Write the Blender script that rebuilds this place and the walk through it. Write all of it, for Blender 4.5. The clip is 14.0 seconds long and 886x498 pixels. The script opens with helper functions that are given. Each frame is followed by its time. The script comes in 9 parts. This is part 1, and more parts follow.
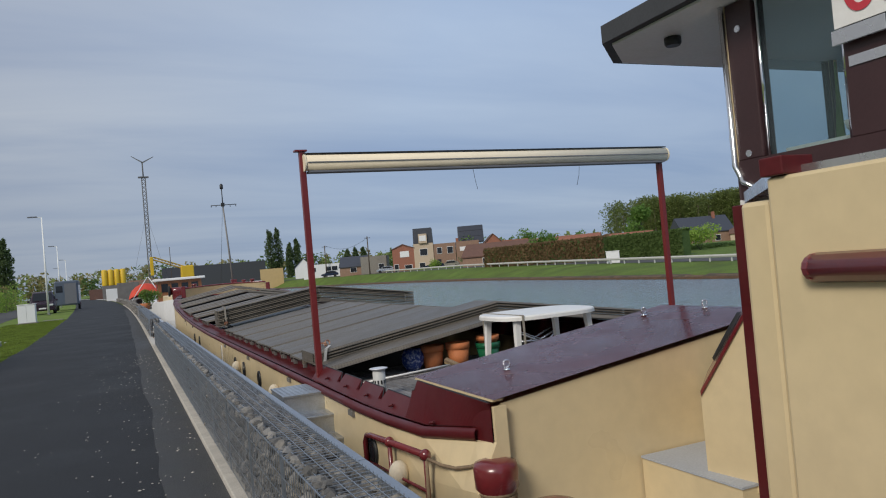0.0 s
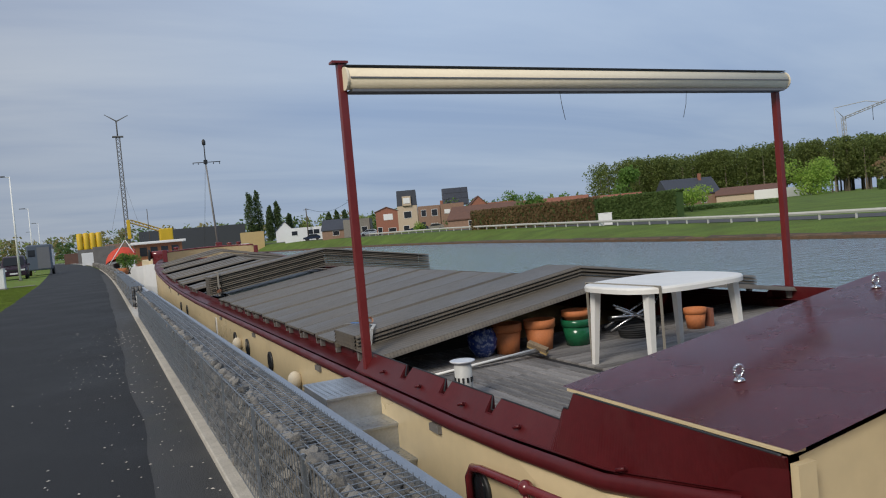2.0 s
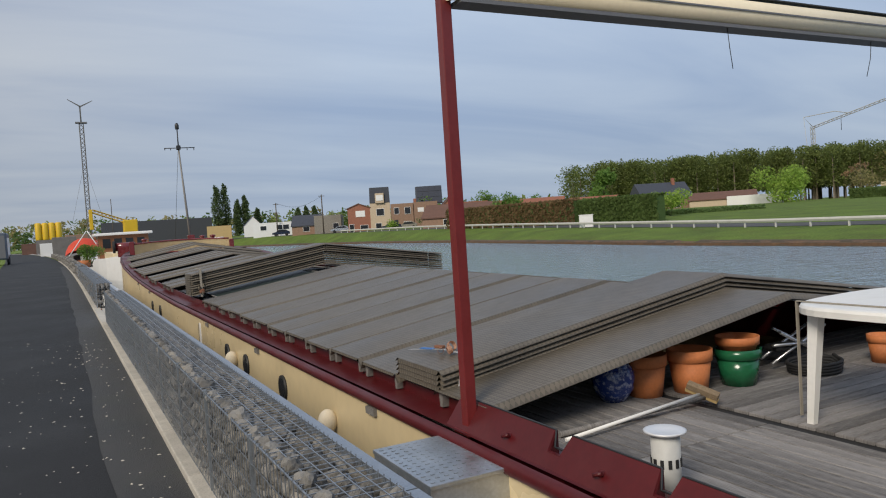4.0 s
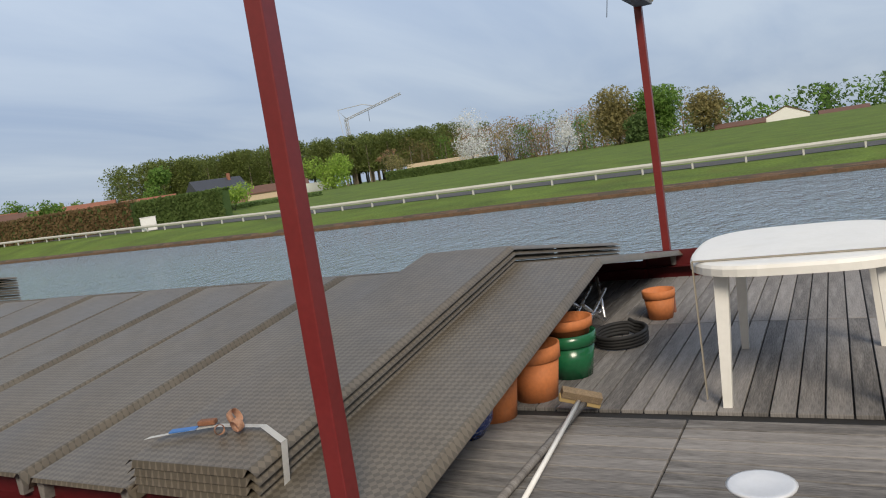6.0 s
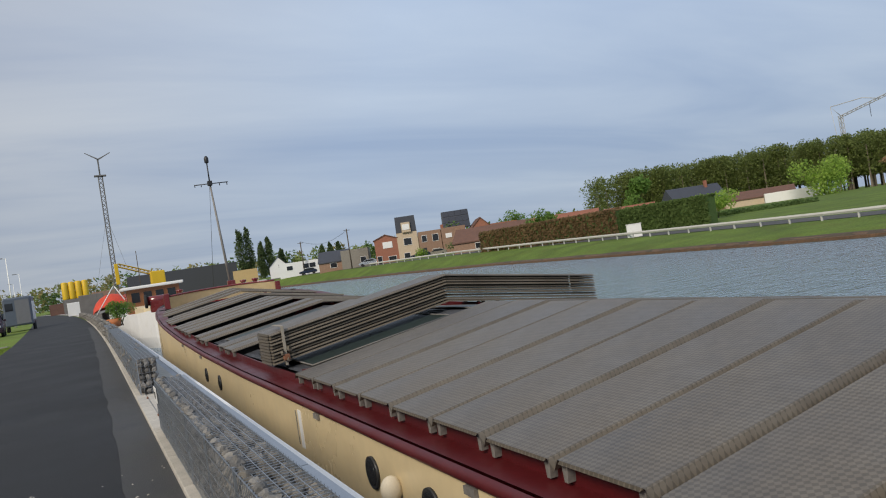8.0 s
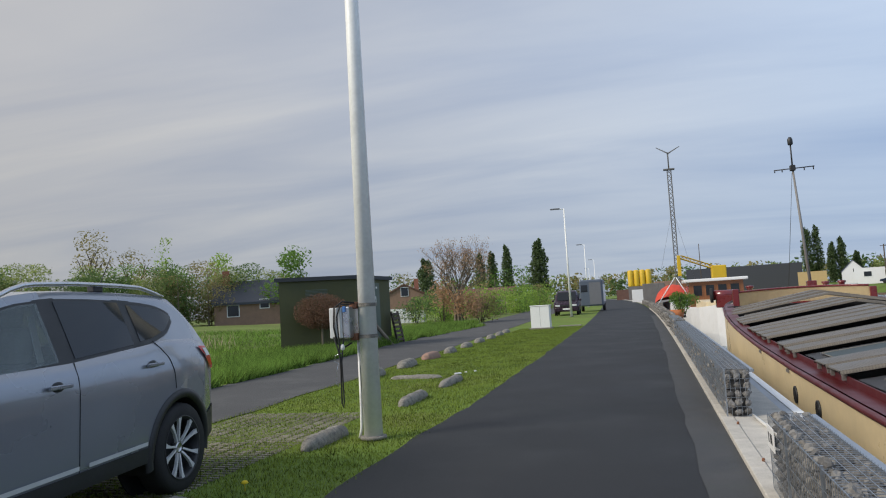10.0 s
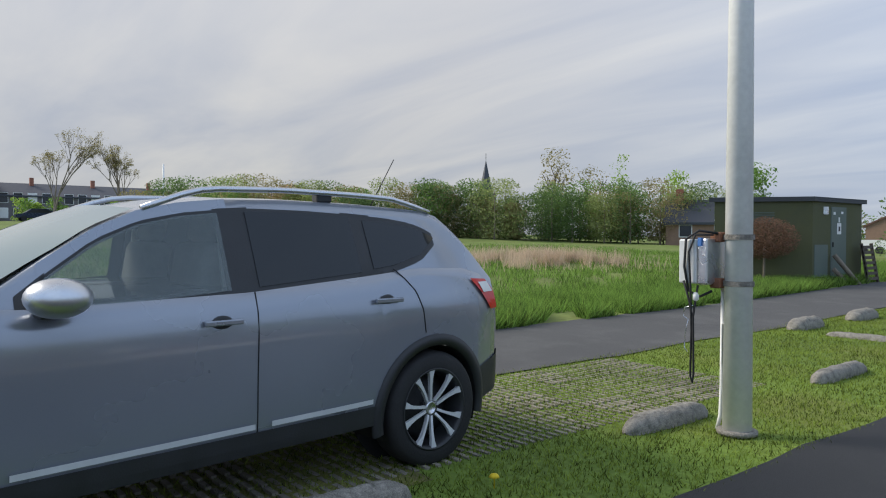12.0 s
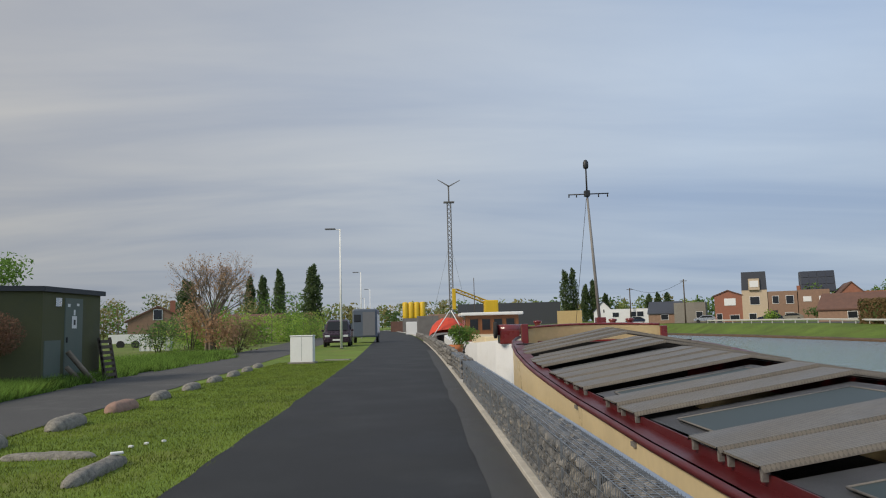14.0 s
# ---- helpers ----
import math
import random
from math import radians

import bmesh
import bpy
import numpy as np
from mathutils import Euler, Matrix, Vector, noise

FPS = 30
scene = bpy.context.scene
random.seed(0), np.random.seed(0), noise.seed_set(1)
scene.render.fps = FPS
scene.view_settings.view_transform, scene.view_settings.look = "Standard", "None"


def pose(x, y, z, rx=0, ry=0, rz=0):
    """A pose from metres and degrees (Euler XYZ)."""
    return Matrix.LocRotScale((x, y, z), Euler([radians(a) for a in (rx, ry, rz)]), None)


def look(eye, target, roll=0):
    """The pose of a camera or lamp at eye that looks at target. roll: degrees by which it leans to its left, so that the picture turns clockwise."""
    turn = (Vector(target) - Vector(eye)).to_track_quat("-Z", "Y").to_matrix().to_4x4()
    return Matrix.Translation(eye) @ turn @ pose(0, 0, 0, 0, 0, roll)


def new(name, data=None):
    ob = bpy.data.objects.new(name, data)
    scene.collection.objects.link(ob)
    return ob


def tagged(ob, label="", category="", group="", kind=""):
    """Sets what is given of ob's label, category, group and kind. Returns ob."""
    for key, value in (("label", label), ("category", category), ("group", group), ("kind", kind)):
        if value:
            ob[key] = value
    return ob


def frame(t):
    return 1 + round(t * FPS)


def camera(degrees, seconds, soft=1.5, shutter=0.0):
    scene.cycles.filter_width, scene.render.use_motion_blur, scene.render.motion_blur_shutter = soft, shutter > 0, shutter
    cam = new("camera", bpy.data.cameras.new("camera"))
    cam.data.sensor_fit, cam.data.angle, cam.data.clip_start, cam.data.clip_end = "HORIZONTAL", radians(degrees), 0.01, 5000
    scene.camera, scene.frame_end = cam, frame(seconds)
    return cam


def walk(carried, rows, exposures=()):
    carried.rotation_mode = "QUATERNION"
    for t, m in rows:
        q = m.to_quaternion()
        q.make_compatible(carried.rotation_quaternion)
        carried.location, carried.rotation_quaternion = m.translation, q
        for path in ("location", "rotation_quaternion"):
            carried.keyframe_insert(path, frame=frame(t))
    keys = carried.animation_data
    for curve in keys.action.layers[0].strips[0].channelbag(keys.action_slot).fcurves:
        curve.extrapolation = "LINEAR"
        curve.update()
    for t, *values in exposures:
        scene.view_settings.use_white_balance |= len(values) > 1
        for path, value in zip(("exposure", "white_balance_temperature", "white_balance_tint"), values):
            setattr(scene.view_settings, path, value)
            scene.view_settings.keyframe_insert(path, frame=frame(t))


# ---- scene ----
cam = camera(62.5, 14.0, soft=1.1)
PATH = [
    (0, (-0.483, -0.814, 1.241), (0.324, 1.015, 1.282), -5.0),
    (0.5, (-0.491, -0.189, 1.232), (0.332, 1.632, 1.278), -7.1),
    (1, (-0.483, 0.432, 1.233), (0.373, 2.24, 1.247), -7.2),
    (1.5, (-0.521, 1.062, 1.224), (0.333, 2.871, 1.198), -5.6),
    (2, (-0.478, 1.689, 1.234), (0.371, 3.499, 1.17), -5.1),
    (2.5, (-0.499, 2.268, 1.222), (0.37, 4.069, 1.171), -3.4),
    (3, (-0.465, 2.909, 1.226), (0.429, 4.697, 1.171), -4.0),
    (3.2, (-0.484, 3.18, 1.222), (0.411, 4.967, 1.158), -3.8),
    (5.3, (-0.37, 5.669, 1.241), (0.974, 7.147, 1.144), -5.8),
    (5.5, (-0.326, 5.896, 1.247), (1.233, 7.139, 1.098), -6.2),
    (6, (-0.227, 6.46, 1.236), (1.514, 7.42, 1.023), -8.7),
    (6.5, (-0.317, 7.08, 1.281), (1.019, 8.566, 1.185), -9.6),
    (7, (-0.314, 7.669, 1.281), (0.875, 9.276, 1.223), -9.4),
    (7.2, (-0.326, 7.938, 1.301), (0.762, 9.615, 1.268), -9.2),
    (9.3, (-0.471, 10.477, 1.289), (0.031, 12.412, 1.355), -7.9),
    (9.5, (-0.486, 10.737, 1.284), (-0.269, 12.722, 1.389), -7.1),
    (10, (-0.592, 11.372, 1.304), (-1.123, 13.295, 1.457), -3.4),
    (10.5, (-0.69, 11.952, 1.29), (-1.924, 13.523, 1.387), 3.0),
    (11, (-0.705, 12.477, 1.311), (-2.3, 13.683, 1.32), 2.8),
    (11.5, (-0.731, 13.048, 1.324), (-2.528, 13.908, 1.151), 1.2),
    (12, (-0.761, 13.675, 1.354), (-2.315, 14.933, 1.319), 0.2),
    (12.5, (-0.816, 14.27, 1.356), (-1.936, 15.923, 1.466), 0.0),
    (13, (-0.845, 14.902, 1.358), (-1.577, 16.751, 1.569), -1.4),
    (13.5, (-0.845, 15.587, 1.336), (-1.208, 17.537, 1.595), -0.6),
    (14, (-0.844, 16.239, 1.284), (-0.777, 18.227, 1.491), -1.5),
]
walk(cam, [(t, look(eye, target, roll)) for t, eye, target, roll in PATH],
     exposures=[(0, -0.15, 6300, 10), (2.5, -0.1, 6400, 10), (3.2, -0.03, 6550, 10), (5.5, 0.10, 6850, 10), (6.0, 0.20, 6950, 10), (6.5, -0.06, 6750, 10), (7.0, 0.0, 6700, 10),
                (9.5, 0.08, 6650, 10), (10.0, 0.2, 6450, 10), (10.5, 0.46, 6250, 10), (11.0, 0.48, 6250, 10), (11.5, 0.66, 6350, 12), (12.0, 0.5, 6300, 10), (12.5, 0.45, 6400, 10), (13.2, 0.06, 6500, 10), (13.5, -0.02, 6480, 9), (14, 0.02, 6780, 9)])

# ---- world, sun ----
world = bpy.data.worlds.new("world")
scene.world = world
world.use_nodes = True
wn, wl = world.node_tree.nodes, world.node_tree.links
wn.clear()


def wnode(kind, **props):
    n = wn.new(kind)
    for k, v in props.items():
        n.inputs[k].default_value = v
    return n


sky = wn.new("ShaderNodeTexSky")
sky.sky_type = "NISHITA"
sky.sun_disc = False
sky.sun_elevation = radians(37)
sky.sun_rotation = radians(235)
wcoord = wn.new("ShaderNodeTexCoord")
wsep = wn.new("ShaderNodeSeparateXYZ")
wl.new(wcoord.outputs["Generated"], wsep.inputs[0])
# cloud layer: the direction is projected on a high flat sheet
wz = wn.new("ShaderNodeMath"); wz.operation = "MAXIMUM"; wz.inputs[1].default_value = 0.0
wl.new(wsep.outputs["Z"], wz.inputs[0])
wadd = wn.new("ShaderNodeMath"); wadd.operation = "ADD"; wadd.inputs[1].default_value = 0.12
wl.new(wz.outputs[0], wadd.inputs[0])
wdx = wn.new("ShaderNodeMath"); wdx.operation = "DIVIDE"
wdy = wn.new("ShaderNodeMath"); wdy.operation = "DIVIDE"
wl.new(wsep.outputs["X"], wdx.inputs[0]); wl.new(wadd.outputs[0], wdx.inputs[1])
wl.new(wsep.outputs["Y"], wdy.inputs[0]); wl.new(wadd.outputs[0], wdy.inputs[1])
wcomb = wn.new("ShaderNodeCombineXYZ")
wl.new(wdx.outputs[0], wcomb.inputs[0]); wl.new(wdy.outputs[0], wcomb.inputs[1])
wmap = wn.new("ShaderNodeMapping")
wmap.inputs["Rotation"].default_value = (0, 0, radians(-22))
wmap.inputs["Scale"].default_value = (0.40, 1.25, 1)
wl.new(wcomb.outputs[0], wmap.inputs[0])
wno = wnode("ShaderNodeTexNoise", Scale=1.0, Detail=6.0, Roughness=0.52, Distortion=0.5)
wl.new(wmap.outputs[0], wno.inputs["Vector"])
wramp = wn.new("ShaderNodeValToRGB")
wramp.color_ramp.elements[0].position, wramp.color_ramp.elements[1].position = 0.30, 0.70
wl.new(wno.outputs["Fac"], wramp.inputs[0])
# thick grey-blue cloud to thin bright cloud
wcloud = wn.new("ShaderNodeMix"); wcloud.data_type = "RGBA"
wcloud.inputs["A"].default_value = (0.385, 0.510, 0.735, 1)
wcloud.inputs["B"].default_value = (0.560, 0.680, 0.860, 1)
wl.new(wramp.outputs["Color"], wcloud.inputs["Factor"])
# brighter and warmer towards the hidden sun
wdot = wn.new("ShaderNodeVectorMath"); wdot.operation = "DOT_PRODUCT"
wdot.inputs[1].default_value = (-0.86, 0.25, 0.42)
wl.new(wcoord.outputs["Generated"], wdot.inputs[0])
wgl = wn.new("ShaderNodeMapRange")
wgl.inputs["From Min"].default_value, wgl.inputs["From Max"].default_value = 0.0, 0.9
wl.new(wdot.outputs["Value"], wgl.inputs["Value"])
wglow = wn.new("ShaderNodeMix"); wglow.data_type = "RGBA"
wwarm = wn.new("ShaderNodeMix"); wwarm.data_type = "RGBA"
wwarm.inputs["A"].default_value = (0.375, 0.395, 0.45, 1)
wwarm.inputs["B"].default_value = (0.61, 0.585, 0.545, 1)
wl.new(wramp.outputs["Color"], wwarm.inputs["Factor"])
wl.new(wwarm.outputs["Result"], wglow.inputs["B"])
wl.new(wgl.outputs[0], wglow.inputs["Factor"]); wl.new(wcloud.outputs["Result"], wglow.inputs["A"])
# duller towards the horizon
whz = wn.new("ShaderNodeMapRange")
whz.inputs["From Min"].default_value, whz.inputs["From Max"].default_value = 0.0, 0.32
whz.inputs["To Min"].default_value, whz.inputs["To Max"].default_value = 0.74, 1.0
wl.new(wsep.outputs["Z"], whz.inputs["Value"])
wmul = wn.new("ShaderNodeMix"); wmul.data_type = "RGBA"; wmul.blend_type = "MULTIPLY"
wmul.inputs["Factor"].default_value = 1.0
wl.new(wglow.outputs["Result"], wmul.inputs["A"]); wl.new(whz.outputs[0], wmul.inputs["B"])
bg1 = wn.new("ShaderNodeBackground"); bg1.inputs["Strength"].default_value = 1.0
wl.new(wmul.outputs["Result"], bg1.inputs["Color"])
bg2 = wn.new("ShaderNodeBackground"); bg2.inputs["Strength"].default_value = 0.05
wl.new(sky.outputs[0], bg2.inputs["Color"])
wmix = wn.new("ShaderNodeMixShader"); wmix.inputs[0].default_value = 0.88
wl.new(bg2.outputs[0], wmix.inputs[1]); wl.new(bg1.outputs[0], wmix.inputs[2])
wout = wn.new("ShaderNodeOutputWorld")
wl.new(wmix.outputs[0], wout.inputs[0])

sun_data = bpy.data.lights.new("sun", "SUN")
sun_data.energy, sun_data.angle, sun_data.color = 2.7, radians(20), (1.0, 0.92, 0.80)
sun = new("sun", sun_data)
sun.matrix_world = look((0, 0, 60), (0.60 * 60, 0.42 * 60, 60 - 0.55 * 60))


# ---- materials ----
def mat(name, color, rough=0.7, metal=0.0, var=0.25, scale=6.0, fine=60.0, bump=0.15, spec=0.5, per_object=0.0, stain=None, stain_scale=1.5, stain_amt=0.5,
        island=0.0, stretch=(1, 1, 1), bump_scale=None):
    """Base colour varied by a broad and a fine noise, optional stains, and a fine bump."""
    m = bpy.data.materials.new(name)
    m.use_nodes = True
    n, l = m.node_tree.nodes, m.node_tree.links
    b = n["Principled BSDF"]
    b.inputs["Roughness"].default_value, b.inputs["Metallic"].default_value = rough, metal
    b.inputs["Specular IOR Level"].default_value = spec
    tc = n.new("ShaderNodeTexCoord")
    mp = n.new("ShaderNodeMapping"); mp.inputs["Scale"].default_value = stretch
    l.new(tc.outputs["Object"], mp.inputs[0])
    n1 = n.new("ShaderNodeTexNoise"); n1.inputs["Scale"].default_value = scale; n1.inputs["Detail"].default_value = 4
    n2 = n.new("ShaderNodeTexNoise"); n2.inputs["Scale"].default_value = fine; n2.inputs["Detail"].default_value = 3
    l.new(mp.outputs[0], n1.inputs["Vector"]); l.new(mp.outputs[0], n2.inputs["Vector"])
    ad = n.new("ShaderNodeMath"); ad.operation = "ADD"
    l.new(n1.outputs["Fac"], ad.inputs[0]); l.new(n2.outputs["Fac"], ad.inputs[1])
    src = ad.outputs[0]
    if per_object or island:
        if island:
            rnd = n.new("ShaderNodeNewGeometry").outputs["Random Per Island"]
        else:
            rnd = n.new("ShaderNodeObjectInfo").outputs["Random"]
        ma = n.new("ShaderNodeMath"); ma.operation = "MULTIPLY_ADD"
        ma.inputs[1].default_value = (per_object or island) * 2; l.new(rnd, ma.inputs[0]); l.new(src, ma.inputs[2])
        sb = n.new("ShaderNodeMath"); sb.operation = "SUBTRACT"; sb.inputs[1].default_value = per_object or island
        l.new(ma.outputs[0], sb.inputs[0]); src = sb.outputs[0]
    mr = n.new("ShaderNodeMapRange")
    mr.inputs["From Min"].default_value, mr.inputs["From Max"].default_value = 0.6, 1.4
    mr.inputs["To Min"].default_value, mr.inputs["To Max"].default_value = 1 - var, 1 + var
    l.new(src, mr.inputs["Value"])
    mx = n.new("ShaderNodeVectorMath"); mx.operation = "SCALE"
    mx.inputs[0].default_value = color
    l.new(mr.outputs[0], mx.inputs["Scale"])
    col = mx.outputs[0]
    if stain:
        n3 = n.new("ShaderNodeTexNoise"); n3.inputs["Scale"].default_value = stain_scale; n3.inputs["Detail"].default_value = 6
        n3.inputs["Roughness"].default_value = 0.65
        l.new(mp.outputs[0], n3.inputs["Vector"])
        r3 = n.new("ShaderNodeMapRange")
        r3.inputs["From Min"].default_value, r3.inputs["From Max"].default_value = 0.5, 0.72
        r3.inputs["To Max"].default_value = stain_amt
        l.new(n3.outputs["Fac"], r3.inputs["Value"])
        ms = n.new("ShaderNodeMix"); ms.data_type = "RGBA"
        ms.inputs["B"].default_value = (*stain, 1)
        l.new(r3.outputs[0], ms.inputs["Factor"]); l.new(col, ms.inputs["A"])
        col = ms.outputs["Result"]
    l.new(col, b.inputs["Base Color"])
    rr = n.new("ShaderNodeMapRange")
    rr.inputs["From Min"].default_value, rr.inputs["From Max"].default_value = 0.3, 0.7
    rr.inputs["To Min"].default_value, rr.inputs["To Max"].default_value = max(0, rough - 0.08), min(1, rough + 0.08)
    l.new(n1.outputs["Fac"], rr.inputs["Value"]); l.new(rr.outputs[0], b.inputs["Roughness"])
    if bump:
        bp = n.new("ShaderNodeBump"); bp.inputs["Strength"].default_value = bump; bp.inputs["Distance"].default_value = 0.01
        l.new(n2.outputs["Fac"], bp.inputs["Height"]); l.new(bp.outputs[0], b.inputs["Normal"])
    return m


def glass_mat(name, tint, rough=0.03, alpha=1.0):
    """Smooth tinted glass, seen as a gloss over a dark tint, or clear where alpha is low."""
    m = bpy.data.materials.new(name)
    m.use_nodes = True
    n, l = m.node_tree.nodes, m.node_tree.links
    b = n["Principled BSDF"]
    b.inputs["Base Color"].default_value = (*tint, 1)
    b.inputs["Roughness"].default_value = rough
    b.inputs["IOR"].default_value = 1.5
    if alpha < 1:
        tr = n.new("ShaderNodeBsdfTransparent"); tr.inputs[0].default_value = (0.85, 0.9, 0.9, 1)
        mx = n.new("ShaderNodeMixShader"); mx.inputs[0].default_value = alpha
        l.new(tr.outputs[0], mx.inputs[1]); l.new(b.outputs[0], mx.inputs[2])
        l.new(mx.outputs[0], n["Material Output"].inputs[0])
    return m


M = {}
M["asphalt"] = mat("asphalt", (0.0155, 0.0165, 0.0188), 0.74, spec=0.40, var=0.5, scale=0.8, fine=180, bump=0.5, stain=(0.027, 0.028, 0.030), stain_scale=0.7, stain_amt=0.8)
M["asphalt_strip"] = mat("asphalt_strip", (0.046, 0.046, 0.047), 0.72, var=0.45, scale=2.5, fine=150, bump=0.5, stain=(0.05, 0.055, 0.045), stain_scale=3)
M["road"] = mat("road", (0.062, 0.061, 0.061), 0.9, var=0.25, scale=0.7, fine=140, bump=0.4, stain=(0.12, 0.12, 0.115), stain_scale=1.2, stain_amt=0.5)
M["kerb"] = mat("kerb", (0.46, 0.43, 0.38), 0.9, var=0.25, scale=5, fine=90, bump=0.4, per_object=0.12, stain=(0.25, 0.24, 0.2), stain_scale=4, stain_amt=0.5)
M["quay"] = mat("quay", (0.38, 0.40, 0.43), 0.85, var=0.15, scale=1.2, fine=60, bump=0.3, stain=(0.33, 0.33, 0.33), stain_scale=1.6, stain_amt=0.5)
M["quay_wall"] = mat("quay_wall", (0.16, 0.15, 0.14), 0.9, var=0.3, scale=1.2, fine=30, bump=0.4)
M["soil"] = mat("soil", (0.075, 0.055, 0.038), 0.95, var=0.4, scale=2.5, fine=30, bump=0.8, stain=(0.045, 0.05, 0.02), stain_scale=1.3, stain_amt=0.7)
M["stone"] = mat("gabion_stone", (0.150, 0.144, 0.136), 0.85, var=0.4, scale=14, fine=90, bump=0.4, island=0.6, stain=(0.34, 0.30, 0.24), stain_scale=6, stain_amt=0.5)
M["stone_part"] = mat("gabion_stone_single", (0.150, 0.144, 0.136), 0.85, var=0.4, scale=14, fine=90, bump=0.4, per_object=0.6, stain=(0.34, 0.30, 0.24), stain_scale=6, stain_amt=0.5)
M["wire"] = mat("galvanised_wire", (0.34, 0.37, 0.41), 0.42, metal=0.75, var=0.2, scale=20, fine=200, bump=0)
M["core"] = mat("gabion_gap_shade", (0.035, 0.034, 0.033), 0.95, var=0.4, scale=14, fine=40, bump=0.6)
M["cream"] = mat("cream_paint", (0.66, 0.535, 0.325), 0.34, var=0.07, scale=0.9, fine=9, bump=0.03, stain=(0.50, 0.40, 0.25), stain_scale=1.1, stain_amt=0.45)
M["red"] = mat("oxblood_paint", (0.150, 0.018, 0.021), 0.26, var=0.2, scale=2.0, fine=25, bump=0.02, stain=(0.12, 0.03, 0.03), stain_scale=2.4, stain_amt=0.4)
M["red"].node_tree.nodes["Principled BSDF"].inputs["Coat Weight"].default_value = 0.55
M["red"].node_tree.nodes["Principled BSDF"].inputs["Coat Roughness"].default_value = 0.08
M["red_plate"] = mat("oxblood_plate_paint", (0.082, 0.0075, 0.0095), 0.42, var=0.2, scale=2.0, fine=25, bump=0.03, spec=0.35, stain=(0.10, 0.025, 0.025), stain_scale=3, stain_amt=0.4)
M["red_post"] = mat("red_post_paint", (0.16, 0.018, 0.018), 0.38, var=0.15, scale=3.0, fine=40, bump=0.04)
M["awn"] = mat("awning_case", (0.80, 0.70, 0.52), 0.6, var=0.06, scale=2, fine=30, bump=0.02)
M["awn_dark"] = mat("awning_cloth", (0.14, 0.145, 0.16), 0.7, var=0.12, scale=6, fine=60, bump=0.1)
M["alu"] = mat("checker_aluminium", (0.50, 0.52, 0.54), 0.38, metal=0.85, var=0.18, scale=4, fine=50, bump=0.08, stain=(0.33, 0.32, 0.29), stain_scale=3, stain_amt=0.6)
for _n, _st in (("deck", (9, 1, 1)), ("deck_across", (1, 9, 1))):
    M[_n] = mat("weathered_" + _n, (0.185, 0.174, 0.168), 0.85, var=0.50, scale=2.2, fine=16, bump=0.5, per_object=0.30, stretch=_st, stain=(0.36, 0.35, 0.34), stain_scale=1.3, stain_amt=0.7)
M["white_plastic"] = mat("white_plastic", (0.76, 0.75, 0.72), 0.38, var=0.05, scale=3, fine=40, bump=0.02, stain=(0.60, 0.58, 0.52), stain_scale=5, stain_amt=0.35)
M["terracotta"] = mat("terracotta", (0.50, 0.165, 0.055), 0.75, var=0.15, scale=6, fine=50, bump=0.12, stain=(0.42, 0.2, 0.11), stain_scale=5)
M["green_glaze"] = mat("green_glaze", (0.012, 0.105, 0.045), 0.2, var=0.2, scale=6, fine=30, bump=0.02)
M["blue_glaze"] = mat("blue_white_glaze", (0.018, 0.045, 0.20), 0.15, var=0.2, scale=6, fine=30, bump=0.02, stain=(0.55, 0.6, 0.7), stain_scale=26, stain_amt=1.0)
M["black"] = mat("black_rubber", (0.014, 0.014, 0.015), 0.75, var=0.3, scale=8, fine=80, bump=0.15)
M["dark_plastic"] = mat("dark_plastic", (0.022, 0.023, 0.025), 0.5, var=0.15, scale=8, fine=120, bump=0.1)
M["chrome"] = mat("chrome", (0.75, 0.76, 0.78), 0.12, metal=1.0, var=0.04, bump=0)
M["spoke"] = mat("silver_wheel_paint", (0.66, 0.67, 0.69), 0.38, metal=0.25, var=0.04, bump=0)
M["fender"] = mat("beige_fender_rubber", (0.70, 0.62, 0.48), 0.7, var=0.1, scale=8, fine=60, bump=0.1)
M["front_window"] = glass_mat("front_window_glass", (0.26, 0.30, 0.30), 0.03, 0.42)
M["galv"] = mat("weathered_galvanised_rail", (0.50, 0.50, 0.48), 0.6, var=0.12, scale=1.5, fine=20, bump=0.02)
M["satin"] = mat("satin_alloy", (0.62, 0.63, 0.65), 0.28, metal=0.9, var=0.06, bump=0)
M["carpaint"] = mat("blue_grey_car_paint", (0.280, 0.302, 0.345), 0.27, metal=0.5, var=0.05, scale=1.5, fine=300, bump=0)
M["carpaint"].node_tree.nodes["Principled BSDF"].inputs["Coat Weight"].default_value = 0.9
M["carpaint"].node_tree.nodes["Principled BSDF"].inputs["Coat Roughness"].default_value = 0.06
M["tint_glass"] = glass_mat("tinted_glass", (0.010, 0.012, 0.014))
M["clear_glass"] = glass_mat("cabin_glass", (0.16, 0.22, 0.24), 0.02, 0.12)
# pale tint painted in for the bright sky mirrored in the windscreen
M["windscreen"] = glass_mat("windscreen_sky_tint", (0.21, 0.26, 0.26), 0.05)
M["skylight"] = glass_mat("skylight_glass", (0.026, 0.038, 0.034), 0.42)
M["skylight"].node_tree.nodes["Principled BSDF"].inputs["Specular IOR Level"].default_value = 0.2
M["side_glass"] = glass_mat("side_glass", (0.065, 0.085, 0.082), 0.04)
M["lamp_glass"] = glass_mat("lamp_glass", (0.58, 0.60, 0.61), 0.08)
M["red_glass"] = glass_mat("tail_lamp_glass", (0.60, 0.018, 0.016), 0.08)
M["white_paint"] = mat("white_paint", (0.74, 0.74, 0.73), 0.5, var=0.06, scale=2, fine=30, bump=0.04, stain=(0.55, 0.54, 0.5), stain_scale=2, stain_amt=0.4)
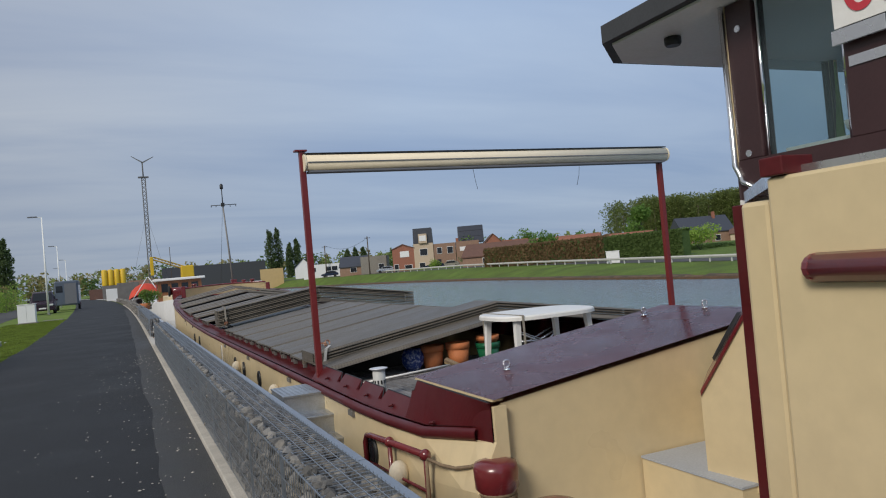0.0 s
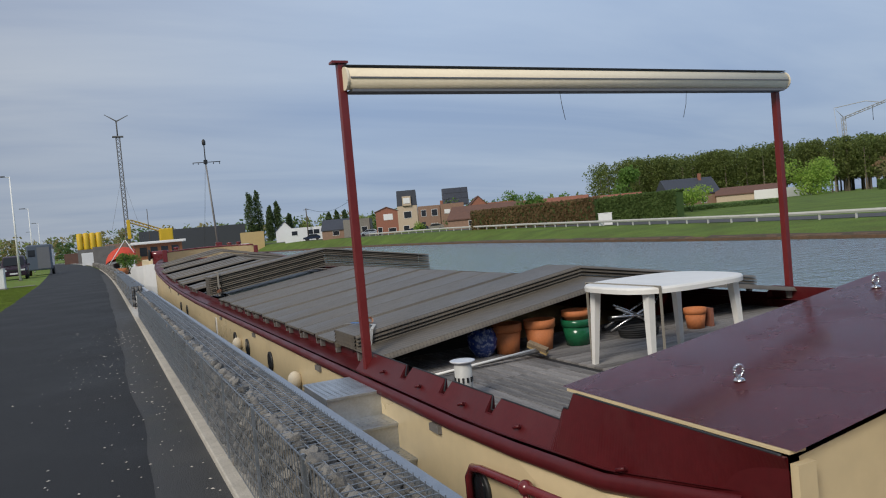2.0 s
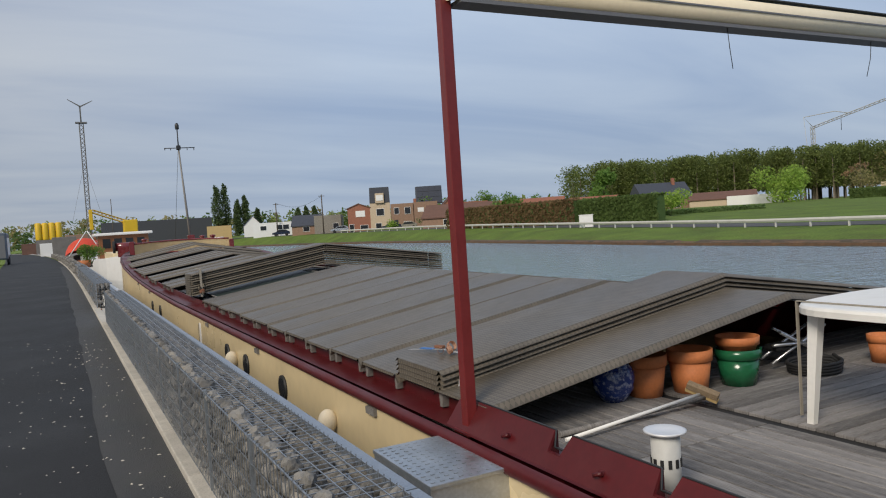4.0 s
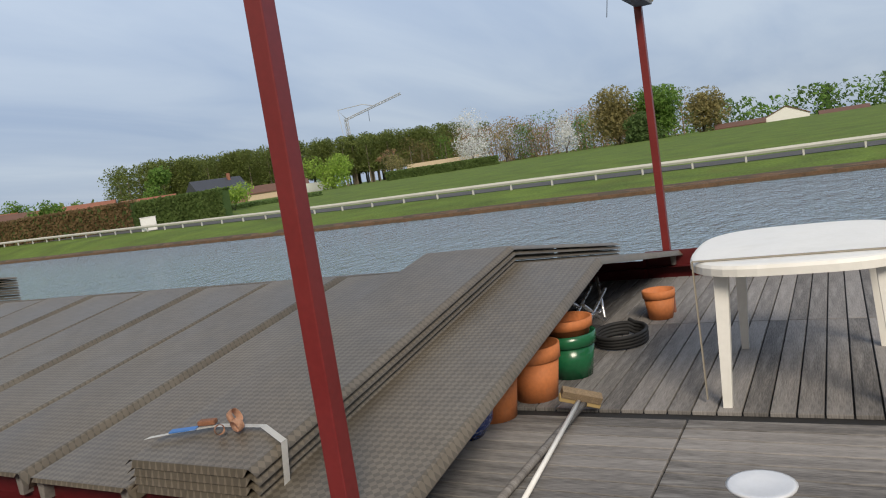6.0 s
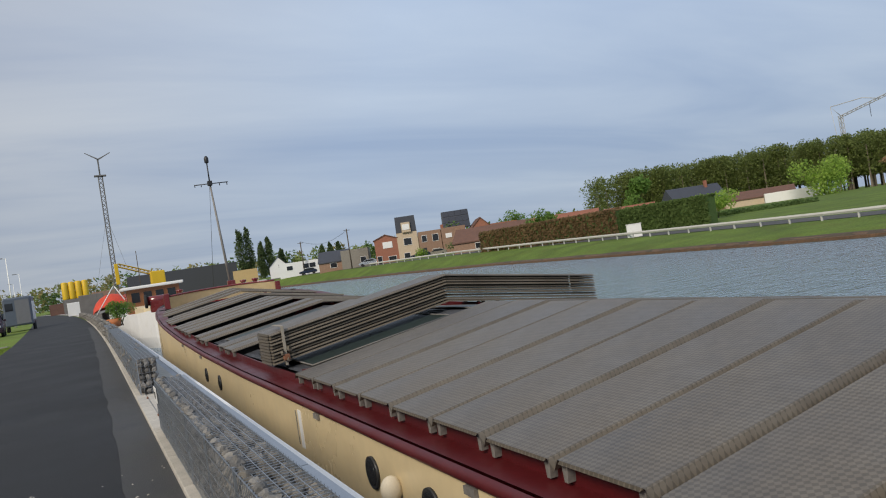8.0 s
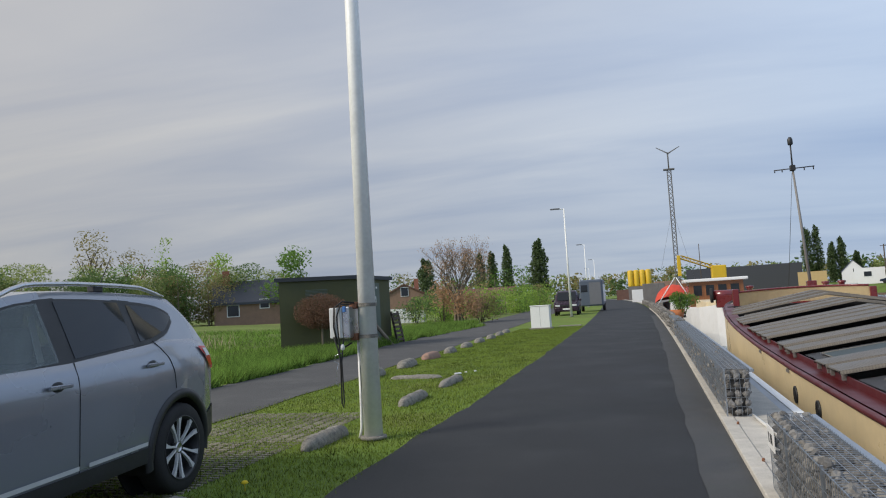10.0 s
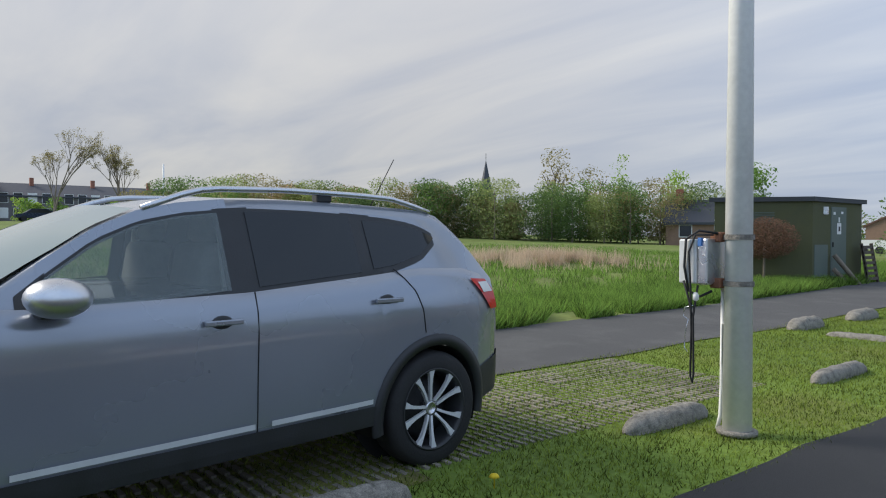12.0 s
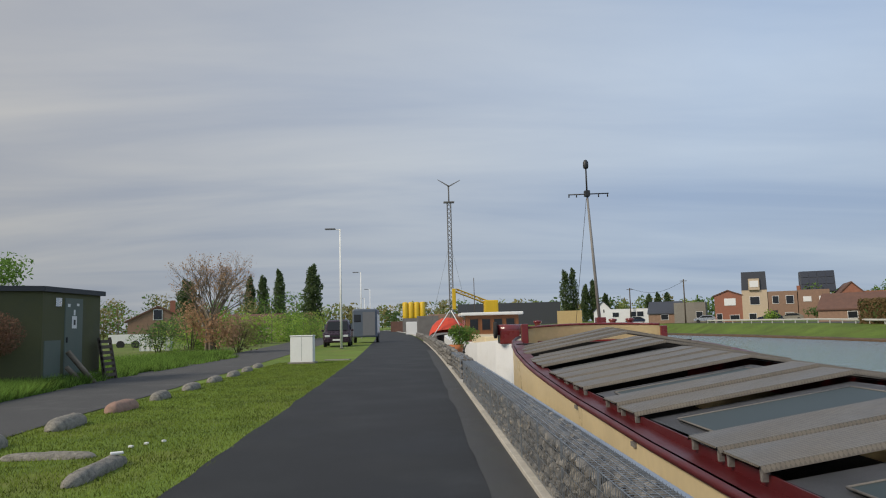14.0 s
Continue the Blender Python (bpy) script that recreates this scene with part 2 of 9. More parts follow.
M["pole"] = mat("grey_white_pole", (0.80, 0.80, 0.77), 0.45, var=0.08, scale=2, fine=30, bump=0.03, stain=(0.42, 0.42, 0.38), stain_scale=2.5, stain_amt=0.4)
M["concrete"] = mat("old_concrete", (0.24, 0.222, 0.19), 0.95, var=0.55, scale=14, fine=110, bump=1.0, stain=(0.07, 0.068, 0.055), stain_scale=17, stain_amt=0.85)
M["concrete_red"] = mat("reddish_concrete", (0.30, 0.185, 0.14), 0.95, var=0.3, scale=9, fine=80, bump=0.7, stain=(0.15, 0.13, 0.10), stain_scale=5, stain_amt=0.7)
M["shed"] = mat("olive_shed_paint", (0.080, 0.083, 0.034), 0.75, var=0.14, scale=2, fine=50, bump=0.15, stain=(0.055, 0.06, 0.035), stain_scale=1.1, stain_amt=0.6)
M["shed_door"] = mat("grey_green_door", (0.095, 0.125, 0.105), 0.55, var=0.08, scale=2, fine=30, bump=0.04)
M["felt"] = mat("roof_edge", (0.045, 0.048, 0.055), 0.7, var=0.2, bump=0.1)
M["brick"] = mat("red_brick", (0.29, 0.12, 0.078), 0.9, var=0.25, scale=2.5, fine=25, bump=0.3, stain=(0.20, 0.12, 0.09), stain_scale=1.2)
M["brick2"] = mat("brown_brick", (0.26, 0.165, 0.115), 0.9, var=0.22, scale=2.5, fine=25, bump=0.3)
M["sand_brick"] = mat("sand_brick", (0.50, 0.40, 0.29), 0.9, var=0.12, scale=2.5, fine=25, bump=0.2)
M["grey_brick"] = mat("grey_brick", (0.145, 0.135, 0.14), 0.9, var=0.2, scale=1.5, fine=15, bump=0.2)
M["yellow_render"] = mat("ochre_render", (0.46, 0.33, 0.15), 0.9, var=0.1, scale=1.5, fine=15, bump=0.1)
M["slate"] = mat("slate_roof", (0.045, 0.050, 0.065), 0.6, var=0.25, scale=2, fine=20, bump=0.3)
M["tiles"] = mat("clay_roof_tiles", (0.245, 0.098, 0.062), 0.85, var=0.3, scale=1.5, fine=14, bump=0.5)
M["tiles2"] = mat("brown_roof_tiles", (0.13, 0.068, 0.050), 0.85, var=0.3, scale=1.5, fine=14, bump=0.5)
M["pane"] = glass_mat("far_pane", (0.018, 0.02, 0.024), 0.08)
M["solar"] = glass_mat("solar_panel", (0.012, 0.018, 0.035), 0.45)
M["bark"] = mat("bark", (0.085, 0.068, 0.052), 0.95, var=0.35, scale=6, fine=40, bump=0.6)
M["bark_light"] = mat("pale_bark", (0.20, 0.165, 0.125), 0.95, var=0.3, scale=6, fine=40, bump=0.5)


def leaf(name, color, var=0.32, broad=0.25, patch=0.35):
    """A leaf that lets part of the light through."""
    m = mat(name, tuple(min(0.8, c * 2.95) for c in color), 0.7, var=broad, scale=patch, fine=9, bump=0, island=var, spec=0.2)
    n, l = m.node_tree.nodes, m.node_tree.links
    b = n["Principled BSDF"]
    tr = n.new("ShaderNodeBsdfTranslucent")
    l.new(b.inputs["Base Color"].links[0].from_socket, tr.inputs["Color"])
    mx = n.new("ShaderNodeMixShader"); mx.inputs[0].default_value = 0.55
    l.new(b.outputs[0], mx.inputs[1]); l.new(tr.outputs[0], mx.inputs[2])
    l.new(mx.outputs[0], n["Material Output"].inputs[0])
    return m


M["leaf_spring"] = leaf("spring_leaf", (0.105, 0.150, 0.030))
M["leaf_green"] = leaf("green_leaf", (0.055, 0.095, 0.022))
M["leaf_dark"] = leaf("dark_leaf", (0.045, 0.070, 0.025))
M["leaf_deep"] = leaf("deep_green_leaf", (0.038, 0.054, 0.023))
M["leaf_poplar"] = leaf("poplar_leaf", (0.098, 0.116, 0.042))
M["leaf_olive"] = leaf("olive_leaf", (0.105, 0.092, 0.042))
M["leaf_red"] = leaf("red_leaf", (0.066, 0.040, 0.027))
M["leaf_brown"] = leaf("brown_bud", (0.155, 0.100, 0.060))
M["blossom"] = leaf("white_blossom", (0.40, 0.36, 0.33), 0.3)
M["hedge_brown"] = leaf("beech_hedge_leaf", (0.075, 0.052, 0.026))
M["hedge_green"] = leaf("hedge_leaf", (0.040, 0.060, 0.018))
M["grass_blade"] = leaf("grass_blade", (0.058, 0.076, 0.013), 0.4, 0.75, 1.6)
M["grass_tall"] = leaf("tall_grass_blade", (0.056, 0.092, 0.018), 0.5, 0.6, 0.9)
M["reed"] = leaf("dry_reed", (0.20, 0.158, 0.115), 0.35)


def grass_mat():
    """Lawn by the path, rough meadow further left, and the far bank, by patches of their own."""
    m = mat("grass", (0.125, 0.185, 0.032), 0.9, var=0.45, scale=0.55, fine=22, bump=0.9, spec=0.2, stain=(0.20, 0.18, 0.05), stain_scale=0.42, stain_amt=0.55)
    return m


M["grass"] = grass_mat()
M["meadow"] = mat("meadow", (0.130, 0.172, 0.048), 0.95, var=0.4, scale=0.25, fine=6, bump=1.0, spec=0.15, stain=(0.27, 0.225, 0.10), stain_scale=0.11, stain_amt=0.4)
M["bank"] = mat("bank_grass", (0.100, 0.150, 0.030), 0.95, var=0.5, scale=0.3, fine=7, bump=1.0, spec=0.15, stain=(0.10, 0.10, 0.03), stain_scale=0.5, stain_amt=0.5)


def water_mat():
    m = bpy.data.materials.new("canal_water")
    m.use_nodes = True
    n, l = m.node_tree.nodes, m.node_tree.links
    b = n["Principled BSDF"]
    b.inputs["Base Color"].default_value = (0.25, 0.342, 0.43, 1)
    b.inputs["Roughness"].default_value = 0.08
    b.inputs["IOR"].default_value = 1.33
    tc = n.new("ShaderNodeTexCoord")
    prev = None
    for sc, rot, dist, st in ((0.9, 20, 0.45, (1, 1.9, 1)), (3.2, -35, 0.22, (1, 1.6, 1)), (9.0, 8, 0.08, (1, 2.4, 1))):
        mp = n.new("ShaderNodeMapping")
        mp.inputs["Scale"].default_value = st
        mp.inputs["Rotation"].default_value = (0, 0, radians(rot))
        no = n.new("ShaderNodeTexNoise")
        no.inputs["Scale"].default_value, no.inputs["Detail"].default_value = sc, 3
        bp = n.new("ShaderNodeBump"); bp.inputs["Distance"].default_value = dist; bp.inputs["Strength"].default_value = 1.0
        l.new(tc.outputs["Object"], mp.inputs[0]); l.new(mp.outputs[0], no.inputs["Vector"]); l.new(no.outputs["Fac"], bp.inputs["Height"])
        if prev:
            l.new(prev.outputs[0], bp.inputs["Normal"])
        prev = bp
    l.new(prev.outputs[0], b.inputs["Normal"])
    return m


M["water"] = water_mat()


def hatch_mat():
    """Diamond-tread hatch plate: grey-brown aluminium with a raised check pattern."""
    m = mat("tread_plate", (0.128, 0.108, 0.083), 0.46, metal=0.15, var=0.22, scale=1.1, fine=14, bump=0, per_object=0.12,
            stain=(0.170, 0.150, 0.120), stain_scale=1.3, stain_amt=0.6)
    n, l = m.node_tree.nodes, m.node_tree.links
    b = n["Principled BSDF"]
    tc = n.new("ShaderNodeTexCoord")
    mp = n.new("ShaderNodeMapping"); mp.inputs["Rotation"].default_value = (0, 0, radians(45)); mp.inputs["Scale"].default_value = (1, 1, 0)
    l.new(tc.outputs["Object"], mp.inputs[0])
    ck = n.new("ShaderNodeTexChecker"); ck.inputs["Scale"].default_value = 38
    l.new(mp.outputs[0], ck.inputs["Vector"])
    bp = n.new("ShaderNodeBump"); bp.inputs["Strength"].default_value = 0.5; bp.inputs["Distance"].default_value = 0.005
    l.new(ck.outputs["Fac"], bp.inputs["Height"]); l.new(bp.outputs[0], b.inputs["Normal"])
    # the raised lozenges are rubbed brighter than the dirt between them
    src = b.inputs["Base Color"].links[0].from_socket
    sc = n.new("ShaderNodeMapRange"); sc.inputs["To Min"].default_value, sc.inputs["To Max"].default_value = 0.80, 1.20
    l.new(ck.outputs["Fac"], sc.inputs["Value"])
    vm = n.new("ShaderNodeVectorMath"); vm.operation = "SCALE"
    l.new(src, vm.inputs[0]); l.new(sc.outputs[0], vm.inputs["Scale"]); l.new(vm.outputs[0], b.inputs["Base Color"])
    return m


M["hatch"] = hatch_mat()


# ---- mesh helpers ----
def finish(bm, mat_=None, smooth=False):
    me = bpy.data.meshes.new("mesh")
    bm.normal_update()
    if smooth:
        for f in bm.faces:
            f.smooth = True
    bm.to_mesh(me)
    bm.free()
    if mat_:
        me.materials.append(mat_)
    return me


def part(name, bm, material, parent, label="", smooth=False):
    ob = new(name, finish(bm, material, smooth))
    if parent is not None:
        ob.parent = parent
    if label:
        ob["label"] = label
    return ob


def thing(name, label, category, at=(0, 0, 0), rz=0.0, group="", kind=""):
    e = new(name)
    e.empty_display_size = 0.1
    e.matrix_world = pose(*at, 0, 0, rz)
    return tagged(e, label, category, group, kind)


def mesh_thing(name, bm, material, label, category, at=(0, 0, 0), rz=0.0, group="", kind="", smooth=False):
    ob = new(name, finish(bm, material, smooth))
    ob.matrix_world = pose(*at, 0, 0, rz)
    return tagged(ob, label, category, group, kind)


def box(bm, x0, x1, y0, y1, z0, z1, bevel=0.0):
    vs = [bm.verts.new((x, y, z)) for x in (x0, x1) for y in (y0, y1) for z in (z0, z1)]
    q = ((0, 1, 3, 2), (4, 6, 7, 5), (0, 4, 5, 1), (2, 3, 7, 6), (0, 2, 6, 4), (1, 5, 7, 3))
    fs = [bm.faces.new([vs[i] for i in f]) for f in q]
    if bevel:
        es = list({e for f in fs for e in f.edges})
        bmesh.ops.bevel(bm, geom=es, offset=bevel, segments=2, affect="EDGES", profile=0.5)
    return bm


def nb(*a, **k):
    return box(bmesh.new(), *a, **k)


def rod(bm, p, q, r0, r1=None, seg=8, caps=True):
    """A round bar from p to q."""
    r1 = r0 if r1 is None else r1
    p, q = Vector(p), Vector(q)
    d = (q - p).normalized()
    u = d.cross(Vector((0, 0, 1)) if abs(d.z) < 0.95 else Vector((1, 0, 0))).normalized()
    v = d.cross(u)
    a = [bm.verts.new(p + (u * math.cos(t) + v * math.sin(t)) * r0) for t in (2 * math.pi * i / seg for i in range(seg))]
    b = [bm.verts.new(q + (u * math.cos(t) + v * math.sin(t)) * r1) for t in (2 * math.pi * i / seg for i in range(seg))]
    for i in range(seg):
        j = (i + 1) % seg
        bm.faces.new((a[i], b[i], b[j], a[j])).smooth = True
    if caps:
        bm.faces.new(a)
        bm.faces.new(b[::-1])
    return bm


def nrod(*a, **k):
    return rod(bmesh.new(), *a, **k)


def pipe(bm, pts, r, seg=8):
    """One bent round tube through the points."""
    ps = [Vector(p) for p in pts]
    u, rings = None, []
    for i, p in enumerate(ps):
        t = (ps[min(i + 1, len(ps) - 1)] - ps[max(i - 1, 0)]).normalized()
        if u is None:
            u = t.cross(Vector((0, 0, 1)) if abs(t.z) < 0.95 else Vector((1, 0, 0))).normalized()
        u = (u - t * u.dot(t)).normalized()
        v = t.cross(u)
        rings.append([bm.verts.new(p + (u * math.cos(a) + v * math.sin(a)) * r) for a in (2 * math.pi * k / seg for k in range(seg))])
    for a, b in zip(rings, rings[1:]):
        for k in range(seg):
            bm.faces.new((a[k], b[k], b[(k + 1) % seg], a[(k + 1) % seg])).smooth = True
    bm.faces.new(rings[0])
    bm.faces.new(rings[-1][::-1])
    return bm


def lathe(bm, prof, seg=24, at=(0, 0, 0)):
    """A turned shape from (radius, height) pairs."""
    rings = []
    for r, z in prof:
        rings.append([bm.verts.new((at[0] + r * math.cos(2 * math.pi * i / seg), at[1] + r * math.sin(2 * math.pi * i / seg), at[2] + z)) for i in range(seg)])
    for a, b in zip(rings, rings[1:]):
        for i in range(seg):
            j = (i + 1) % seg
            bm.faces.new((a[i], a[j], b[j], b[i])).smooth = True
    if prof[0][0] > 1e-4:
        bm.faces.new(rings[0][::-1])
    if prof[-1][0] > 1e-4:
        bm.faces.new(rings[-1])
    return bm


def nlathe(prof, seg=24, at=(0, 0, 0)):
    return lathe(bmesh.new(), prof, seg, at)


def prism(bm, poly, lo, hi, axis="x"):
    """A flat outline drawn out along an axis."""
    def p(a, b, h):
        return {"x": (h, a, b), "y": (a, h, b), "z": (a, b, h)}[axis]
    a = [bm.verts.new(p(u, v, lo)) for u, v in poly]
    b = [bm.verts.new(p(u, v, hi)) for u, v in poly]
    k = len(poly)
    fa, fb = bm.faces.new(a), bm.faces.new(b[::-1])
    for i in range(k):
        j = (i + 1) % k
        bm.faces.new((a[i], b[i], b[j], a[j]))
    bmesh.ops.recalc_face_normals(bm, faces=bm.faces[:])
    return bm


def nprism(*a, **k):
    return prism(bmesh.new(), *a, **k)


def grid(bm, rows, close=False):
    """A sheet over rows of points."""
    vs = [[bm.verts.new(p) for p in r] for r in rows]
    for a, b in zip(vs, vs[1:]):
        for i in range(len(a) - (0 if close else 1)):
            j = (i + 1) % len(a)
            bm.faces.new((a[i], a[j], b[j], b[i]))
    return bm


def lerp(x, xs, ys):
    return float(np.interp(x, xs, ys))


# ---- ground, canal, paths ----
def kerb_x(y):
    return 0.0 if y < 25 else -0.00025 * (min(y, 260) - 25) ** 2


def left_x(y):
    return lerp(y, (-60, 22, 30, 45, 62, 90, 160, 260), (-2.93, -2.93, -3.1, -3.5, -4.1, -5.4, -9.2, -20))


def quay_x(y):
    return kerb_x(y) + 0.80


def far_edge(y):
    return lerp(y, (-300, 0, 10, 25, 43, 90, 120, 150, 185, 220, 245, 300), (10, 37.2, 37.8, 38.3, 39.5, 46, 46.5, 44, 38, 29, 21, 8))


def road_in(y):
    return lerp(y, (-60, 18, 25, 34, 50, 75, 110, 300), (-5.9, -5.95, -6.1, -6.6, -7.3, -8.6, -12, -36))


def road_out(y):
    return lerp(y, (-60, 20, 27, 38, 54, 84, 110, 300), (-8.5, -8.55, -8.8, -9.8, -11.0, -13.2, -17, -42))


def land(x, y):
    """Height of the near land left of the roads."""
    d = max(0.0, -x - 13.5)
    rise = lerp(d, (0, 36, 72, 118, 400), (0, 1.15, 2.7, 3.4, 4.0))
    k = 1 - min(1.0, max(0.0, (y - 70) / 60))
    h = rise * k
    if d > 0:
        h += 0.16 * min(1, d / 6) * noise.noise(Vector((x * 0.35, y * 0.35, 3)))
        # an old ditch across the meadow
        t = abs((y - 33.5) - 0.35 * (x + 24) - 0.8 * math.sin(x * 0.3))
        if x > -60:
            h -= 0.55 * math.exp(-(t / 0.9) ** 2) * min(1, d / 6)
    return h


WATER = -1.6


def bank_z(y):
    """Height of the far bank at its road."""
    return lerp(y, (-40, 13, 27, 43, 68, 115, 200, 400), (-1.1, -0.98, -0.83, -0.75, -0.42, 0.2, 0.5, 0.6))


ys = [-3000, -600, -150, -60] + list(range(-30, 70, 2)) + list(range(70, 150, 5)) + [160, 180, 210, 260, 350, 600, 3000]
near_steps = [0.42, 1.0, 2.0, 3.5, 5, 7, 9, 11, 13, 15, 17, 19, 21, 23, 25, 27, 30, 33, 37, 42, 48, 55, 63, 72, 85, 105, 140, 200, 400, 3000]
rows = []
for y in ys:
    q = quay_x(y)
    r = []
    for s in near_steps[::-1]:
        x = q - s
        r.append((x, y, -0.012 + land(x, y)))
    r += [(q - 0.3, y, -0.05), (q - 0.3, y, -3.5)]
    f = far_edge(y)
    r += [(f - 1.5, y, -3.5), (f - 0.2, y, WATER - 0.3), (f + 0.05, y, WATER + 0.22)]
    gb = bank_z(y)
    for s, z in ((0.9, -1.25), (2.2, -1.15 + 0.2 * (gb + 1.1)), (4.5, gb - 0.2), (6.5, gb - 0.05), (7.2, gb), (12, gb + 0.08), (18, gb + 0.25), (40, gb + 0.75), (120, max(gb, 0.3) + 0.5), (400, 0.9), (3000, 0.9)):
        r.append((f + s, y, z + (0.08 * noise.noise(Vector((y * 0.3, s, 0))) if s < 6 else 0)))
    rows.append(r)
bm = grid(bmesh.new(), rows)
nl = len(near_steps)
bm.faces.ensure_lookup_table()
for f in bm.faces:
    c = f.calc_center_median()
    f.smooth = True
    if c.x < -9 and c.x < road_out(c.y) - 0.4:
        f.material_index = 1
    elif c.x > 5:
        f.material_index = 2
        if c.x < far_edge(c.y) + 0.5:
            f.material_index = 3
me = finish(bm, M["grass"])
for k in ("meadow", "bank", "soil"):
    me.materials.append(M[k])
ground = tagged(new("ground", me), "grassy near bank, canal bed and far grass bank", "ground", kind="structure")


def strip(name, left, right, z, y_list, material, label, thick=0.0, cols=4):
    rows_ = []
    for y in y_list:
        a, b = left(y), right(y)
        rows_.append([(a + (b - a) * i / cols, y, z) for i in range(cols + 1)])
    return tagged(new(name, finish(grid(bmesh.new(), rows_), material)), label, name.replace("_", " "), kind="structure")


fine = [-60, -30] + [-20 + 0.5 * i for i in range(120)] + list(range(40, 130, 5)) + [140, 160, 186, 220, 260]


def rag(y, a, s, seed):
    return a * noise.noise(Vector((y * s, seed, 0.3))) + 0.4 * a * noise.noise(Vector((y * s * 4.3, seed, 1.3)))


path = strip("path", lambda y: left_x(y) + rag(y, 0.06, 1.1, 2), lambda y: kerb_x(y) + 0.02, 0.0, fine, M["asphalt"], "dark asphalt towpath along the quay")
patch_strip = strip("path_edge", lambda y: kerb_x(y) - 0.33 + rag(y, 0.05, 0.6, 5), lambda y: kerb_x(y) + 0.015, 0.004, [y for y in fine if y < 60], M["asphalt_strip"], "greyer strip of patched asphalt along the kerb", cols=2)
road = strip("road", lambda y: road_out(y) + rag(y, 0.1, 0.7, 8), lambda y: road_in(y) + rag(y, 0.1, 0.7, 9), 0.0, fine, M["road"], "narrow grey asphalt service road")
quay = strip("quay", lambda y: kerb_x(y) + 0.11, lambda y: quay_x(y), 0.03, fine, M["quay"], "pale concrete quay coping beside the canal")
rows = []
for y in fine:
    q = quay_x(y)
    rows.append([(q - 0.09, y, 0.034), (q - 0.09, y, 0.04), (q, y, 0.04), (q, y, -0.35), (q - 0.05, y, -0.4), (q - 0.05, y, -3.4)])
bm = grid(bmesh.new(), rows)
for f in bm.faces:
    f.material_index = 1 if f.calc_center_median().z < -0.38 else 0
me = finish(bm, M["white_paint"])
me.materials.append(M["quay_wall"])
tagged(new("quay_wall", me), "white quay edge over a dark quay wall", "quay wall", kind="structure")

bm = bmesh.new()
rows = [[(quay_x(y) - 0.2, y, WATER) if i == 0 else (quay_x(y) + (far_edge(y) - quay_x(y) + 0.6) * i / 12, y, WATER) for i in range(13)] for y in ys]
grid(bm, rows)
tagged(new("water", finish(bm, M["water"])), "wind-rippled grey-blue canal water", "water", kind="structure")

# ---- the moored barge ----
CX = 4.38


def half_beam(y):
    return lerp(y, (-6, 30, 33, 35, 37, 39, 41, 43, 44.3, 45), (2.86, 2.86, 2.84, 2.78, 2.62, 2.36, 1.95, 1.30, 0.70, 0.08))


def sheer(y):
    """Height of the underside of the rubbing strake."""
    return lerp(y, (-6, 3.46, 3.5, 4.4, 5.8, 8, 20, 24, 28, 32, 36, 40, 45), (-0.78, -0.78, 0.04, -0.09, -0.13, -0.13, -0.13, -0.08, 0.03, 0.22, 0.52, 0.72, 0.85))


def tuck(y):
    """How far the side draws in at the after bulkhead."""
    return lerp(y, (3.4, 3.52, 4.0, 4.6, 5.5), (0.0, 0.165, 0.10, 0.035, 0.0))


def eave(y):
    return lerp(y, (7, 20, 25, 29, 33, 36, 38), (0.10, 0.13, 0.19, 0.27, 0.42, 0.62, 0.75))


def crown(y):
    return eave(y) + lerp(y, (7, 20, 30, 36), (0.41, 0.41, 0.44, 0.48))


def nlathe_ring(prof, seg=24):
    """A turned band without end discs."""
    return grid(bmesh.new(), [[(r * math.cos(2 * math.pi * i / seg), r * math.sin(2 * math.pi * i / seg), z) for i in range(seg)] for r, z in prof], close=True)


barge = thing("barge", "long cream barge with oxblood trim moored at the quay", "barge")
hy = [-6 + 0.75 * i for i in range(54)] + [34.6 + 0.4 * i for i in range(27)]
hy = sorted([y for y in hy if y <= 45] + [3.45, 3.52, 45.0])
rows = []
for y in hy:
    b, s = half_beam(y), sheer(y)
    b2 = b * (0.985 if y < 33 else 0.93)
    rows.append([(CX - b2, y, -2.4), (CX - b, y, -1.2), (CX - b, y, s - 0.3), (CX - b + tuck(y), y, s), (CX - b + 0.05 + tuck(y), y, s + 0.012), (CX + b - 0.05 - tuck(y), y, s + 0.012), (CX + b - tuck(y), y, s), (CX + b, y, -1.2), (CX + b2, y, -2.4)])
bm = grid(bmesh.new(), rows)
bm.faces.ensure_lookup_table()
# leave the hold open where the deck, the hatches and the after well stand
kill = [f for f in bm.faces if abs(f.calc_center_median().x - CX) < 0.5 and f.calc_center_median().y < 38]
bmesh.ops.delete(bm, geom=kill, context="FACES")
part("hull", bm, M["cream"], barge)
# side deck inboard of the strake
rows = []
for y in [y for y in hy if 3.6 < y < 39]:
    b, s = half_beam(y), sheer(y)
    rows.append([(CX - b + 0.03 + tuck(y), y, s + 0.10), (CX - b + 0.3, y, s + 0.105)])
bm = grid(bmesh.new(), rows)
rows = [[(2 * CX - x, yy, z) for x, yy, z in r] for r in rows]
grid(bm, rows)
part("side_deck", bm, M["red_plate"], barge)


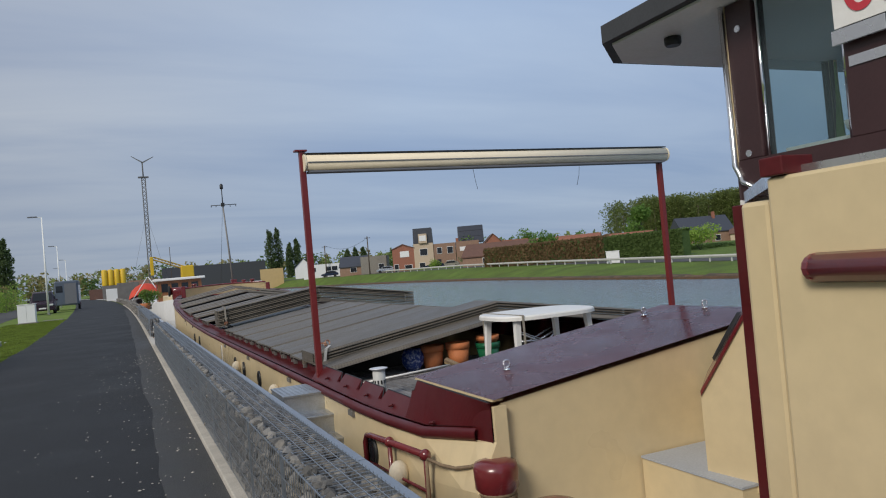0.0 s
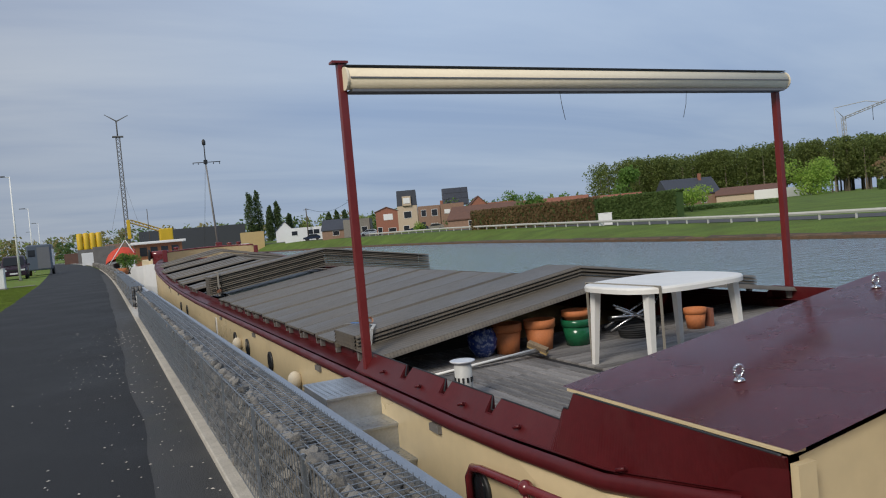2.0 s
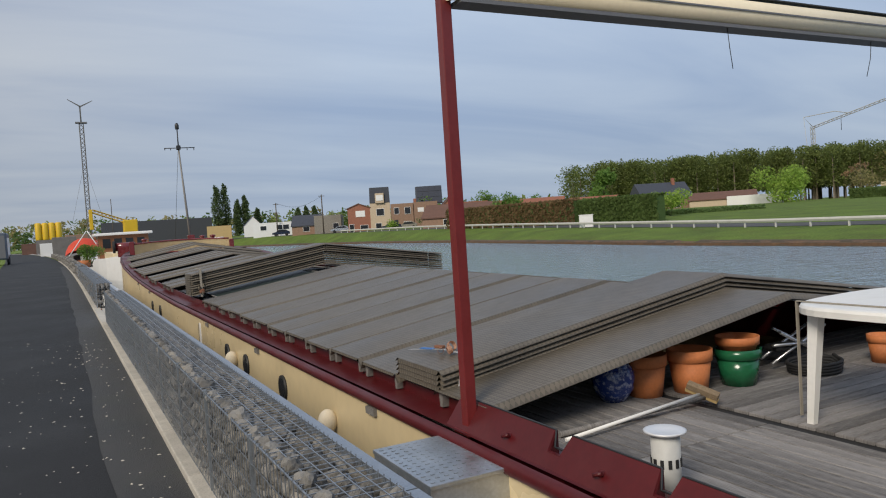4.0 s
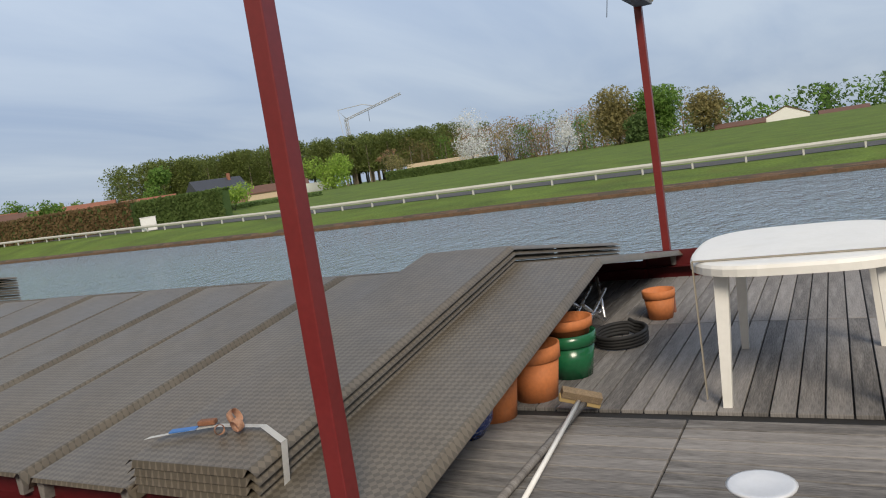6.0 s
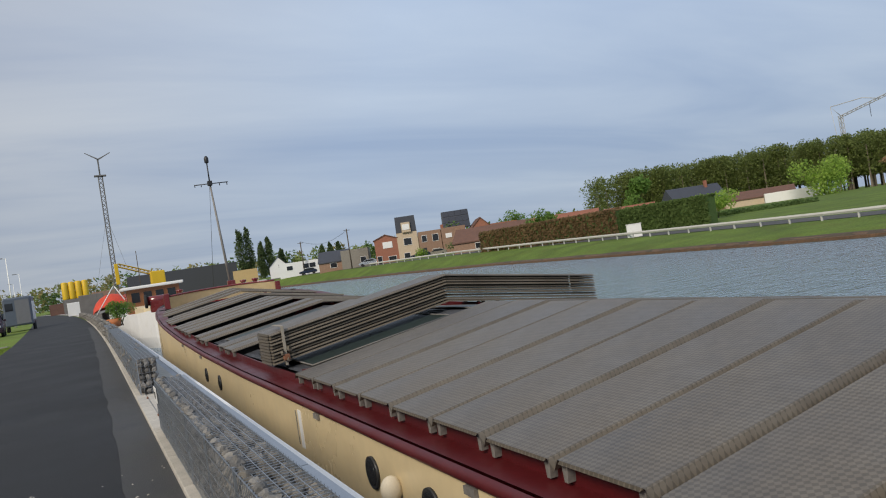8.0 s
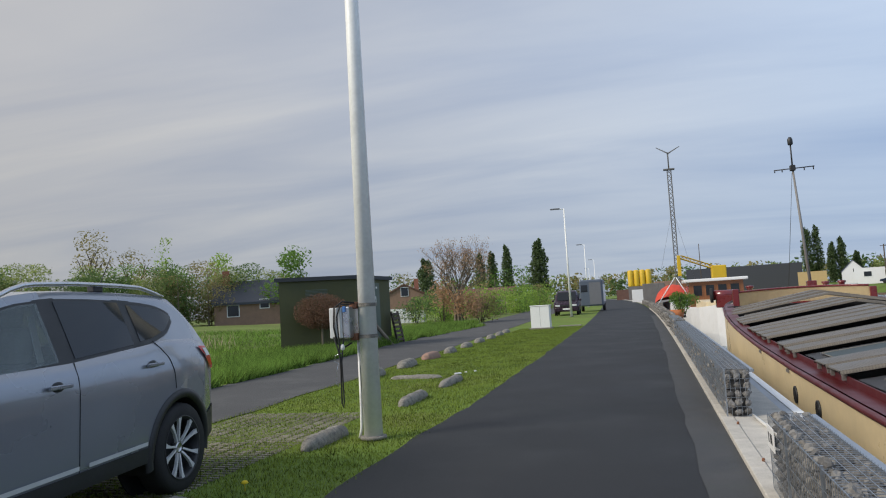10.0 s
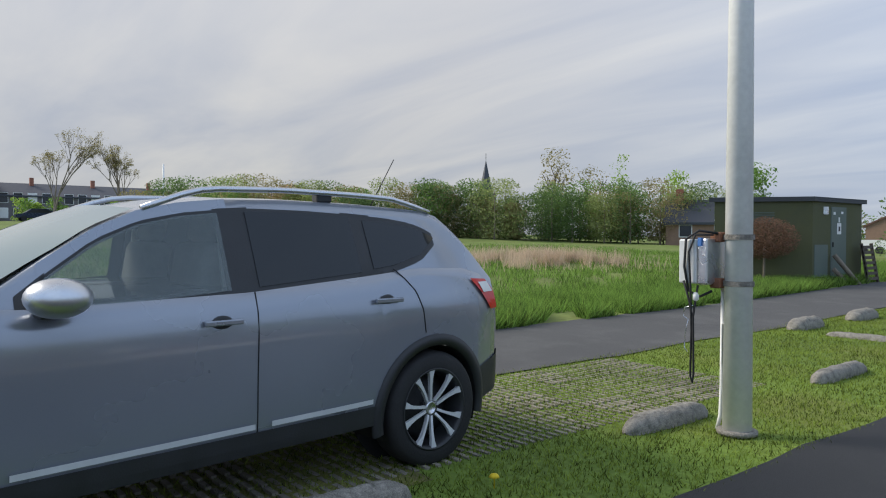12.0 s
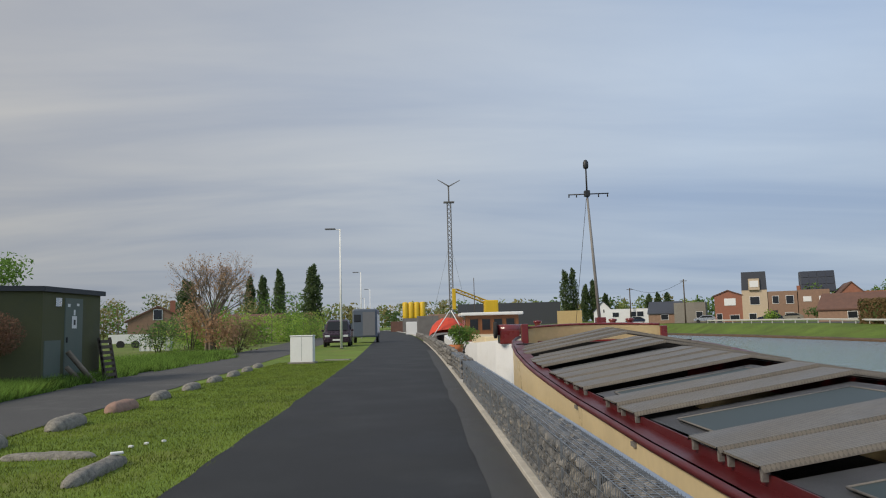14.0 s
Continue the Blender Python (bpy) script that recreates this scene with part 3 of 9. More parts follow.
def strake(sign):
    bm = bmesh.new()
    rows = []
    for y in [y for y in hy if 3.55 <= y]:
        b, s = half_beam(y) - tuck(y), sheer(y) + 0.06
        taper = min(1.0, 0.25 + (y - 3.5) / 1.6)
        rows.append([(CX - sign * (b + 0.050 * taper * math.cos(a) - 0.01), y, s - 0.012 + 0.045 * math.sin(a)) for a in [math.pi * (i / 8 - 0.5) for i in range(9)]])
    grid(bm, rows)
    for f in bm.faces:
        f.smooth = True
    return bm


part("rubbing_strake", strake(1), M["red_plate"], barge, "half-round oxblood rubbing strake")
part("rubbing_strake", strake(-1), M["red_plate"], barge, "half-round oxblood rubbing strake")


def coaming(sign):
    """The upright red plate inboard of the side deck, with notched top along the after deck."""
    bm = bmesh.new()
    cuts = (7.15, 6.42, 5.72, 4.92)
    y = 3.54
    pts = []
    while y < 38.2:
        inset = 0.17 if y < 8.2 else 0.24 if y < 33 else 0.28
        x = CX - sign * (half_beam(y) - inset)
        top = lerp(y, (3.5, 4.93, 5.0, 8), (0.296, 0.296, 0.125, 0.125)) if y < 8.2 else eave(y) - 0.055
        x -= sign * lerp(y, (3.5, 4.6, 5.2), (0.03, 0.015, 0.0))
        notch = 0.0
        if sign > 0 and any(abs(y - c) < 0.055 for c in cuts):
            notch = 0.075
        pts.append((x, y, sheer(y) + 0.08, top, notch))
        y += 0.02 if y < 8.2 else 0.3
    # beside the after deck the plate slopes out to the strake
    foot = [(CX - sign * (half_beam(p[1]) - tuck(p[1]) - 0.045) if p[1] < 8.2 else p[0]) for p in pts]
    rows = []
    for fx, (x, yy, lo, hi, nt) in zip(foot, pts):
        lo += 0.03
        k = max(0.0, 1 - 0.08 / max(0.1, hi - lo))
        mx_, mz_ = fx + (x - fx) * k, lo - 0.02 + (hi - lo + 0.02) * k
        tx, tz = (mx_, mz_ + 0.004) if nt else (x, hi)
        rows.append([(fx, yy, lo - 0.02), (mx_, yy, mz_), (tx, yy, tz), (tx + sign * 0.018, yy, tz), (tx + sign * 0.018, yy, -0.4)])
    grid(bm, rows)
    return bm


part("coaming", coaming(1), M["red_plate"], barge, "notched oxblood side plate")
part("coaming", coaming(-1), M["red_plate"], barge, "notched oxblood side plate")
# thin dark tube that follows the notched top edge of the plate
edge = []
for i in range(230):
    y = 3.56 + 0.02 * i
    x = CX - (half_beam(y) - 0.17) - lerp(y, (3.5, 4.6, 5.2), (0.03, 0.015, 0.0))
    top = lerp(y, (3.5, 4.93, 5.0, 8), (0.296, 0.296, 0.125, 0.125))
    cut = any(abs(y - c) < 0.055 for c in (7.15, 6.42, 5.72, 4.92))
    edge.append((x + 0.009 - (0.03 if cut else 0.0), y, top - (0.078 if cut else -0.002)))
part("edge_strip", pipe(bmesh.new(), edge, 0.006, 5), M["dark_plastic"], barge, "thin dark edge along the side plate")
for y in (7.55, 6.78, 6.05, 5.33, 4.4):
    bm = nrod((CX - 2.74, y, 0.03), (CX - 2.775, y, 0.04), 0.016, seg=10)
    rod(bm, (CX - 2.775, y - 0.02, 0.047), (CX - 2.795, y + 0.02, 0.032), 0.010, seg=8)
    part("lashing_ring", bm, M["red_plate"], barge)
part("side_end", nprism([(CX - 2.858, -1.1), (CX - 2.858, -0.27), (CX - 2.692, 0.04), (CX - 2.692, 0.271), (CX - 2.60, 0.271), (CX - 2.60, -1.1)], 3.505, 3.54, "y"), M["cream"], barge)
# portholes, fender balls and welded brackets in the side
for y in (5.7, 11.83, 13.55, 14.7, 22.4, 24.0):
    bm = bmesh.new()
    rod(bm, (CX - 2.855, y, -0.42), (CX - 2.885, y, -0.42), 0.135, seg=24)
    ph = part("porthole", bm, M["dark_plastic"], barge, "round porthole in a dark frame")
    bm = bmesh.new()
    rod(bm, (CX - 2.886, y, -0.42), (CX - 2.890, y, -0.42), 0.105, seg=24)
    part("pane", bm, M["pane"], ph)
for y in (4.84, 10.2, 14.15):
    bm = bmesh.new()
    bmesh.ops.create_uvsphere(bm, u_segments=16, v_segments=10, radius=0.085, matrix=Matrix.Translation((CX - 2.93, y, -0.42)) @ Matrix.Diagonal((1, 0.85, 1.25, 1)))
    mesh_thing("fender", bm, M["fender"], "cream rubber ball fender on the hull side", "fender", group="hull fenders", smooth=True)
for y, w in ((9.3, 0.16), (6.3, 0.15), (12.9, 0.14), (16.2, 0.14), (24.5, 0.14), (27.5, 0.14)):
    part("bracket", nb(CX - 2.89, CX - 2.85, y - w / 2, y + w / 2, sheer(y) - 0.055, sheer(y) - 0.002), M["quay_wall"], barge)
part("draught_mark", nb(CX - 2.866, CX - 2.858, 16.9, 17.02, -0.62, -0.2), M["white_paint"], barge)
part("draught_mark", nb(CX - 2.866, CX - 2.858, 17.1, 17.13, -0.6, -0.22), M["concrete"], barge)

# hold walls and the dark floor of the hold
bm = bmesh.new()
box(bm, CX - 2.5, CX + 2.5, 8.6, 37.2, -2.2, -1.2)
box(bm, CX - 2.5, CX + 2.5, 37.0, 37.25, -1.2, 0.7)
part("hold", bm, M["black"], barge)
bm = bmesh.new()
box(bm, CX - 2.55, CX + 2.55, 17.75, 17.8, -0.3, 0.12)
part("hold_beam", bm, M["red"], barge)


def plate_bm(width, lip=0.05, x_in=2.70, flap=0.3):
    """One hatch plate: a bent hat-profile sheet across the hold, ridge at x=0, with sloping long edges."""
    bm = bmesh.new()
    k = 0.42
    prof = ((0.0, -lip), (0.003, -lip + 0.006), (0.026, -0.006), (0.036, 0.0), (width - 0.04, 0.0), (width, -lip))
    xs_ = [-x_in, -x_in * 0.5, 0, x_in * 0.5, x_in]
    rows_ = [[(x, y + 0.0, k * (1 - abs(x) / x_in) + z) for x in xs_] for y, z in prof]
    grid(bm, rows_)
    bmesh.ops.recalc_face_normals(bm, faces=bm.faces[:])
    if sum(f.normal.z for f in bm.faces) < 0:
        bmesh.ops.reverse_faces(bm, faces=bm.faces[:])
    # end flaps
    for sgn in (-1, 1):
        q = [bm.verts.new(p) for p in ((sgn * x_in, 0.036, 0.0), (sgn * x_in, width - 0.06, 0.0), (sgn * (x_in + 0.006), width - 0.05, -lip * flap), (sgn * (x_in + 0.006), 0.06, -lip * flap))]
        bm.faces.new(q)
    bmesh.ops.remove_doubles(bm, verts=bm.verts[:], dist=1e-4)
    return bm


def bracket_bm():
    bm = bmesh.new()
    prism(bm, [(0, 0), (0.055, 0), (0.045, -0.11), (0.012, -0.11)], -0.03, 0.03, "x")
    return bm


PLATE = finish(plate_bm(0.740, lip=0.068), M["hatch"])
PLATE_LOW = finish(plate_bm(0.74, lip=0.050), M["hatch"])
PLATE_N = finish(plate_bm(0.74, lip=0.030, flap=1.1), M["hatch"])
BRACKET = finish(bracket_bm(), M["quay_wall"])


def hatch_plate(y, z=0.0, mesh=None, rise=1.0, width_scale=1.0, label="grey-brown diamond-tread hatch plate across the hold"):
    ob = new("hatch_plate", mesh or PLATE)
    s = min(1.0, (half_beam(y + 0.4) - 0.16) / 2.70)
    ob.matrix_world = pose(CX, y, eave(y) + z) @ Matrix.Diagonal((s * width_scale, 1, (crown(y) - eave(y)) / 0.42 * rise, 1))
    tagged(ob, label, "hatch cover", group="hatch plates over the hold")
    for sx in (-1, 1) if mesh is not PLATE_N else ():
        for yy in (0.06, 0.66):
            b = new("bracket", BRACKET)
            b.parent = ob
            b.location = (sx * 2.64, yy, -0.02)
    return ob


# single plates, every other one lapping over its neighbours
hatch_plate(7.84, 0.012, PLATE_LOW)
y, k = 9.18, 0
while y < 17.3:
    hatch_plate(y, 0.016 if k % 2 else 0.004)
    y += 0.765
    k += 1
# pairs of plates with open gaps between them towards the bow
for y in (21.75, 22.55, 25.0, 25.78, 27.75, 28.52, 29.3, 30.07, 31.75, 32.5, 33.25, 34.55, 35.3, 36.05):
    hatch_plate(y, 0.018 if int(y * 10) % 2 else 0.0, PLATE_LOW)
# near stack of plates
for i in range(4):
    hatch_plate(8.44 + 0.006 * (i % 2), 0.03 + 0.036 * i, PLATE_N, label="diamond-tread hatch plate in a strapped stack")
# tall stack amidships
for i in range(10):
    hatch_plate(18.66 + 0.010 * ((i * 7) % 3), 0.03 + 0.043 * i, PLATE_N, label="diamond-tread hatch plate in a tall stack")
# roof lights and lower roof under the gaps
for y0, y1 in ((17.45, 21.8), (23.3, 25.1), (26.5, 27.8), (30.8, 31.8), (33.95, 34.6)):
    ym = (y0 + y1) / 2
    e, c = eave(ym) - 0.05, crown(ym) - 0.13
    rl = thing("roof_light", "lower grey roof with long glazed light between hatch plates", "roof light", (CX, 0, 0), group="roof lights over the hold")
    for sg in (-1, 1):
        bm = bmesh.new()
        grid(bm, [[(0, y0, c), (sg * 2.5, y0, e - 0.03)], [(0, y1, c), (sg * 2.5, y1, e - 0.03)]])
        bmesh.ops.solidify(bm, geom=bm.faces[:], thickness=0.02)
        part("lower_roof", bm, M["awn_dark"], rl)
        bm = bmesh.new()
        ya, yb = y0 + 0.15 * (y1 - y0), y1 - 0.5 * min(1.0, y1 - y0)
        f0, f1 = 0.12, 0.93
        P = lambda f, yy, dz: (sg * 2.5 * f, yy, c + (e - 0.03 - c) * f + dz)
        grid(bm, [[P(f0, ya, 0.03), P(f1, ya, 0.03)], [P(f0, yb, 0.03), P(f1, yb, 0.03)]])
        gl = part("glazing", bm, M["skylight"], rl, "dark greenish glass")
        bm = bmesh.new()
        for a, b in (((f0, ya), (f1, ya)), ((f0, yb), (f1, yb)), ((f0, ya), (f0, yb)), ((f1, ya), (f1, yb))):
            rod(bm, P(a[0], a[1], 0.03), P(b[0], b[1], 0.03), 0.011, seg=6)
        part("glazing_frame", bm, M["quay_wall"], rl)

# after deck of weathered planks
deck = thing("deck", "weathered grey timber deck planks", "deck", (0, 0, 0), kind="structure")
DZ = -0.12
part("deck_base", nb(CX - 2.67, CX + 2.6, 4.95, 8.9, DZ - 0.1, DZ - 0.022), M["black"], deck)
w = 0.118
x = CX - 2.668
i = 0
plank_cache = {}


def plank(x0, x1, y0, y1):
    key = (round(x1 - x0, 3), round(y1 - y0, 3))
    grain = M["deck" if y1 - y0 > x1 - x0 else "deck_across"]
    if key not in plank_cache:
        plank_cache[key] = finish(box(bmesh.new(), 0, x1 - x0, 0, y1 - y0, -0.022, 0, bevel=0.004), grain)
    ob = new("plank", plank_cache[key])
    ob.parent = deck
    ob.location = (x0, y0, DZ)


while x + w < 3.34:
    plank(x, x + w - 0.009, 4.95, 7.18)
    plank(x, x + w - 0.009, 7.19, 8.85)
    x += w
y = 4.95
while y + w < 8.9:
    plank(3.35, 5.1, y, y + w - 0.009)
    plank(5.11, CX + 2.55, y, y + w - 0.009)
    y += w

# cabin top aft of the deck
ct = thing("cabin_top", "glossy oxblood cabin roof over cream bulkhead", "cabin roof", (0, 0, 0))


def roof_z(x):
    return 0.318 + (0.33 / 2.66) * (2.66 - abs(x - CX))


bm = bmesh.new()
xs = [CX - 2.68 + 5.36 * i / 10 for i in range(11)]
grid(bm, [[(x, 3.52, roof_z(x)) for x in xs], [(x, 4.98, roof_z(x)) for x in xs]])
r = bmesh.ops.solidify(bm, geom=bm.faces[:], thickness=0.045)
bmesh.ops.recalc_face_normals(bm, faces=bm.faces[:])
part("roof", bm, M["red"], ct)
bm = bmesh.new()
xs2 = [CX - 2.62 + 5.24 * i / 10 for i in range(11)]
grid(bm, [[(x, 3.56, -1.2) for x in xs2], [(x, 3.56, roof_z(x) - 0.045) for x in xs2]])
grid(bm, [[(x, 4.94, -0.2) for x in xs2], [(x, 4.94, roof_z(x) - 0.045) for x in xs2]])
part("bulkhead", bm, M["cream"], ct, "cream painted bulkhead")
bm = nb(CX - 2.686, CX - 2.60, 3.545, 4.93, 0.299, 0.313)
part("trim", bm, M["cream"], ct, "thin cream trim line")
for x, y in ((2.19, 4.22), (4.3, 4.3), (3.95, 4.72)):
    z = roof_z(x)
    ey = thing("eye_bolt", "small chrome lifting eye on the cabin roof", "eye bolt", (x, y, z), group="lifting eyes")
    bm = bmesh.new()
    n = 14
    for i in range(n):
        a, b = 2 * math.pi * i / n, 2 * math.pi * (i + 1) / n
        rod(bm, (0.028 * math.cos(a), 0, 0.05 + 0.028 * math.sin(a)), (0.028 * math.cos(b), 0, 0.05 + 0.028 * math.sin(b)), 0.009, seg=6)
    part("ring", bm, M["chrome"], ey)
    part("foot", nlathe([(0.028, 0), (0.028, 0.008), (0.014, 0.02)], 12), M["chrome"], ey)

# after well with steps
part("well_floor", nb(CX - 2.8, CX + 2.8, -5.5, 3.55, -0.85, -0.75), M["quay"], barge, "pale grey deck paint")
part("well_step", nb(2.87, 4.2, 2.6, 3.54, -0.75, -0.285), M["cream"], barge)
part("well_step_top", nb(2.86, 4.2, 2.59, 3.54, -0.285, -0.27), M["quay"], barge, "pale grey step top")
# sloped companion casing before the wheelhouse corner, with an oval port in its top
cs = thing("companion_casing", "oxblood sloped companion top with oval port over cream side", "companion", (0, 0, 0))
CT, CF, CD = Vector((2.99, 2.46, 0.93)), Vector((2.94, 2.96, 0.26)), Vector((0.73, 0.68, 0)) * 0.78
bm = bmesh.new()
low = Vector((0, 0, -1.2))
vs = [bm.verts.new(p) for p in (CT, CF, CF + CD, CT + CD)]
vs2 = [bm.verts.new(p + Vector((0, 0, -0.035))) for p in (CT, CF, CF + CD, CT + CD)]
bm.faces.new(vs); bm.faces.new(vs2[::-1])
for k in range(4):
    bm.faces.new((vs[k], vs2[k], vs2[(k + 1) % 4], vs[(k + 1) % 4]))
bmesh.ops.recalc_face_normals(bm, faces=bm.faces[:])
part("sloped_top", bm, M["red"], cs)
bm = bmesh.new()
ins = CD.normalized() * 0.02
quad = [CT + ins, CF + ins, CF + CD - ins, CT + CD - ins]
for a_, b_ in ((0, 1), (1, 2), (2, 3)):
    bm.faces.new([bm.verts.new(p) for p in (quad[a_] - Vector((0, 0, 0.036)), quad[b_] - Vector((0, 0, 0.036)), quad[b_] + Vector((0, 0, -1.1)), quad[a_] + Vector((0, 0, -1.1)))])
part("side", bm, M["cream"], cs, "cream painted casing side")
slope = (CF - CT).normalized()
nrm = CD.normalized().cross(slope).normalized()
nrm = nrm if nrm.z > 0 else -nrm
mid_ = CT + (CF - CT) * 0.52 + CD * 0.45
fr = Matrix((( *CD.normalized(), 0), (*slope, 0), (*nrm, 0), (0, 0, 0, 1))).transposed()
fr.translation = mid_ + nrm * 0.004
g = nlathe_ring([(0.115, 0), (0.122, 0.018), (0.138, 0.02), (0.148, 0.0)], 32)
bmesh.ops.transform(g, verts=g.verts[:], matrix=fr @ Matrix.Diagonal((1, 1.45, 1, 1)))
port = part("oval_port", g, M["black"], cs, "dark oval port frame", smooth=True)
g = nlathe([(0.118, 0.002), (0.0, 0.006)], 32)
bmesh.ops.transform(g, verts=g.verts[:], matrix=fr @ Matrix.Diagonal((1, 1.45, 1, 1)))
part("pane", g, M["lamp_glass"], port)
for k in (0.05, 0.80):
    o = part("hinge_tab", nprism([(-0.06, 0), (0.06, 0), (0.02, 0.16), (-0.02, 0.16)], -0.012, 0.0, "y"), M["cream"], cs)
    o.matrix_local = Matrix.Translation(CT + CD * k + nrm * 0.01) @ Matrix.Rotation(radians(43), 4, "Z") @ Matrix.Rotation(radians(-8), 4, "X")

# ---- wheelhouse ----
wh = thing("wheelhouse", "cream wheelhouse with dark framed windows and overhanging roof", "wheelhouse", (0, 0, 0))
WX0, WX1, WY0, WY1 = 2.845, 5.88, -2.6, 2.38
FX, FY = 3.88, 3.30
NX, NY = 1.93, 1.46
plan = [(WX0, WY0), (WX0, WY1), (FX, FY), (2 * CX - FX, FY), (WX1, WY1), (WX1, WY0)]
part("lower_wall", nprism(plan, -0.75, 1.46, "z"), M["white_paint"], wh, "off-white painted lower wall")
M["frame_dark"] = mat("dark_window_frame", (0.040, 0.018, 0.020), 0.4, var=0.15, bump=0.03)
# side wing outboard of the door
part("corner_pilaster", nb(NX - 0.03, NX + 0.13, NY - 0.13, NY + 0.02, -0.75, 1.385, bevel=0.02), M["cream"], wh)
part("side_panel", nb(NX - 0.10, NX - 0.002, WY0, NY - 0.19, -0.75, 1.465, bevel=0.015), M["cream"], wh)
part("panel_cap", nb(NX - 0.12, NX + 0.05, NY - 0.29, NY - 0.18, 1.467, 1.54, bevel=0.006), M["red_plate"], wh)
bm = bmesh.new()
rod(bm, (NX - 0.11, WY0, 1.11), (NX - 0.11, NY - 0.39, 1.11), 0.055, seg=12)
bmesh.ops.create_uvsphere(bm, u_segments=12, v_segments=8, radius=0.055, matrix=Matrix.Translation((NX - 0.11, NY - 0.39, 1.11)))
part("guard_rail", bm, M["red"], wh, "half-round oxblood guard rail")
part("door_canopy", nprism([(NX - 0.02, NY - 0.15), (WX0 - 0.02, WY1 - 0.05), (WX0 + 0.02, WY1 - 0.05), (WX0 + 0.02, WY0), (NX - 0.02, WY0)], 1.44, 1.50, "z"), M["satin"], wh, "grey metal canopy over the side door")
part("door_jamb", nb(WX0 - 0.05, WX0 + 0.03, WY1 - 0.11, WY1 + 0.02, -0.75, 1.43, bevel=0.006), M["red_plate"], wh)
dr = part("door", nb(WX0 - 0.012, WX0 - 0.002, WY1 - 0.95, WY1 - 0.12, -0.7, 1.42), M["frame_dark"], wh, "dark side door")
g = nlathe_ring([(0.13, 0), (0.14, 0.02), (0.16, 0.02), (0.17, 0)], 28)
bmesh.ops.transform(g, verts=g.verts[:], matrix=Matrix.Translation((WX0 - 0.013, WY1 - 0.5, 0.75)) @ Matrix.Rotation(-math.pi / 2, 4, "Y") @ Matrix.Diagonal((2.4, 1, 1, 1)))
part("port_ring", g, M["chrome"], dr, smooth=True)
# windows above the wall
part("window_sill", nb(WX0 - 0.005, WX0 + 0.12, WY0, WY1 - 0.02, 1.46, 1.685), M["frame_dark"], wh)
for y0, y1 in ((WY1 - 0.015, WY1 - 0.20), (WY1 - 0.74, WY1 - 1.0), (WY1 - 2.2, WY1 - 2.4), (WY0 + 0.1, WY0)):
    part("window_post", nb(WX0 + 0.0, WX0 + 0.11, min(y0, y1), max(y0, y1), 1.685, 2.60, bevel=0.008), M["frame_dark"], wh)
for y0, y1 in ((WY1 - 0.735, WY1 - 0.205), (WY1 - 2.19, WY1 - 1.01), (WY0 + 0.11, WY1 - 2.41)):
    p = part("pane", nb(WX0 + 0.05, WX0 + 0.058, y0, y1, 1.685, 2.60), M["clear_glass"], wh)
    for yy in (y0 + 0.010, y1 - 0.010):
        part("glazing_bead", nrod((WX0 + 0.03, yy, 1.685), (WX0 + 0.03, yy, 2.60), 0.012, seg=6), M["chrome"], p)


def facet(a_, b_, post_w):
    """A slanted or straight front window between two corners, with sill and end posts."""
    a_, b_ = Vector((*a_, 0)), Vector((*b_, 0))
    d_ = (b_ - a_).normalized()
    i_ = Vector((d_.y, -d_.x, 0)) * 0.09

    def slab(p, q, z0_, z1_):
        return nprism([tuple(v_.xy) for v_ in (p, q, q + i_, p + i_)], z0_, z1_, "z")
    part("window_sill", slab(a_, b_, 1.46, 1.60), M["frame_dark"], wh)
    part("window_post", slab(a_, a_ + d_ * post_w, 1.60, 2.60), M["cream"], wh)
    part("window_post", slab(b_ - d_ * post_w, b_, 1.60, 2.60), M["frame_dark"], wh)
    p_, q_ = a_ + d_ * post_w + i_ * 0.4, b_ - d_ * post_w + i_ * 0.4
    part("pane", nprism([tuple(v_.xy) for v_ in (p_, q_, q_ + i_ * 0.08, p_ + i_ * 0.08)], 1.60, 2.60, "z"), M["clear_glass"], wh)


facet((WX0, WY1), (FX, FY), 0.07)
facet((FX, FY), (2 * CX - FX, FY), 0.06)
facet((2 * CX - FX, FY), (WX1, WY1), 0.06)
part("chrome_strip", pipe(bmesh.new(), [(WX0 - 0.012, WY1 + 0.0, 2.60), (WX0 - 0.012, WY1 + 0.0, 1.66), (WX0 - 0.012, WY1 - 0.05, 1.56), (WX0 - 0.012, WY1 - 0.16, 1.50)], 0.017, 10), M["chrome"], wh)
for z in (1.72, 2.44):
    part("screw_cap", nrod((WX0 - 0.006, WY1 - 0.10, z), (WX0 + 0.004, WY1 - 0.10, z), 0.020, seg=12), M["satin"], wh)
# roof with a deep visor
plan = [(2.57, WY0 - 0.3), (2.57, 3.17), (2.97, 3.58), (2 * CX - 2.97, 3.58), (2 * CX - 2.57, 3.17), (2 * CX - 2.57, WY0 - 0.3)]
part("roof", nprism(plan, 2.62, 2.74, "z"), M["felt"], wh, "dark blue-black roof edge")
inner = [(2.63, WY0 - 0.2), (2.63, 3.14), (3.0, 3.51), (2 * CX - 3.0, 3.51), (2 * CX - 2.63, 3.14), (2 * CX - 2.63, WY0 - 0.2)]
part("soffit", nprism(inner, 2.602, 2.618, "z"), M["white_paint"], wh, "grey-white soffit")
part("soffit_lamp", nlathe([(0.055, 0), (0.055, -0.04), (0.046, -0.055)], 16, (2.95, 2.92, 2.60)), M["dark_plastic"], wh)
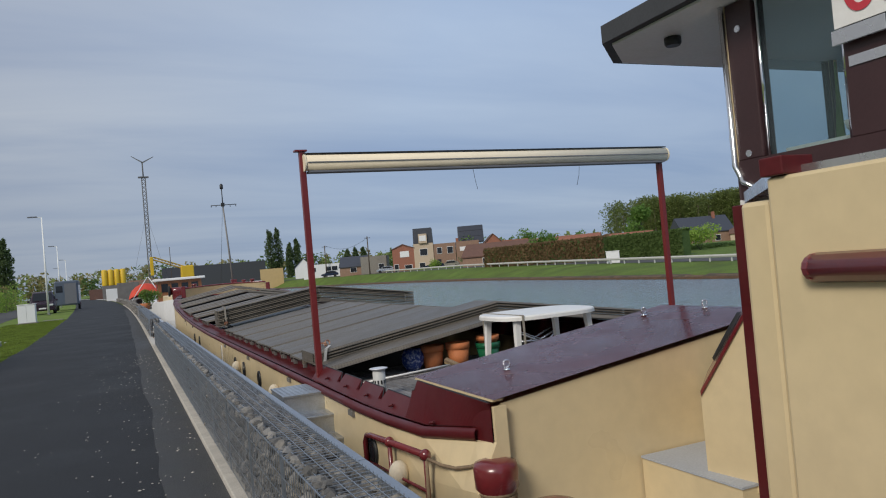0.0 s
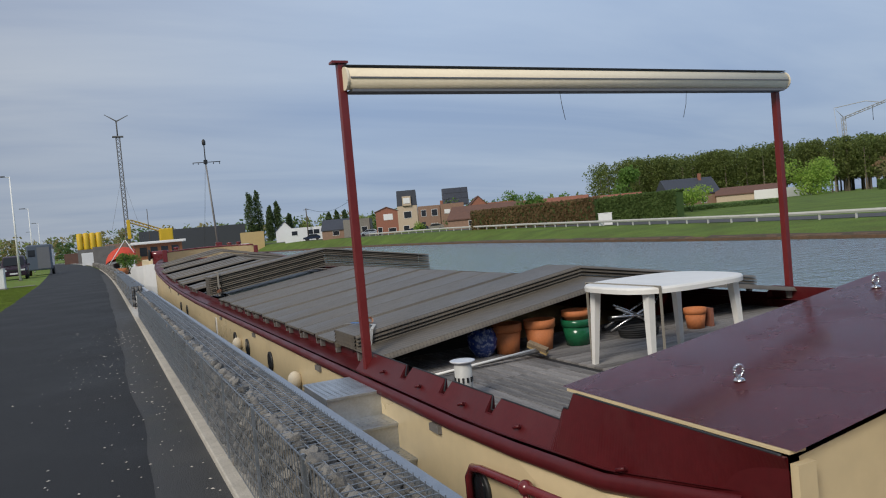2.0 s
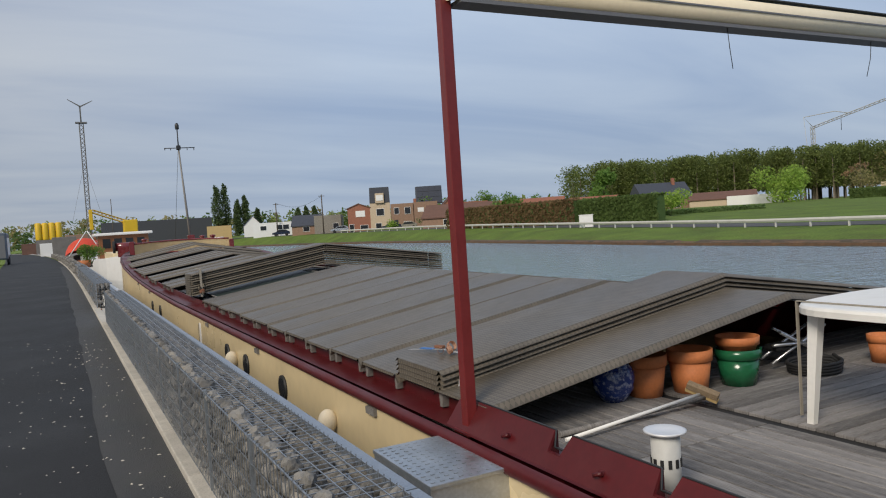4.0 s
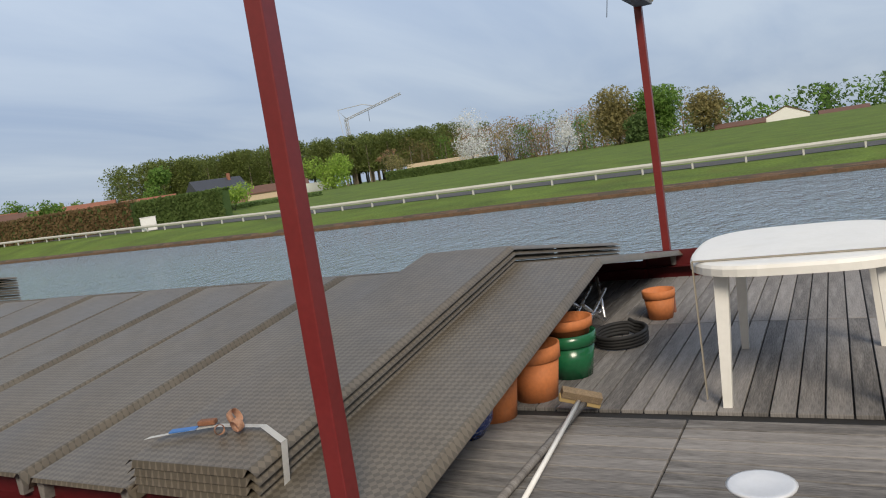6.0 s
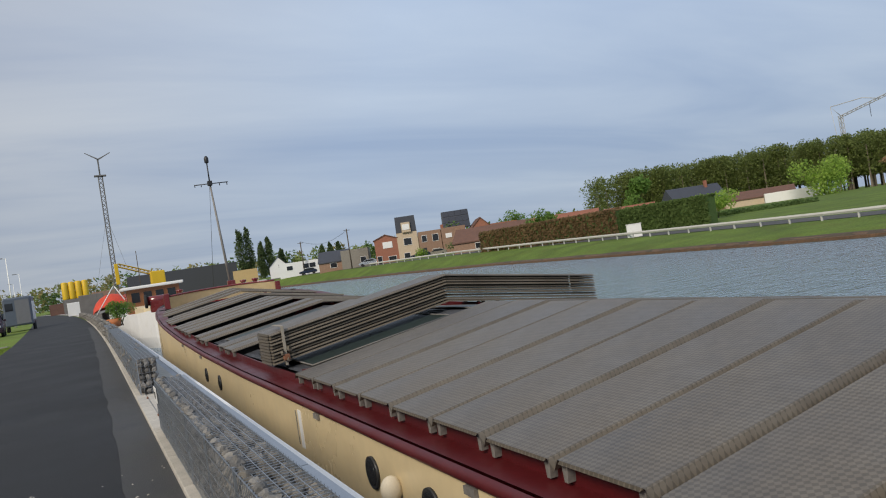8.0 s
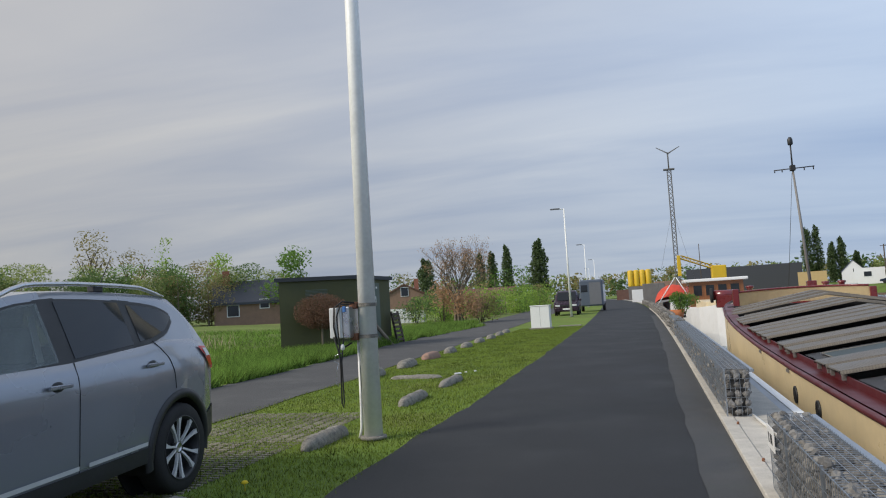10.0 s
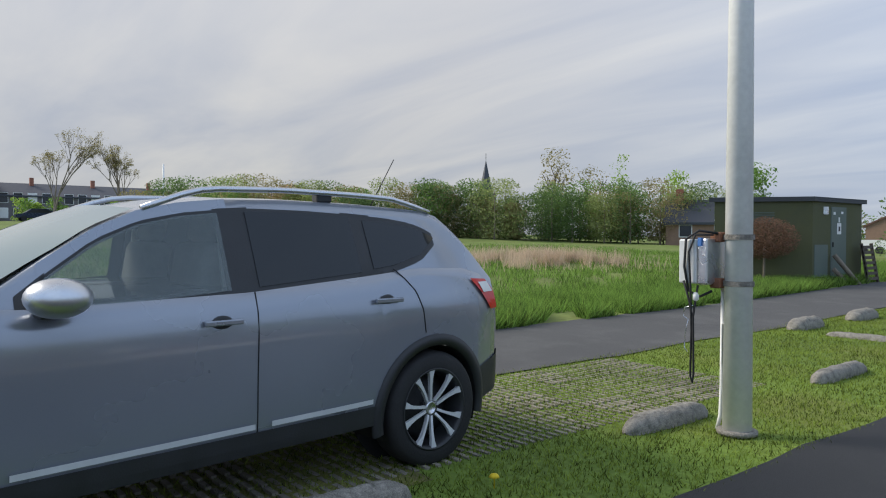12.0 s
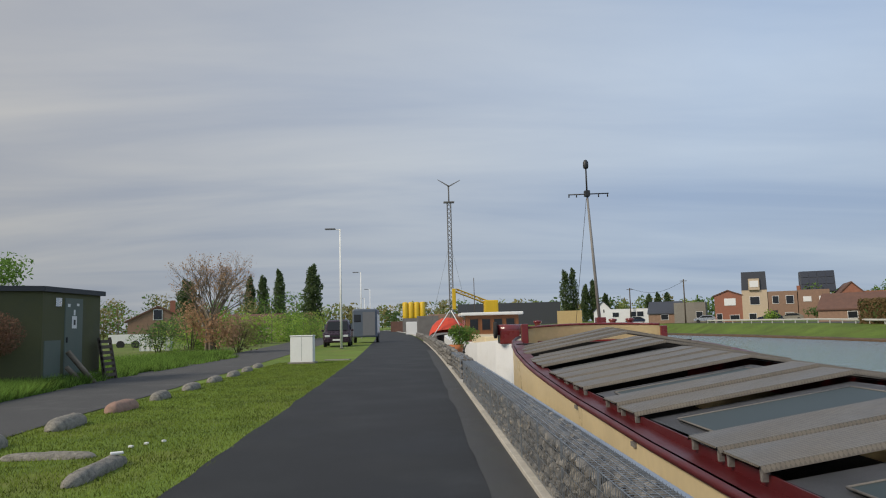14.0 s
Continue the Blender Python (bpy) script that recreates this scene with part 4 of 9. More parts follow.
# board with painted figures behind the side window
sg = thing("sale_board", "white board with large red painted telephone figures", "board", (WX0 - 0.04, WY1 - 0.74, 2.22))
part("board", nb(-0.008, 0.0, -1.5, 0.0, 0.0, 0.38), M["white_paint"], sg)
M["red_figure"] = mat("red_figure_paint", (0.50, 0.04, 0.06), 0.5, var=0.1, bump=0)
fc = bpy.data.curves.new("figures", "FONT")
fc.body, fc.size, fc.extrude = "02", 0.40, 0.001
fo = new("figures_curve", fc)
bpy.context.view_layer.update()
fm = bpy.data.meshes.new_from_object(fo.evaluated_get(bpy.context.evaluated_depsgraph_get()))
bpy.data.objects.remove(fo)
fm.materials.append(M["red_figure"])
fg = new("figures", fm)
fg.parent = sg
fg.matrix_local = Matrix.Translation((-0.012, -0.05, 0.05)) @ Euler((radians(90), 0, radians(-90))).to_matrix().to_4x4()
part("board_clip", nb(WX0 - 0.05, WX0 - 0.035, WY1 - 1.0, WY1 - 0.72, 2.14, 2.215, bevel=0.003), M["satin"], wh)
part("name_plate", nb(WX0 - 0.008, WX0 - 0.001, WY1 - 0.97, WY1 - 0.77, 2.03, 2.08), M["satin"], wh)
mesh_thing("tall_leaf_plant", nprism([(-0.02, 0), (0.03, 0), (0.012, 0.2), (0.0, 0.42), (-0.012, 0.2)], -0.006, 0.006, "x"), M["leaf_dark"], "dark spiky ornament on the window ledge", "ornament", (WX0 + 0.25, WY1 - 0.50, 1.72))
mesh_thing("white_bowl", nlathe([(0.03, 0), (0.09, 0.05), (0.1, 0.09), (0.08, 0.06), (0.0, 0.02)], 16), M["white_paint"], "small white bowl on the window ledge", "bowl", (WX0 + 0.28, WY1 - 0.62, 1.72), smooth=True)
part("window_ledge", nb(WX0 + 0.121, WX0 + 0.45, WY0, WY1 - 0.25, 1.69, 1.72), M["white_paint"], wh)

# ---- boarding rail, bollards, rope ----
rail = thing("boarding_rail", "oxblood tube rail beside the hull", "handrail", (1.46, 0, 0))
bm = pipe(bmesh.new(), [(0, 5.72, -1.0), (0, 5.74, -0.33), (0, 5.68, -0.26), (0, 5.56, -0.24), (0, 4.24, -0.15)], 0.026, 10)
part("top_tube", bm, M["red"], rail)
part("post", nrod((0, 5.05, -1.0), (0, 5.05, -0.205), 0.02, seg=8), M["red"], rail)
part("post", nrod((0, 4.24, -1.0), (0, 4.24, -0.15), 0.02, seg=8), M["red"], rail)
part("mid_rail", nrod((0, 5.72, -0.50), (0, 4.24, -0.42), 0.012, seg=8), M["red"], rail)
for y, z in ((5.05, -0.205), (4.24, -0.15)):
    bm = bmesh.new()
    bmesh.ops.create_uvsphere(bm, u_segments=12, v_segments=8, radius=0.045, matrix=Matrix.Translation((0, y, z)))
    part("ball_joint", bm, M["red"], rail, smooth=True)
# the side ledge that carries the rail and the bollards
part("side_ledge", nb(1.32, CX - 2.85, 2.0, 6.3, -1.08, -1.0), M["red"], barge)
for y in (3.50, 2.95):
    bm = nlathe([(0.12, -1.0), (0.12, -0.27), (0.145, -0.24), (0.15, -0.12), (0.138, -0.08), (0.08, -0.062), (0.0, -0.058)], 24)
    mesh_thing("bollard", bm, M["red"], "oxblood steel mooring bollard with round cap", "bollard", (1.66 if y > 3 else 1.75, y, 0.0 if y > 3 else -0.14), group="mooring bollards", smooth=True)
M["rope"] = mat("hemp_rope", (0.22, 0.16, 0.10), 0.95, var=0.3, scale=30, fine=120, bump=0.6)
bm = bmesh.new()
pts = [(1.46, 4.22, -0.17)] + [(1.46 + 0.15 * t, 4.22 - 0.7 * t, -0.17 - 0.06 * math.sin(math.pi * t) + 0.1 * t) for t in (0.25, 0.5, 0.75, 1)]
pipe(bm, pts, 0.013)
for kk in range(3):
    pipe(bm, [(1.66 + 0.115 * math.cos(a), 3.50 + 0.115 * math.sin(a), -0.27 - 0.03 * kk) for a in [2 * math.pi * i / 16 for i in range(17)]], 0.017, 6)
pipe(bm, [(1.46, 4.22, -0.17), (1.45, 4.22, -0.5), (1.46, 4.2, -0.9)], 0.014)
mesh_thing("rope", bm, M["rope"], "brown hemp mooring rope tied to rail and bollard", "rope", smooth=True)

# ---- awning frame ----
aw = thing("awning_frame", "cream awning case on two tall oxblood posts", "awning", (0, 8.0, 0))
PX0, PX1 = 1.628, 7.12
z0 = sheer(8) + 0.09
part("post", nb(PX0 - 0.035, PX0 + 0.035, -0.035, 0.035, z0, 2.76, bevel=0.004), M["red_post"], aw)
part("post", nb(PX1 - 0.035, PX1 + 0.035, -0.035, 0.035, z0, 2.66, bevel=0.004), M["red_post"], aw)
part("post_cap", nb(PX0 - 0.09, PX0 + 0.06, -0.05, 0.05, 2.76, 2.78), M["red_post"], aw)
for x in (PX0, PX1):
    part("post_foot", nb(x - 0.06, x + 0.06, -0.09, 0.09, z0 - 0.01, z0 + 0.012), M["red_post"], aw)
AX0, AX1 = PX0 + 0.02, PX1 + 0.06


def awn_prof(r, n=18):
    return [(-0.075 + 0.09 * math.cos(a) * 1.0, 2.60 + 0.088 * math.sin(a) * (1.25 if math.sin(a) > 0 else 1.0)) for a in [2 * math.pi * i / n for i in range(n)]]


bm = nprism(awn_prof(1), AX0, AX1, "x")
for f in bm.faces:
    if len(f.verts) == 4:
        f.smooth = True
part("case", bm, M["awn"], aw)
for x0, x1 in ((AX0 - 0.02, AX0 - 0.001), (AX1 + 0.001, AX1 + 0.02)):
    bm = nprism([(a * 1.06 + 0.004, 2.6 + (b - 2.6) * 1.06) for a, b in awn_prof(1)], x0, x1, "x")
    part("end_cap", bm, M["awn"], aw)
part("groove", nb(AX0 + 0.01, AX1 - 0.01, -0.172, -0.166, 2.60, 2.612), M["awn_dark"], aw)
part("front_bar", nb(AX0 + 0.03, AX1 - 0.05, -0.13, 0.02, 2.488, 2.512), M["awn_dark"], aw, "dark front bar and rolled cloth")
part("top_sheet", nb(AX0 - 0.02, AX1, -0.12, 0.05, 2.72, 2.728), M["dark_plastic"], aw)
for x, dx in ((3.9, 0.05), (5.6, -0.06)):
    bm = pipe(bmesh.new(), [(x, -0.1, 2.49), (x + dx * 0.3, -0.1, 2.35), (x + dx, -0.09, 2.2)], 0.003, 5)
    part("cord", bm, M["dark_plastic"], aw)

# ---- boarding steps ----
st = thing("boarding_steps", "aluminium checker-plate boarding steps beside the hull", "steps", (1.05, 0, 0))
for i, (y0, y1, z) in enumerate(((7.42, 8.15, -0.075), (7.08, 7.42, -0.28), (6.74, 7.08, -0.48))):
    tr = part("tread", nb(0.0, 0.5, y0 - 0.02, y1, z - 0.022, z, bevel=0.004), M["alu"], st)
    bm = bmesh.new()
    for a in range(9):
        for b in range(int((y1 - y0) / 0.055)):
            cx_, cy_ = 0.035 + a * 0.054, y0 + 0.02 + b * 0.055
            s = 0.016 if (a + b) % 2 else -0.016
            box(bm, cx_ - 0.005 - abs(s) * 0.4, cx_ + 0.005 + abs(s) * 0.4, cy_ - 0.006, cy_ + 0.006, z, z + 0.003)
    tagged(part("tread_studs", bm, M["alu"], tr), "raised tread studs", kind="stuff")
    part("riser", nb(0.02, 0.48, y0, y0 + 0.015, z - 0.21, z - 0.022), M["alu"], st)
    part("cheek", nb(0.01, 0.022, y0, y1, z - 0.5, z - 0.022), M["alu"], st)
    part("cheek", nb(0.478, 0.49, y0, y1, z - 0.5, z - 0.022), M["alu"], st)
for yy in (6.8, 8.1):
    part("leg", nb(0.015, 0.055, yy, yy + 0.04, -1.0, -0.5), M["alu"], st)
    part("leg", nb(0.445, 0.485, yy, yy + 0.04, -1.0, -0.5), M["alu"], st)
part("side_ledge", nb(1.06, CX - 2.85, 6.6, 8.4, -1.06, -1.0), M["quay_wall"], barge)

# ---- things on the after deck ----
tb = thing("garden_table", "white oval plastic garden table on tapered legs", "table", (3.94, 6.66, DZ), rz=1)
a, b = 0.64, 0.52
bm = bmesh.new()
n = 40
ring = []
for r_, z in ((1.0, 0.665), (1.0, 0.70), (0.985, 0.715), (0.95, 0.72)):
    ring.append([bm.verts.new((a * r_ * math.copysign(abs(math.cos(t)) ** 0.62, math.cos(t)), b * r_ * math.copysign(abs(math.sin(t)) ** 0.62, math.sin(t)), z)) for t in [2 * math.pi * i / n for i in range(n)]])
for p, q in zip(ring, ring[1:]):
    for i in range(n):
        bm.faces.new((p[i], p[(i + 1) % n], q[(i + 1) % n], q[i]))
bm.faces.new(ring[-1]); bm.faces.new(ring[0][::-1])
part("tabletop", bm, M["white_plastic"], tb)
for sx in (-1, 1):
    for sy in (-1, 1):
        bm = bmesh.new()
        x0, y0, x1, y1 = sx * 0.47, sy * 0.34, sx * 0.51, sy * 0.37
        t0, t1 = 0.034, 0.021
        A = [bm.verts.new((x0 + dx * t0, y0 + dy * t0, 0.67)) for dx, dy in ((-1, -1), (1, -1), (1, 1), (-1, 1))]
        B = [bm.verts.new((x1 + dx * t1, y1 + dy * t1, 0.0)) for dx, dy in ((-1, -1), (1, -1), (1, 1), (-1, 1))]
        for i in range(4):
            bm.faces.new((A[i], B[i], B[(i + 1) % 4], A[(i + 1) % 4]))
        bm.faces.new(B); bm.faces.new(A[::-1])
        bmesh.ops.recalc_face_normals(bm, faces=bm.faces[:])
        part("leg", bm, M["white_plastic"], tb)
M["strap"] = mat("webbing_strap", (0.30, 0.27, 0.22), 0.9, var=0.15, scale=20, fine=150, bump=0.3)
bm = bmesh.new()
box(bm, -0.475, -0.45, -0.468, 0.468, 0.722, 0.727)
box(bm, -0.475, -0.45, -0.473, -0.468, 0.02, 0.727)
box(bm, -0.475, -0.45, 0.468, 0.473, 0.02, 0.727)
mesh_thing("strap", bm, M["strap"], "grey webbing strap hung over the table end", "strap", (3.94, 6.66, DZ), rz=1)


def pot(x, y, r, h, material, label, rim=None):
    e = thing("plant_pot", label, "plant pot", (x, y, DZ), group="pots under the hatch")
    part("body", nlathe([(r * 0.74, 0), (r * 0.93, h * 0.72), (r * 0.86, h * 0.72), (r * 0.66, 0.03), (0, 0.03)], 28), material, e)
    part("rim", nlathe([(r * 0.90, h * 0.72), (r, h * 0.74), (r * 1.02, h), (r * 0.94, h), (r * 0.9, h * 0.74)], 28), rim or material, e)
    return e


pot(3.20, 8.18, 0.155, 0.30, M["terracotta"], "terracotta plant pot standing on the deck")
pot(3.52, 8.06, 0.16, 0.31, M["terracotta"], "terracotta plant pot with broad rim on the deck")
pot(3.93, 7.98, 0.165, 0.27, M["green_glaze"], "green glazed pot on the deck")
e = thing("plant_pot", "terracotta pot stacked inside the green pot", "plant pot", (3.93, 7.98, DZ + 0.19), group="pots under the hatch")
part("body", nlathe([(0.11, 0), (0.14, 0.11), (0.155, 0.112), (0.158, 0.17), (0.145, 0.17), (0.135, 0.115)], 28), M["terracotta"], e)
pot(5.3, 7.72, 0.12, 0.22, M["terracotta"], "small terracotta pot at the far side of the deck")
bm = nlathe([(0.085, 0), (0.14, 0.08), (0.155, 0.17), (0.14, 0.235), (0.115, 0.26), (0.12, 0.28), (0.105, 0.28), (0.10, 0.25)], 28)
mesh_thing("ceramic_pot", bm, M["blue_glaze"], "blue and white patterned ceramic pot on the deck", "ceramic pot", (2.93, 8.22, DZ), smooth=True)
mesh_thing("tile", nb(-0.02, 0.02, -0.1, 0.1, 0, 0.2), M["tiles"], "square clay tile leaning by the pot", "tile", (5.47, 7.74, DZ))
br = thing("broom", "white-handled deck broom lying on the planks", "broom", (0, 0, 0))
part("handle", nrod((2.05, 7.62, DZ + 0.03), (3.25, 7.72, DZ + 0.08), 0.012, seg=8), M["white_plastic"], br)
part("head", nb(-0.11, 0.11, -0.022, 0.022, 0, 0.03, bevel=0.006), M["yellow_render"], br).matrix_local = pose(3.27, 7.73, DZ + 0.06, 20, 20, -60)
part("bristles", nb(-0.105, 0.105, -0.026, 0.026, 0.03, 0.07), M["rope"], br).matrix_local = pose(3.27, 7.73, DZ + 0.06, 20, 20, -60)
mesh_thing("boat_hook", nrod((2.1, 7.75, DZ + 0.02), (3.3, 7.70, DZ + 0.06), 0.018, seg=8), M["deck"], "grey wooden pole lying on the planks", "pole")
mesh_thing("hose_coil", pipe(bmesh.new(), [((0.2 + 0.004 * i / 12) * math.cos(2 * math.pi * i / 24), 0.17 * math.sin(2 * math.pi * i / 24), 0.02 + 0.022 * (i // 24)) for i in range(97)], 0.014, 6), M["black"], "coiled black hose on the deck", "hose", (4.62, 7.85, DZ), smooth=True)
fcx = thing("folded_chair", "folded metal garden chair lying under the hatch", "chair", (4.75, 8.1, DZ))
for p, q in (((-0.3, 0, 0.05), (0.3, -0.05, 0.3)), ((-0.25, -0.05, 0.3), (0.3, 0, 0.06)), ((-0.3, 0.1, 0.08), (0.28, 0.05, 0.33)), ((-0.2, 0.06, 0.32), (0.32, 0.1, 0.1)), ((0.1, -0.08, 0.12), (0.45, 0.05, 0.36)), ((-0.3, -0.02, 0.2), (0.1, -0.06, 0.18))):
    part("tube", nrod(p, q, 0.013, seg=8), M["satin"], fcx)
part("cloth", nb(-0.25, 0.28, -0.02, 0.12, 0.14, 0.19, bevel=0.02), M["black"], fcx)
vt = thing("vent_pipe", "aluminium chimney vent with round cap", "vent", (1.965, 6.73, DZ - 0.02))
part("pipe", nlathe([(0.068, 0), (0.068, 0.31), (0.064, 0.31)], 24), M["galv"], vt)
part("cap", nlathe([(0.07, 0.305), (0.097, 0.318), (0.10, 0.325), (0.088, 0.328), (0.06, 0.318), (0.0, 0.316)], 24), M["spoke"], vt)
for i in range(12):
    t = 2 * math.pi * i / 12
    part("slot", nb(-0.008, 0.008, -0.003, 0.003, -0.02, 0.02), M["black"], vt).matrix_local = Matrix.Translation((0.069 * math.cos(t), 0.069 * math.sin(t), 0.18)) @ Matrix.Rotation(t + math.pi / 2, 4, "Z")
bk = thing("bucket", "black rubber bucket with handle on the deck", "bucket", (2.95, 5.12, DZ))
part("body", nlathe([(0.12, 0), (0.165, 0.20), (0.17, 0.205), (0.155, 0.2), (0.11, 0.02), (0, 0.02)], 24), M["black"], bk)
part("handle", pipe(bmesh.new(), [(-0.165, 0, 0.2), (-0.15, 0.08, 0.22), (0, 0.16, 0.235), (0.15, 0.08, 0.22), (0.165, 0, 0.2)], 0.008, 6), M["black"], bk)
mesh_thing("board", nb(-0.28, 0.28, -0.13, 0.13, 0, 0.02, bevel=0.004), M["white_paint"], "pale board lying on the deck edge", "board", (2.3, 5.12, DZ), rz=8)
# ratchet strap over the near stack
rs = thing("ratchet_strap", "pale ratchet strap lashed over the plate stack", "strap", (0, 0, 0))
def on_stack(x, y):
    return eave(8.5) + 0.138 + 0.41 * (1 - (CX - x) / 2.68) + 0.028
bm = bmesh.new()
pts = [(1.80, 9.17), (1.88, 9.0), (1.93, 8.86), (1.94, 8.62), (1.84, 8.43)]
for (xa, ya), (xb, yb) in zip(pts, pts[1:]):
    rows = [[(xa - 0.018, ya, on_stack(xa, ya)), (xa + 0.018, ya, on_stack(xa, ya))], [(xb - 0.018, yb, on_stack(xb, yb)), (xb + 0.018, yb, on_stack(xb, yb))]]
    grid(bm, rows)
grid(bm, [[(1.822, 8.428, on_stack(1.84, 8.43)), (1.858, 8.428, on_stack(1.84, 8.43))], [(1.79, 8.42, 0.13), (1.826, 8.42, 0.13)]])
bmesh.ops.solidify(bm, geom=bm.faces[:], thickness=0.003)
part("webbing", bm, M["white_plastic"], rs)
M["rust"] = mat("rusty_steel", (0.20, 0.085, 0.045), 0.8, var=0.3, scale=20, fine=100, bump=0.4)
part("ratchet", nb(-0.02, 0.02, -0.04, 0.04, 0, 0.022, bevel=0.006), M["rust"], rs).matrix_local = pose(1.93, 8.93, on_stack(1.93, 8.93), 0, 0, 20)
M["skin_strap"] = mat("peach_webbing", (0.60, 0.36, 0.25), 0.85, var=0.12, bump=0.2)
for (x_, y_, r_, tx_, tz_) in ((1.955, 8.79, 0.034, 62, 20), (1.905, 8.73, 0.026, 75, 80), (1.87, 8.80, 0.020, 80, -30)):
    g = nlathe_ring([(r_, -0.016), (r_ + 0.003, 0.0), (r_, 0.016)], 20)
    bmesh.ops.solidify(g, geom=g.faces[:], thickness=0.003)
    part("strap_loop", g, M["skin_strap"], rs, "loop of peach webbing", smooth=True).matrix_local = pose(x_, y_, on_stack(x_, y_) + r_ * 0.75, tx_, 0, tz_)
M["blue_tape"] = mat("blue_tape", (0.05, 0.16, 0.42), 0.6, var=0.1, bump=0)
part("tape", nb(-0.02, 0.02, -0.06, 0.06, 0, 0.006), M["blue_tape"], rs).matrix_local = pose(1.875, 9.02, on_stack(1.875, 9.02), 0, 0, 25)

ts = thing("stack_strap", "pale knotted strap round the end of the tall plate stack", "strap", (1.86, 18.64, eave(18.6)))
part("webbing", nb(-0.02, 0.02, -0.012, -0.006, -0.02, 0.50, bevel=0.002), M["strap"], ts)
part("webbing", nb(-0.02, 0.02, -0.006, 0.5, 0.50, 0.506), M["strap"], ts)
part("ratchet", nb(-0.045, 0.045, -0.06, -0.012, 0.05, 0.13, bevel=0.012), M["rust"], ts)
for dz, dx in ((0.0, 0.03), (0.09, -0.04), (0.13, 0.05)):
    g = nlathe_ring([(0.035, -0.015), (0.038, 0.0), (0.035, 0.015)], 16)
    bmesh.ops.solidify(g, geom=g.faces[:], thickness=0.003)
    part("strap_loop", g, M["strap"], ts, smooth=True).matrix_local = pose(dx, -0.04, 0.06 + dz, 70, 20, 40)

# ---- bow: breakwater, mast, windlass ----
bw = thing("breakwater", "curved cream breakwater with oxblood cap on the foredeck", "breakwater", (0, 0, 0))
bm = bmesh.new()
rows0, rows1 = [], []
for i in range(13):
    x = CX - 2.0 + 4.0 * i / 12
    y = 38.2 + 0.7 * (1 - ((x - CX) / 2.0) ** 2)
    rows0.append((x, y, 0.6)); rows1.append((x, y, 1.12 + 0.06 * (1 - ((x - CX) / 2) ** 2)))
grid(bm, [rows0, rows1])
bmesh.ops.solidify(bm, geom=bm.faces[:], thickness=0.04)
part("plate", bm, M["cream"], bw)
bm = pipe(bmesh.new(), [(x, y, z + 0.02) for x, y, z in rows1], 0.035, 8)
part("cap_rail", bm, M["red"], bw)
part("side_post", nb(CX - 2.2, CX - 2.0, 38.1, 38.3, 0.5, 1.25, bevel=0.02), M["red"], bw)
part("side_post", nb(CX + 2.0, CX + 2.2, 38.1, 38.3, 0.5, 1.1, bevel=0.02), M["red"], bw)
part("foredeck", nb(CX - 2.1, CX + 2.1, 38.4, 41, 0.5, 0.72), M["red"], barge)
M["mast_paint"] = mat("dull_grey_mast_paint", (0.20, 0.19, 0.18), 0.6, var=0.15, bump=0.02)
ms = thing("mast", "slim grey signal mast with crossbar and lantern on the foredeck", "mast", (4.737, 39.79, 0.7))
part("tube", nrod((0.25, 0, 0), (0.0, 0, 4.75), 0.06, 0.035, 12), M["mast_paint"], ms)
part("step", nb(0.1, 0.4, -0.15, 0.15, -0.1, 0.7, bevel=0.02), M["red"], ms)
part("top_pole", nrod((0, 0, 4.75), (0, 0, 5.6), 0.03, 0.025, 10), M["dark_plastic"], ms)
part("crossbar", nrod((-0.62, 0, 4.73), (0.72, 0, 4.76), 0.02, seg=8), M["dark_plastic"], ms)
part("junction", nb(-0.09, 0.09, -0.09, 0.09, 4.66, 4.86, bevel=0.02), M["dark_plastic"], ms)
part("lantern", nlathe([(0.07, 5.6), (0.09, 5.65), (0.09, 5.8), (0.05, 5.88), (0.0, 5.9)], 14), M["dark_plastic"], ms)
for x in (-0.6, -0.35, 0.38, 0.68):
    part("hanger", nrod((x, 0, 4.74), (x, 0, 4.64), 0.02, seg=6), M["dark_plastic"], ms)
part("stay", nrod((-0.03, 0, 4.6), (-0.3, 1.5, 0.0), 0.008, seg=5), M["dark_plastic"], ms)
wd = thing("windlass", "dark oxblood anchor windlass on the bow", "windlass", (2.35, 42.6, 0.75))
part("drum", nrod((-0.45, 0, 0.3), (0.45, 0, 0.3), 0.2, seg=14), M["red"], wd)
part("drum_end", nrod((-0.55, 0, 0.3), (-0.45, 0, 0.3), 0.3, seg=14), M["black"], wd)
part("frame", nb(-0.35, 0.35, -0.2, 0.2, -0.2, 0.3, bevel=0.03), M["red"], wd)
for x, y in ((3.0, 40.2), (6.0, 40.0), (5.7, 41.0)):
    mesh_thing("bollard", nlathe([(0.1, 0), (0.1, 0.55), (0.14, 0.58), (0.14, 0.64), (0, 0.66)], 16), M["red"], "oxblood bollard on the foredeck", "bollard", (x, y, 0.7), group="foredeck bollards", smooth=True)
for x0 in (5.5, 6.3):
    cr = thing("rack", "small white slatted rack on the foredeck", "rack", (x0, 40.6, 0.72))
    for zz in (0.15, 0.3, 0.45):
        part("slat", nb(-0.35, 0.35, -0.02, 0.02, zz, zz + 0.05), M["white_paint"], cr)
    for xx in (-0.33, 0.33):
        part("leg", nb(xx - 0.02, xx + 0.02, -0.02, 0.02, 0, 0.5), M["white_paint"], cr)

# ---- things beside the path ----
CAR_AT, CAR_RZ = (-4.765, 12.63, -0.02), 4.0


